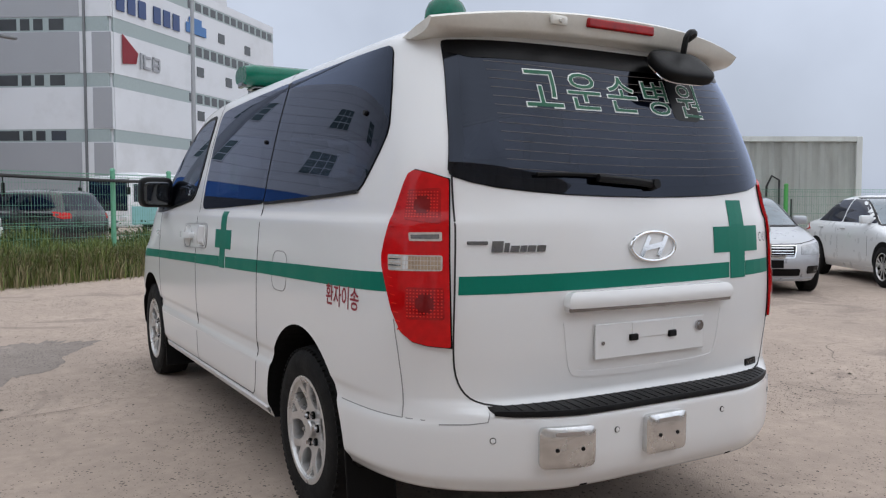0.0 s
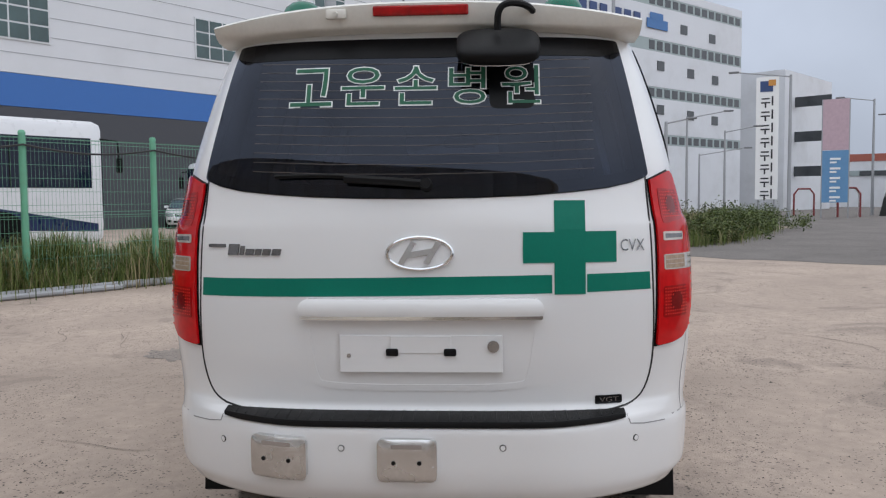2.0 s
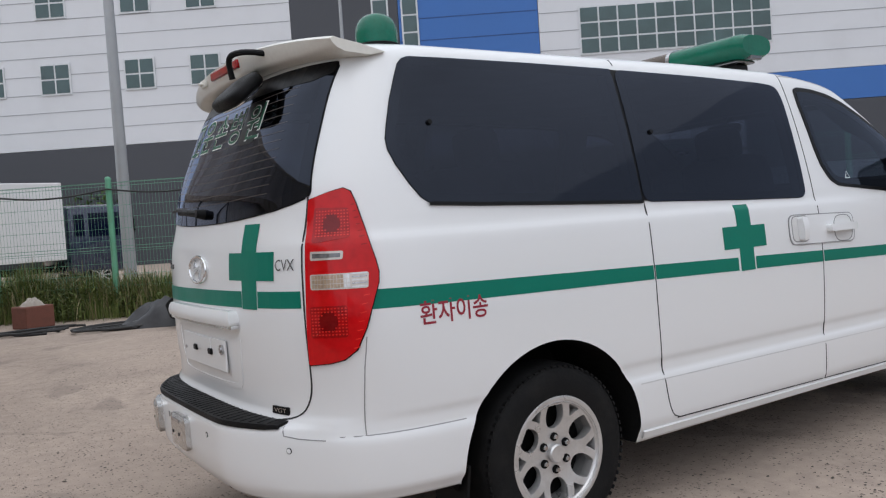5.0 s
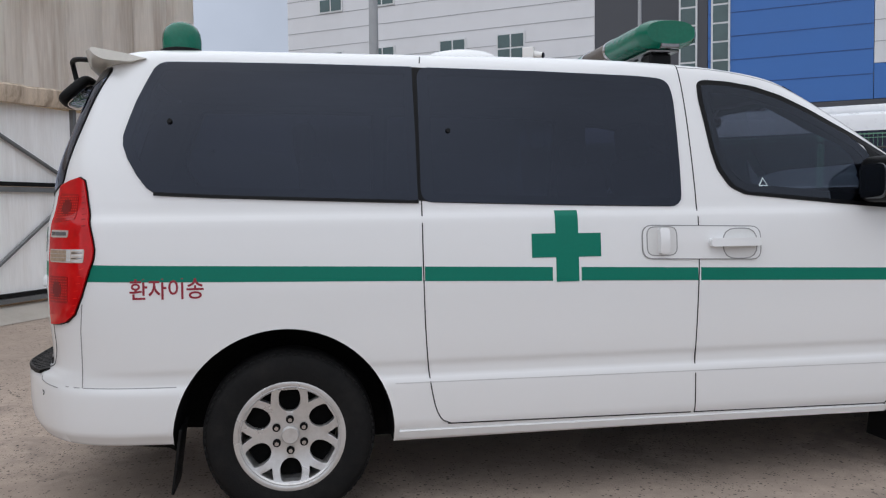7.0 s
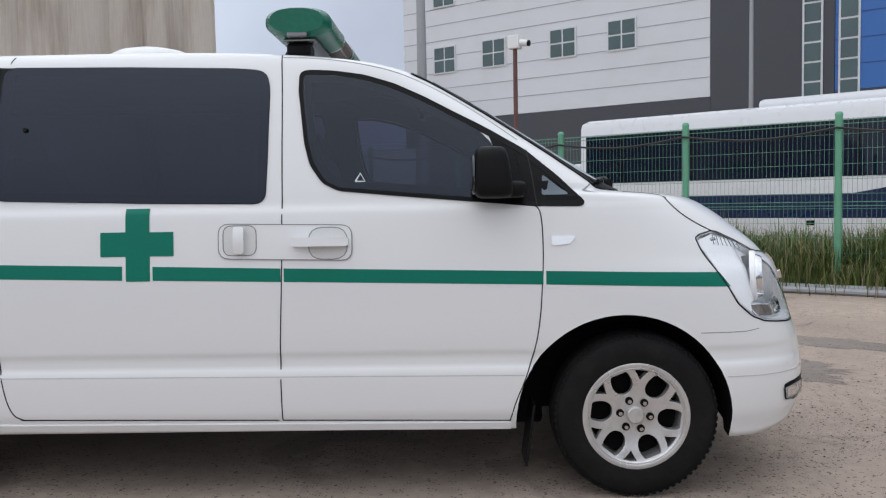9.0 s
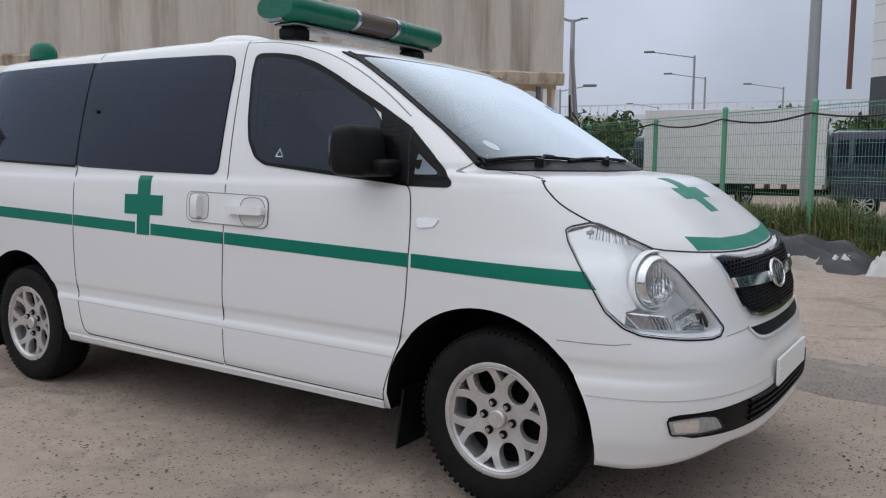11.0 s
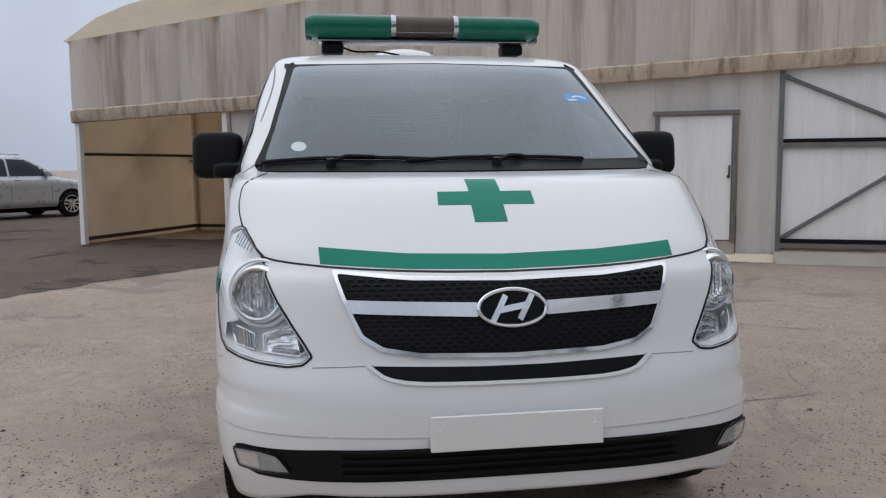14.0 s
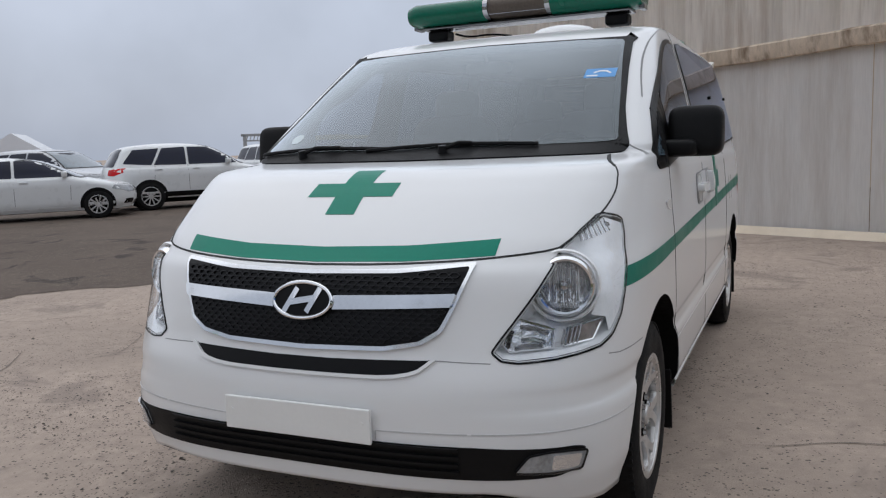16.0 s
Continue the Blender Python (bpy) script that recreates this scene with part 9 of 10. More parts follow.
def cctv_pole(p, h, base, rod, turn):
    t = thing("security_camera_pole", "white security camera on a thin pole", "camera pole", m=Matrix.Translation(p))
    b = bmesh.new()
    add_rod(b, (0, 0, base), (0, 0, h), 0.03, seg=8)
    part("pole", b, rod, t)
    rot = Matrix.Rotation(turn, 3, "Z")
    b = bmesh.new()
    add_box(b, (0, 0, h - 0.25 if rod is M_POLE else h + 0.05), (0.16, 0.14, 0.32 if rod is M_POLE else 0.18), rot, bevel=0.01)
    part("box", b, M_WHITE, t)
    b = bmesh.new()
    q = rot @ Vector((0.16, 0, 0))
    add_rod(b, Vector((0, 0, h + 0.06)) - q * 0.2, Vector((0, 0, h + 0.02)) + q * 1.2, 0.045, seg=10)
    part("camera", b, M_WHITE, t, smooth=True)
    b = bmesh.new()
    add_rod(b, Vector((0, 0, h + 0.02)) + q * 1.15, Vector((0, 0, h + 0.018)) + q * 1.35, 0.04, seg=10)
    part("lens", b, M_GLOSSBLK, t)


cctv_pole((9.1, -9.95, 0), 3.15, 0, M_POLE, radians(150))
cctv_pole((3.3, 7.0, 0), 3.35, 2.2, M_RUSTPOLE, radians(-30))


def street_lamp(p, h, reach, turn, r=0.09, arms=1, label="grey street lamp with a slim arm"):
    t = thing("street_lamp", label, "lamp", "street lamps", m=Matrix.Translation(p) @ Matrix.Rotation(turn, 4, "Z"))
    b = bmesh.new()
    add_rod(b, (0, 0, 0), (0, 0, h), r, r * 0.62, 12)
    part("pole", b, M_POLE, t, smooth=True)
    for a in range(arms):
        s = 1 if a == 0 else -1
        b = bmesh.new()
        tube(b, [Vector((0, 0, h - 0.1)), Vector((s * reach * 0.9, 0, h + reach * 0.10))], r * 0.36, 6)
        part("arm", b, M_POLE, t)
        b = bmesh.new()
        add_box(b, (s * reach, 0, h + reach * 0.11), (0.55, 0.22, 0.10), bevel=0.03)
        part("lamp_head", b, M_GALV, t)
    return t


street_lamp((13.4, 3.1, 0), 8.5, 0.7, radians(-95), 0.16, label="thick concrete pole with small lamps")
street_lamp((22.5, 5.0, 0), 8.6, 2.0, radians(-40), 0.10)
street_lamp((24.5, 2.9, 0), 6.2, 2.2, radians(-60), 0.08)
street_lamp((24.2, -4.3, 0), 8.6, 0.5, radians(80), 0.09)
street_lamp((40.6, -9.5, 0), 5.3, 1.3, radians(-100), 0.13)
street_lamp((45.3, -11.7, 0), 6.0, 2.3, radians(-102), 0.09)
street_lamp((41.6, -16.3, 0), 7.8, 2.9, radians(68), 0.11)
street_lamp((44.6, -13.7, 0), 5.1, 1.8, radians(-107), 0.08)
street_lamp((54.8, -14.8, 0), 4.3, 3.2, radians(-103), 0.09)
for x, y, h, reach in ((50.9, -24.9, 7.5, 2.0), (63.1, -33.9, 7.5, 2.6), (75.3, -43.0, 7.5, 2.6), (91.8, -54.4, 7.8, 2.8)):
    street_lamp((x, y, 0), h, reach, radians(62), 0.10)
street_lamp((1.75, 13.8, 0), 9.0, 0.8, radians(200), 0.13, label="thick concrete pole with small lamps")
street_lamp((13.5, 26.5, 0), 11.5, 0.9, radians(-120), 0.10)
for x, y, h in ((-8.4, 39.7, 7.0), (-10.6, 49.4, 6.9), (-18.2, 62.7, 6.1), (-7.1, 55.5, 6.6)):
    street_lamp((x, y, 0), h, 2.3, radians(197), 0.09)
street_lamp((-10.2, 27.5, 0), 4.4, 1.2, radians(27), 0.06)
street_lamp((-20.7, 51.2, 0), 11.6, 0.8, radians(27), 0.26, arms=2, label="tall mast with floodlights on top")
# round blue and red road sign on the tall pole beside the gate
M_SIGNRED = mat("faded_red_sign", (0.33, 0.03, 0.04), 0.45, vary=0.06)
rs = thing("road_sign", "round blue road sign with a red rim on the pole", "sign", m=pose(24.125, -4.29, 2.63, 0, -90, 5))
for name, r, z, mt in (("rim", 0.25, 0.0, M_SIGNRED), ("disc", 0.205, 0.004, M_SIGNBLUE)):
    b = bmesh.new()
    add_rod(b, (0, 0, z), (0, 0, z + 0.02), r, seg=32)
    part(name, b, mt, rs)
b = bmesh.new()
add_box(b, (0.02, 0, 0.027), (0.07, 0.27, 0.004))
part("stroke", b, M_WHITE, rs)
# leaning thin pole with a grey meter box, coiled cable and slack lines by the tent's corner
lp = thing("utility_pole", "thin leaning grey pole carrying a meter box and cables", "pole")
b = bmesh.new()
add_rod(b, (-2.80, 13.34, 0), (-3.09, 13.22, 3.83), 0.055, 0.045, 10)
part("pole", b, M_POLE, lp, smooth=True)
b = bmesh.new()
add_box(b, (-2.92, 13.14, 1.20), (0.36, 0.2, 0.54), Matrix.Rotation(radians(28), 3, "Z"), bevel=0.02)
part("meter_box", b, M_CONT, lp, "pale grey meter box")
b = bmesh.new()
for k in range(5):
    tube(b, [Vector((-2.62 + 0.05 * math.sin(k) + (0.13 + 0.008 * k) * math.cos(a), 13.05 - 0.02 * k + 0.05 * math.cos(a), 1.10 + (0.21 + 0.012 * k) * math.sin(a))) for a in np.linspace(0, 2 * math.pi, 22)], 0.014, 5)
tube(b, chaikin([Vector((-3.04, 13.1, 2.5)), Vector((-2.78, 13.1, 2.2)), Vector((-2.82, 13.15, 1.7)), Vector((-2.55, 13.0, 1.3)), Vector((-2.70, 13.05, 0.8)), Vector((-2.60, 13.0, 0.4)), Vector((-2.9, 13.1, 0.15))], 2, False), 0.020, 6)
tube(b, chaikin([Vector((-2.9, 13.1, 2.0)), Vector((-2.80, 13.05, 1.5)), Vector((-2.66, 13.05, 0.9)), Vector((-2.75, 13.0, 0.1)), Vector((-2.4, 12.6, 0.02))], 2, False), 0.016, 6)
part("cable", b, M_CABLE, lp, "black cables coiled on the pole")
b = bmesh.new()
tube(b, chaikin([tp(16.0, 2.5, 0.1), tp(16.0, 2.5, 0.1).lerp(Vector((-3.05, 13.2, 2.5)), 0.3) - Vector((0, 0, 0.35)), tp(16.0, 2.5, 0.1).lerp(Vector((-3.05, 13.2, 2.5)), 0.65) - Vector((0, 0, 0.16)), Vector((-3.05, 13.16, 2.55))], 3, False), 0.020, 6)
tagged(link("cable", b, M_CABLE), "slack black cable between the tent and the leaning pole", "cable")

# roadside name boards: a white one with dark strokes, a pink and blue one
M_INK = mat("dark_sign_ink", (0.03, 0.03, 0.035), 0.6)
bd = thing("name_board", "tall white name board with dark strokes", "sign", m=pose(45.9, -16.5, 0, 0, 0, -20))
b = bmesh.new()
add_box(b, (0, 0, 4.7), (0.15, 1.25, 7.2), bevel=0.01)
part("board", b, M_WHITE, bd)
for y in (-0.45, 0.45):
    b = bmesh.new()
    add_rod(b, (0, y, 0), (0, y, 1.15), 0.05, seg=8)
    part("leg", b, M_POLE, bd)
b = bmesh.new()
add_box(b, (-0.09, 0.05, 7.75), (0.02, 0.7, 0.62))
part("logo", b, M_SIGNBLUE, bd)
b = bmesh.new()
add_box(b, (-0.105, -0.25, 7.95), (0.02, 0.4, 0.35))
part("logo", b, mat("orange_sign", (0.55, 0.25, 0.05), 0.5), bd)
for k in range(8):
    z = 6.85 - 0.78 * k
    b = bmesh.new()
    for dy, dz, w, h in ((0.1, 0.18, 0.45, 0.08), (0.1, -0.05, 0.5, 0.08), (-0.28, 0.05, 0.09, 0.55), (0.1, -0.22, 0.09, 0.25)):
        add_box(b, (-0.085, dy, z + dz), (0.02, w, h))
    part("stroke", b, M_INK, bd)
bd2 = thing("banner", "pink and blue upright banner", "sign", m=pose(44.5, -19.9, 0, 0, 0, -24))
for z0, z1, mt in ((3.9, 6.8, mat("faded_pink_banner", (0.50, 0.36, 0.40), 0.6)), (0.9, 3.88, mat("blue_banner", (0.12, 0.27, 0.46), 0.6))):
    b = bmesh.new()
    add_box(b, (0, 0, (z0 + z1) / 2), (0.08, 1.36, z1 - z0))
    part("cloth", b, mt, bd2)
for k in range(5):
    b = bmesh.new()
    add_box(b, (-0.05, 0, 3.4 - 0.55 * k), (0.02, 0.55, 0.12))
    add_box(b, (-0.05, 0.1, 3.2 - 0.55 * k), (0.02, 0.35, 0.1))
    part("stroke", b, M_WHITE, bd2)
b = bmesh.new()
for y in (-0.70, 0.70):
    add_rod(b, (0, y, 0), (0, y, 6.8), 0.04, seg=6)
part("frame", b, M_POLE, bd2)

# folded entrance barriers: striped metal arches
for x, y in ((50.7, -20.5), (46.1, -21.4)):
    bar_t = thing("folding_gate", "folded striped steel gate beside the road", "gate", m=pose(x, y, 0, 0, 0, -20))
    for k in range(4):
        b = bmesh.new()
        tube(b, [Vector((0.35 * k, -0.6, 0)), Vector((0.35 * k, -0.6, 1.4)), Vector((0.35 * k, -0.35, 1.75)), Vector((0.35 * k, 0.35, 1.75)), Vector((0.35 * k, 0.6, 1.4)), Vector((0.35 * k, 0.6, 0))], 0.06, 6)
        part("arch", b, M_WHITE if k % 2 else mat("dark_red_paint", (0.2, 0.03, 0.03), 0.5), bar_t)

# ---- far trees, hills and roofs ----
M_LEAF = grass_mat("tree_leaves", (0.035, 0.065, 0.018), (0.085, 0.125, 0.035))
M_BARK = mat("tree_bark", (0.10, 0.075, 0.05), 0.9, vary=0.3)


def tree(p, h, r, seed):
    rnd = random.Random(seed)
    t = thing("tree", "leafy green tree beyond the fence", "tree", "far trees", m=Matrix.Translation(p))
    b = bmesh.new()
    add_rod(b, (0, 0, 0), (0.1, 0, h * 0.55), 0.16, 0.07, 8)
    for k in range(5):
        a = rnd.random() * 6.28
        add_rod(b, (0.05, 0, h * (0.30 + 0.05 * k)), (r * 0.6 * math.cos(a), r * 0.6 * math.sin(a), h * (0.6 + 0.06 * k)), 0.06, 0.02, 6)
    part("trunk", b, M_BARK, t)
    verts, faces = [], []
    lumps = [(Vector((rnd.uniform(-1, 1) * r * 0.6, rnd.uniform(-1, 1) * r * 0.6, h * rnd.uniform(0.45, 0.92))), r * rnd.uniform(0.3, 0.55)) for _ in range(11)]
    for _ in range(2600):
        c, q = rnd.choice(lumps)
        d = Vector((rnd.gauss(0, 1), rnd.gauss(0, 1), rnd.gauss(0, 0.8))).normalized() * q * rnd.uniform(0.55, 1.05)
        o = c + d
        u = Vector((rnd.gauss(0, 1), rnd.gauss(0, 1), rnd.gauss(0, 1))).normalized()
        v = u.cross(Vector((rnd.gauss(0, 1), rnd.gauss(0, 1), 1))).normalized()
        s = rnd.uniform(0.10, 0.2)
        k = len(verts)
        verts += [o - u * s, o + v * s * 0.5, o + u * s, o - v * s * 0.5]
        faces.append((k, k + 1, k + 2, k + 3))
    me = bpy.data.meshes.new("crown")
    me.from_pydata([tuple(v) for v in verts], [], faces)
    me.materials.append(M_LEAF)
    c = new("crown", me)
    c.parent = t
    return t


for i, (x, y, h, r) in enumerate(((-17, 38, 4.3, 2.5), (-13, 40, 4.5, 2.6), (-9, 41, 4.0, 2.3), (-22, 40, 4.0, 2.6), (-5, 42, 4.8, 2.4), (-1, 44, 4.4, 2.2), (4, 46, 4.6, 2.4), (-20, 36, 3.7, 2.5), (-11, 34, 4.2, 2.6), (-7, 35, 4.0, 2.4), (-3, 36, 4.2, 2.6), (1, 37, 3.8, 2.4), (5, 38, 4.0, 2.6), (9, 39, 3.8, 2.4), (13, 40, 4.0, 2.6), (58, -42, 5.5, 3.2), (64, -46, 5.0, 3.0), (70, -52, 5.0, 3.2))):
    tree((x, y, 0), h * 0.78 if y > 30 else h, r * 0.9, 20 + i)
# viaduct railing far behind the fence
b = bmesh.new()
add_box(b, (0, 0, 5.0), (90, 1.2, 1.0))
for k in range(120):
    add_rod(b, (-45 + 0.75 * k, 0, 5.5), (-45 + 0.75 * k, 0, 6.3), 0.04, seg=4)
add_box(b, (0, 0, 6.35), (90, 0.12, 0.12))
for k in range(8):
    add_box(b, (-42 + 12 * k, 0, 2.3), (1.4, 1.0, 4.6))
o = link("viaduct", b, M_LWHITE)
o.matrix_basis = pose(-2, 66, 0, 0, 0, 8)
tagged(o, "pale concrete viaduct with a railing", "bridge", kind="structure")
# pale gabled tent and roofs at the far end of the car park
ft = thing("far_tent", "pale grey gabled storage tent beyond the car park", "building", m=pose(-94, -123, 0, 0, 0, 40))
b = bmesh.new()
v = [b.verts.new(p) for p in ((-6, -5, 0), (6, -5, 0), (6, 5, 0), (-6, 5, 0), (-6, -5, 3.0), (6, -5, 3.0), (6, 5, 3.0), (-6, 5, 3.0), (-6, 0, 6.2), (6, 0, 6.2))]
for f in ((0, 1, 5, 4), (2, 3, 7, 6), (1, 2, 6, 9, 5), (3, 0, 4, 8, 7), (4, 5, 9, 8), (6, 7, 8, 9)):
    b.faces.new([v[i] for i in f])
part("tent_cloth", b, M_LWHITE, ft)
hz = thing("steel_gantry", "grey steel gantry beyond the car park", "gantry", m=pose(-90.6, -69.8, 0, 0, 0, 36))
for y in (-2.2, 2.2):
    b = bmesh.new()
    add_box(b, (0, y, 2.0), (0.5, 0.5, 4.0))
    part("leg", b, M_POLE, hz)
b = bmesh.new()
add_box(b, (0, 0, 4.0), (0.5, 5.4, 0.35))
add_box(b, (0, 0, 3.2), (0.3, 4.4, 0.2))
for k in range(8):
    add_rod(b, (0, -2.0 + 0.5 * k, 3.2), (0, -1.75 + 0.5 * k, 4.0), 0.06, seg=5)
part("truss", b, M_POLE, hz)

# ---- clutter at the fence ----
M_TARP = mat("black_tarpaulin", (0.022, 0.022, 0.025), 0.45, vary=0.2, bump=0.6, bump_scale=8)
M_CARD = mat("weathered_cardboard", (0.40, 0.36, 0.31), 0.8, vary=0.15, dirt=(0.2, 0.17, 0.14), dirt_scale=3, dirt_amount=0.5)
M_BAG = mat("white_sack", (0.62, 0.62, 0.60), 0.6, vary=0.1, bump=0.5, bump_scale=10)


def heap(name, label, category, p, sx, sy, sz, material, seed, turn=0.0):
    """A crumpled cloth or sack lying on the ground."""
    b = bmesh.new()
    n, m = 26, 18
    rows = []
    for i in range(n + 1):
        row = []
        for j in range(m + 1):
            u, v = i / n * 2 - 1, j / m * 2 - 1
            e = max(0.0, 1 - abs(u) ** 3) * max(0.0, 1 - abs(v) ** 3)
            k = noise.noise((u * 2.6 + seed, v * 2.6, seed)) * 0.5 + noise.noise((u * 7 + seed, v * 7, 1)) * 0.18
            row.append(b.verts.new((u * sx, v * sy, max(0.0, sz * e * (0.75 + k)))))
        rows.append(row)
    for i in range(n):
        for j in range(m):
            b.faces.new((rows[i][j], rows[i + 1][j], rows[i + 1][j + 1], rows[i][j + 1]))
    o = link(name, b, material, smooth=True)
    o.matrix_basis = Matrix.Translation(p) @ Matrix.Rotation(turn, 4, "Z")
    return tagged(o, label, category)


heap("tarpaulin", "crumpled black tarpaulin lying at the fence", "tarpaulin", (2.5, 8.25, 0.0), 1.2, 0.55, 0.45, M_TARP, 3, radians(-20))
heap("tarpaulin", "black plastic sheet over scrap at the fence", "tarpaulin", (1.25, 8.75, 0.0), 0.8, 0.45, 0.40, M_TARP, 9, radians(-30))
heap("cardboard_sheet", "flattened weathered cardboard lying at the fence", "cardboard", (2.75, 7.75, 0.0), 0.45, 0.24, 0.20, M_CARD, 5, radians(-15))
heap("sack", "white plastic sack by the fence post", "sack", (3.75, 7.55, 0.0), 0.20, 0.18, 0.30, M_BAG, 7)
heap("sack", "small white plastic sack on the scrap", "sack", (3.25, 7.75, 0.0), 0.18, 0.16, 0.24, M_BAG, 11)
sp = thing("spare_wheel", "old alloy wheel leaning on the scrap", "wheel", m=pose(1.15, 8.35, 0.17, 62, 0, 20))
small_wheel(sp, 0, 0.0, 0.32, 1)
b = bmesh.new()
add_lathe(b, [(0.26, 0.0), (0.285, 0.25), (0.29, 0.52), (0.27, 0.52), (0.26, 0.02)], 28, Matrix.Translation((4.33, 6.30, 0)))
tagged(link("tub", b, mat("faded_red_tub", (0.30, 0.05, 0.035), 0.5, vary=0.12), smooth=True), "faded red plastic tub at the fence", "tub")
b = bmesh.new()
tube(b, chaikin([Vector((11.55, 1.75, 1.74)), Vector((12.78, -0.22, 1.70)), Vector((13.36, -1.02, 1.71)), Vector((13.46, -1.16, 1.62)), Vector((13.48, -1.2, 0.8)), Vector((13.46, -1.3, 0.30)), Vector((13.6, -1.7, 0.22)), Vector((13.75, -2.2, 0.04)), Vector((13.95, -2.7, 0.04))], 2, False), 0.032, 8)
tagged(link("hose", b, M_CABLE), "black hose slung along the fence and down to the ground", "hose")
heap("sack", "white plastic sack lying behind the gate leaf", "sack", (16.75, -3.95, 0.0), 0.28, 0.30, 0.46, M_BAG, 17)
b = bmesh.new()
add_box(b, (-0.42, 10.68, 0.17), (0.46, 0.40, 0.34), Matrix.Rotation(radians(25), 3, "Z"), bevel=0.02)
tagged(link("crate", b, mat("rusty_red_crate", (0.17, 0.06, 0.04), 0.8, vary=0.25, dirt=(0.08, 0.05, 0.04), dirt_scale=6, dirt_amount=0.5)), "rusty red crate by the fence", "crate")
heap("rag", "pale rag lying on the rusty crate", "rag", (-0.42, 10.68, 0.338), 0.17, 0.14, 0.12, M_CARD, 23)
for k, (x, y, r) in enumerate(((0.45, 8.95, 0.55), (-0.55, 9.75, 0.50), (-1.5, 11.2, 0.45))):
    b = bmesh.new()
    rr = random.Random(60 + k)
    for n in range(4):
        ph, sq = rr.random() * 6.28, rr.uniform(0.35, 0.6)
        tube(b, [Vector((x + 0.10 * math.sin(ph), y + 0.10 * math.cos(ph), 0.02 + 0.010 * n)) + Matrix.Rotation(radians(-35 + 14 * n), 3, "Z") @ Vector((r * (0.7 + 0.14 * n + 0.22 * math.sin(2 * a + ph) + 0.08 * math.sin(5 * a)) * math.cos(a), r * sq * math.sin(a), 0)) for a in np.linspace(0, 1.7 * math.pi, 30)], 0.019, 6)
    tagged(link("hose_coil", b, M_CABLE, smooth=True), "loosely coiled black hose lying on the yard", "hose")
b = bmesh.new()
tube(b, chaikin([Vector((10.6, -8.6, 0.04)), Vector((10.3, -9.6, 0.06)), Vector((9.9, -10.6, 0.03)), Vector((9.5, -11.6, 0.05)), Vector((8.9, -13.2, 0.03))], 2, False), 0.03, 6)
tagged(link("hose", b, M_WHITE), "pale hose lying along the gate fence", "hose")


# ---- grit and scraps on the yard ----
M_GRIT = mat("dark_grit", (0.085, 0.072, 0.062), 0.9, vary=0.3, island=0.5)
M_SCRAP = mat("weathered_scrap", (0.10, 0.082, 0.066), 0.9, vary=0.3, island=0.4)


def grit(name, n, lo, hi, material, label, seed, box, flat=0.6, clump=True):
    """Loose bits lying in clusters on the open yard."""
    rnd = random.Random(seed)
    verts, faces = [], []
    made = 0
    while made < n:
        x, y = rnd.uniform(box[0], box[1]), rnd.uniform(box[2], box[3])
        dens = noise.noise((x * 0.8, y * 0.8, 1.7)) + 0.6 * noise.noise((x * 2.3, y * 2.3, 6.1))
        if clump and rnd.random() > max(0.04, min(1.0, dens * 2.0)):
            continue
        if -1.1 < x < 4.1 and abs(y) < 0.75:
            continue
        r = lo + (hi - lo) * rnd.random() ** 3
        a0, k = rnd.random() * 6.283, len(verts)
        st = rnd.uniform(0.6, 1.5)
        for i in range(5):
            a = a0 + 1.2566 * i
            q = r * rnd.uniform(0.7, 1.2)
            verts.append((x + q * math.cos(a) * st, y + q * math.sin(a), 0.004))
        verts.append((x + r * 0.2, y, 0.004 + r * flat * rnd.uniform(0.7, 1.3)))
        faces += [(k + i, k + (i + 1) % 5, k + 5) for i in range(5)]
        made += 1
    me = bpy.data.meshes.new(name)
    me.from_pydata(verts, [], faces)
    me.materials.append(material)
    return tagged(new(name, me), label, "gravel", kind="stuff")


grit("grit", 12000, 0.003, 0.0085, M_GRIT, "dark grit lying in clusters on the yard", 21, (-5.2, 9.5, -4.4, 6.5))
grit("grit", 90, 0.009, 0.018, M_SCRAP, "small dark stones scattered on the yard", 22, (-5.2, 9.5, -4.4, 6.5), 0.5, False)


# ---- the gate leaf standing open beyond the fence end ----
leaf = thing("gate_leaf", "bright green mesh gate leaf standing open", "gate", m=pose(14.62, -2.95, 0.06, 0, 0, math.degrees(math.atan2(-1.74, 2.6))))
LEAF_L, LEAF_H = 3.1, 1.98
for name, a, c, r in (("stile", (0, 0, 0), (0, 0, LEAF_H), 0.03), ("stile", (LEAF_L / 2, 0, 0), (LEAF_L / 2, 0, LEAF_H), 0.022), ("stile", (LEAF_L, 0, 0), (LEAF_L, 0, LEAF_H), 0.03), ("rail", (0, 0, 0.03), (LEAF_L, 0, 0.03), 0.028), ("rail", (0, 0, 0.98), (LEAF_L, 0, 0.98), 0.028), ("rail", (0, 0, LEAF_H), (LEAF_L, 0, LEAF_H), 0.028)):
    b = bmesh.new()
    add_rod(b, a, c, r, seg=10)
    part(name, b, M_GGREEN, leaf)
b = bmesh.new()
for k in range(1, 52):
    add_rod(b, (LEAF_L * k / 52, 0, 0.03), (LEAF_L * k / 52, 0, LEAF_H), 0.0025, seg=4)
for k in range(1, 20):
    add_rod(b, (0, 0.004, LEAF_H * k / 20), (LEAF_L, 0.004, LEAF_H * k / 20), 0.0025, seg=4)
tagged(part("wire_mesh", b, M_GGREEN, leaf), kind="stuff")

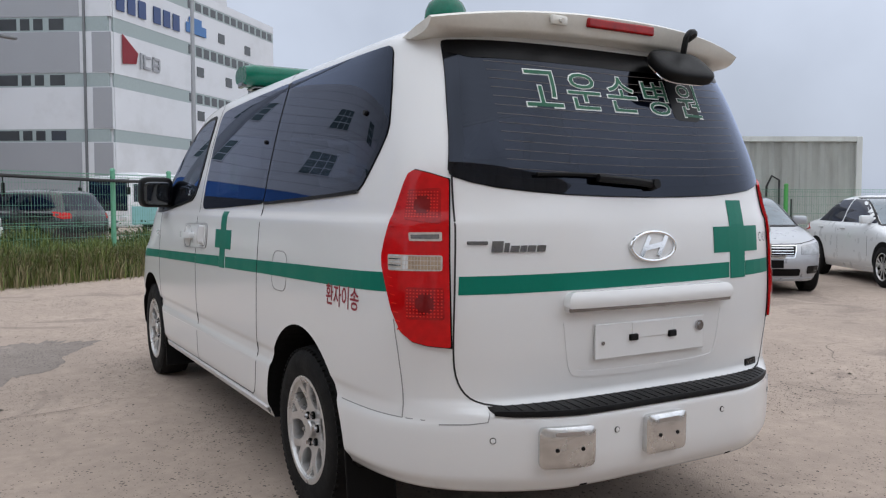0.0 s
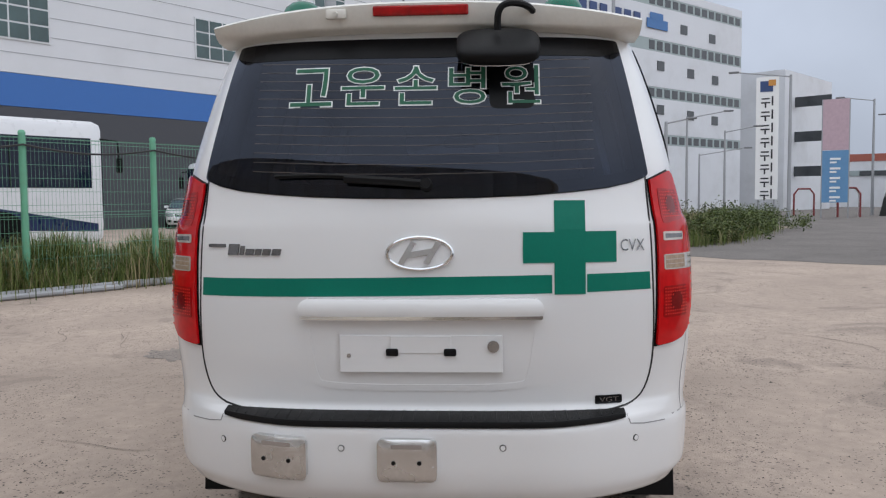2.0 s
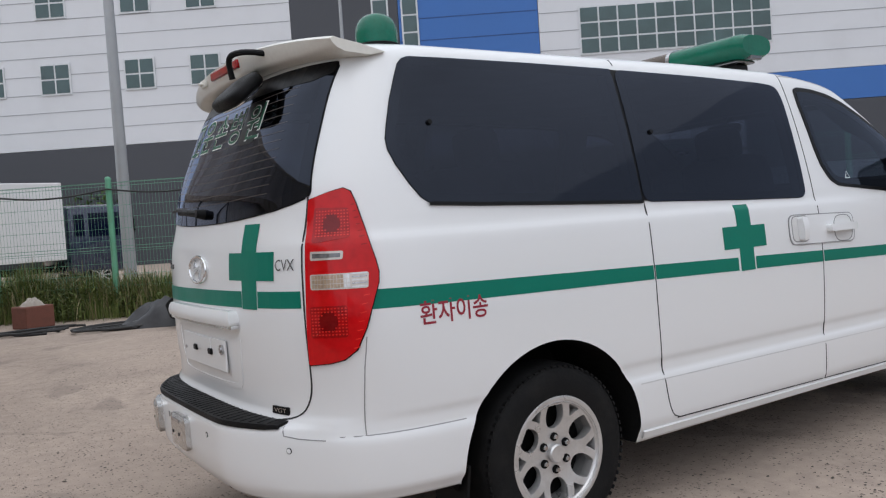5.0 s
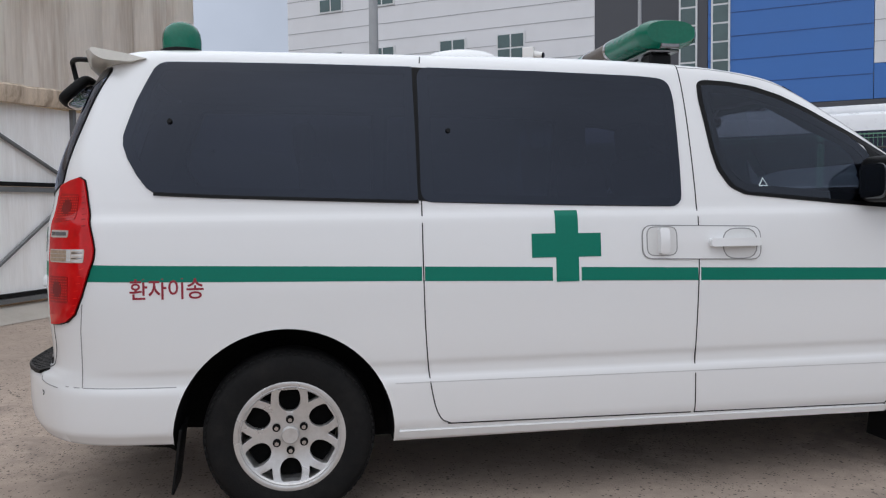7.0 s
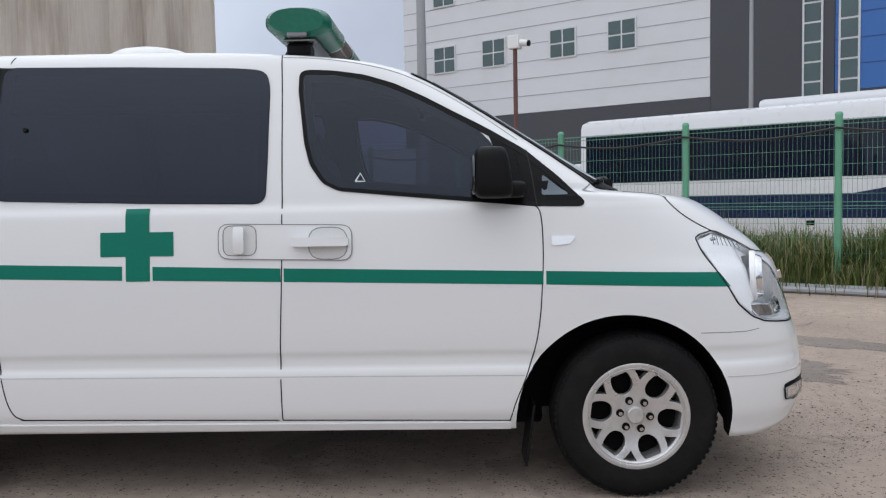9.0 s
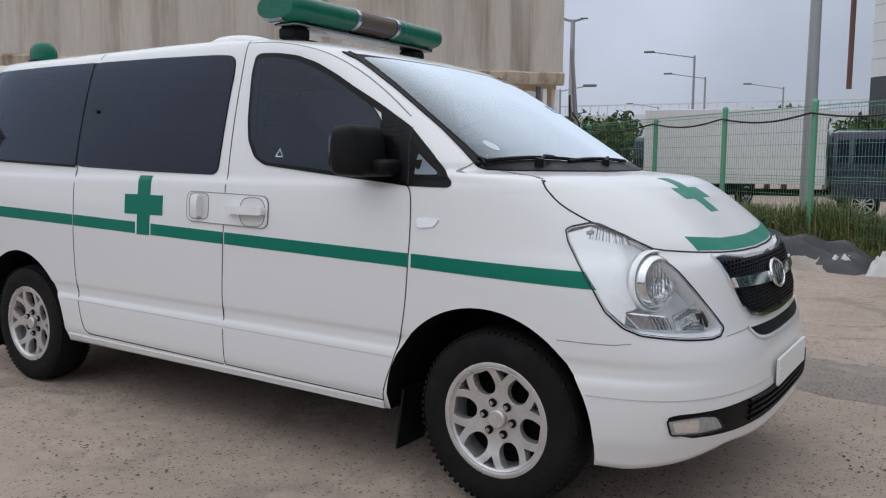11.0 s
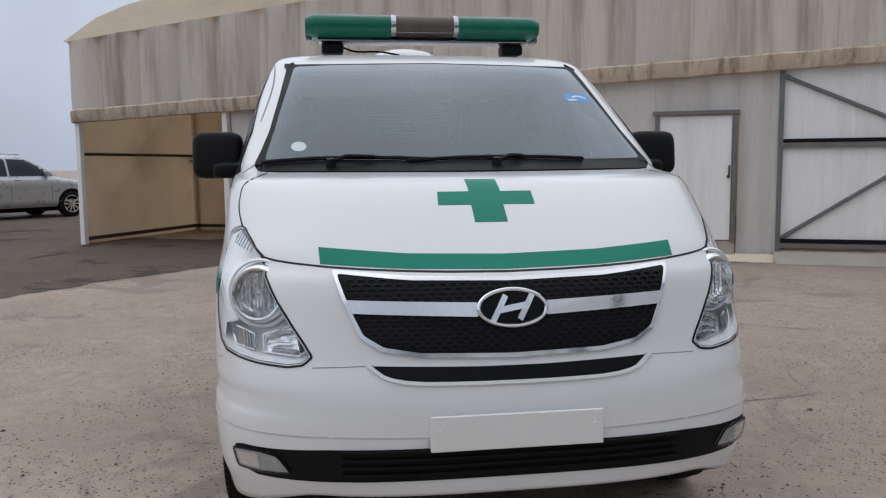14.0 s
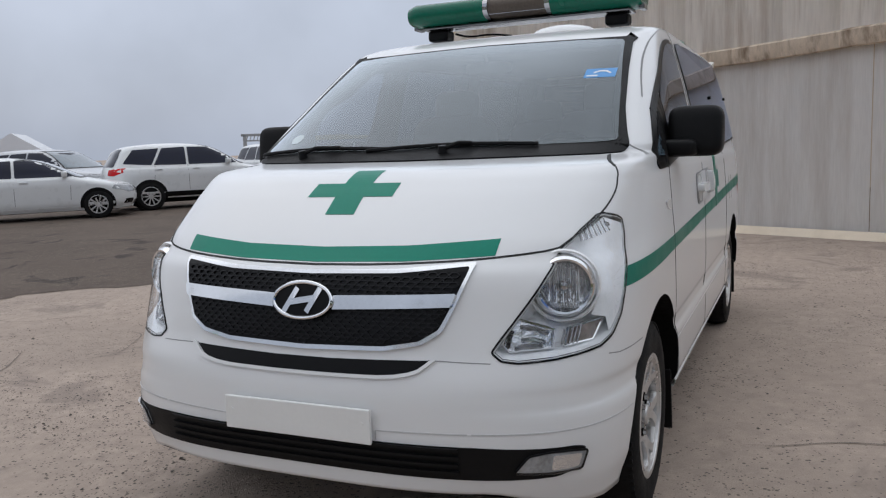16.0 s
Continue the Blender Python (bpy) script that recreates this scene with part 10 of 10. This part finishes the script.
# ---- low kerb under the gate fence, with hoses lying along it ----
M_KERB = mat("pale_concrete_kerb", (0.42, 0.40, 0.37), 0.85, vary=0.12, dirt=(0.2, 0.18, 0.15), dirt_scale=3, dirt_amount=0.5, bump=0.3, bump_scale=40)
ka, kb = Vector((10.75, -8.45, 0)), Vector((7.6, -16.0, 0))
kd = (kb - ka).normalized()
for k in range(8):
    b = bmesh.new()
    add_box(b, ka + kd * (0.45 + 1.0 * k) + Vector((0.02, 0.01, 0.13)), (0.985, 0.15, 0.27), Matrix.Rotation(math.atan2(kd.y, kd.x), 3, "Z"), bevel=0.012)
    tagged(link("kerb_stone", b, M_KERB), "pale concrete kerb block under the fence", "kerb", "kerb blocks under the fence")
side = Vector((kd.y, -kd.x, 0)) * -1
side = side if side.x < 0 else -side
for name, off, mt, lb in (("hose", 0.20, M_PALE, "white hose lying along the kerb"), ("cable", 0.29, M_CABLE, "black cable lying along the kerb")):
    b = bmesh.new()
    tube(b, chaikin([ka + kd * (0.5 * k) + side * (off + 0.09 * noise.noise((k * 0.7, off * 9, 0))) + Vector((0, 0, 0.02)) for k in range(12)], 2, False), 0.018, 7)
    tagged(link(name, b, mt, smooth=True), lb, name)

# ---- black cable coiled on the yard at the tent's corner ----
b = bmesh.new()
tube(b, chaikin([Vector(p) for p in ((-1.30, 8.46, 0.012), (-1.52, 8.62, 0.012), (-1.66, 8.95, 0.012), (-1.84, 9.42, 0.012), (-1.74, 9.66, 0.012), (-1.72, 10.0, 0.012), (-1.62, 10.35, 0.012), (-1.66, 10.95, 0.012))], 2, False), 0.012, 6)
tagged(link("cable", b, M_CABLE), "black cable lying slack on the yard by the tent corner", "cable")

# ---- rusty row of clamps standing on the floor of the tent's open bay ----
M_RUST = mat("red_rusty_iron", (0.16, 0.055, 0.035), 0.8, vary=0.3, dirt=(0.07, 0.035, 0.025), dirt_scale=8, dirt_amount=0.6)
rack = thing("clamp_rack", "low row of rusty red iron clamps in the tent bay", "rack")
for k in range(10):
    p = tp(1.15 + 0.105 * k, 0.0, -2.9)
    b = bmesh.new()
    add_rod(b, p, p + Vector((0, 0, 0.26)), 0.022, seg=6)
    add_rod(b, p + Vector((0, 0, 0.17)), p + TN * 0.09 + Vector((0, 0, 0.25)), 0.016, seg=6)
    part("clamp", b, M_RUST, rack)
b = bmesh.new()
add_rod(b, tp(1.05, 0.05, -2.9), tp(2.2, 0.05, -2.9), 0.03, seg=6)
part("base_bar", b, M_RUST, rack)

# ---- fine cracks and scuffed streaks in the yard ----
M_CRACK = mat("dark_crack_dirt", (0.19, 0.155, 0.13), 0.95, vary=0.3, scale=20)
rnd = random.Random(77)
verts, faces = [], []
for n in range(60):
    x, y = rnd.uniform(-4.5, 9.5), rnd.uniform(-5.0, 8.0)
    if -1.4 < x < 4.4 and abs(y) < 1.3:
        continue
    ang = rnd.choice((-0.5, -0.35, 0.9, 1.1)) + rnd.uniform(-0.3, 0.3)
    steps, wid = rnd.randint(12, 42), rnd.uniform(0.003, 0.010)
    k0 = len(verts)
    for i in range(steps):
        ang += 0.35 * noise.noise((x * 3, y * 3, n))
        x, y = x + 0.035 * math.cos(ang), y + 0.035 * math.sin(ang)
        w = wid * (0.35 + 0.9 * abs(noise.noise((x * 9, y * 9, 2)))) * math.sin(math.pi * (i + 0.5) / steps) ** 0.5
        nx, ny = -math.sin(ang) * w, math.cos(ang) * w
        verts += [(x - nx, y - ny, 0.0046), (x + nx, y + ny, 0.0046)]
        if i:
            k = k0 + 2 * i
            faces.append((k - 2, k, k + 1, k - 1))
me = bpy.data.meshes.new("crack")
me.from_pydata(verts, [], faces)
me.materials.append(M_CRACK)
tagged(new("crack", me), "fine dark cracks wandering over the pale yard", "crack", kind="stuff")
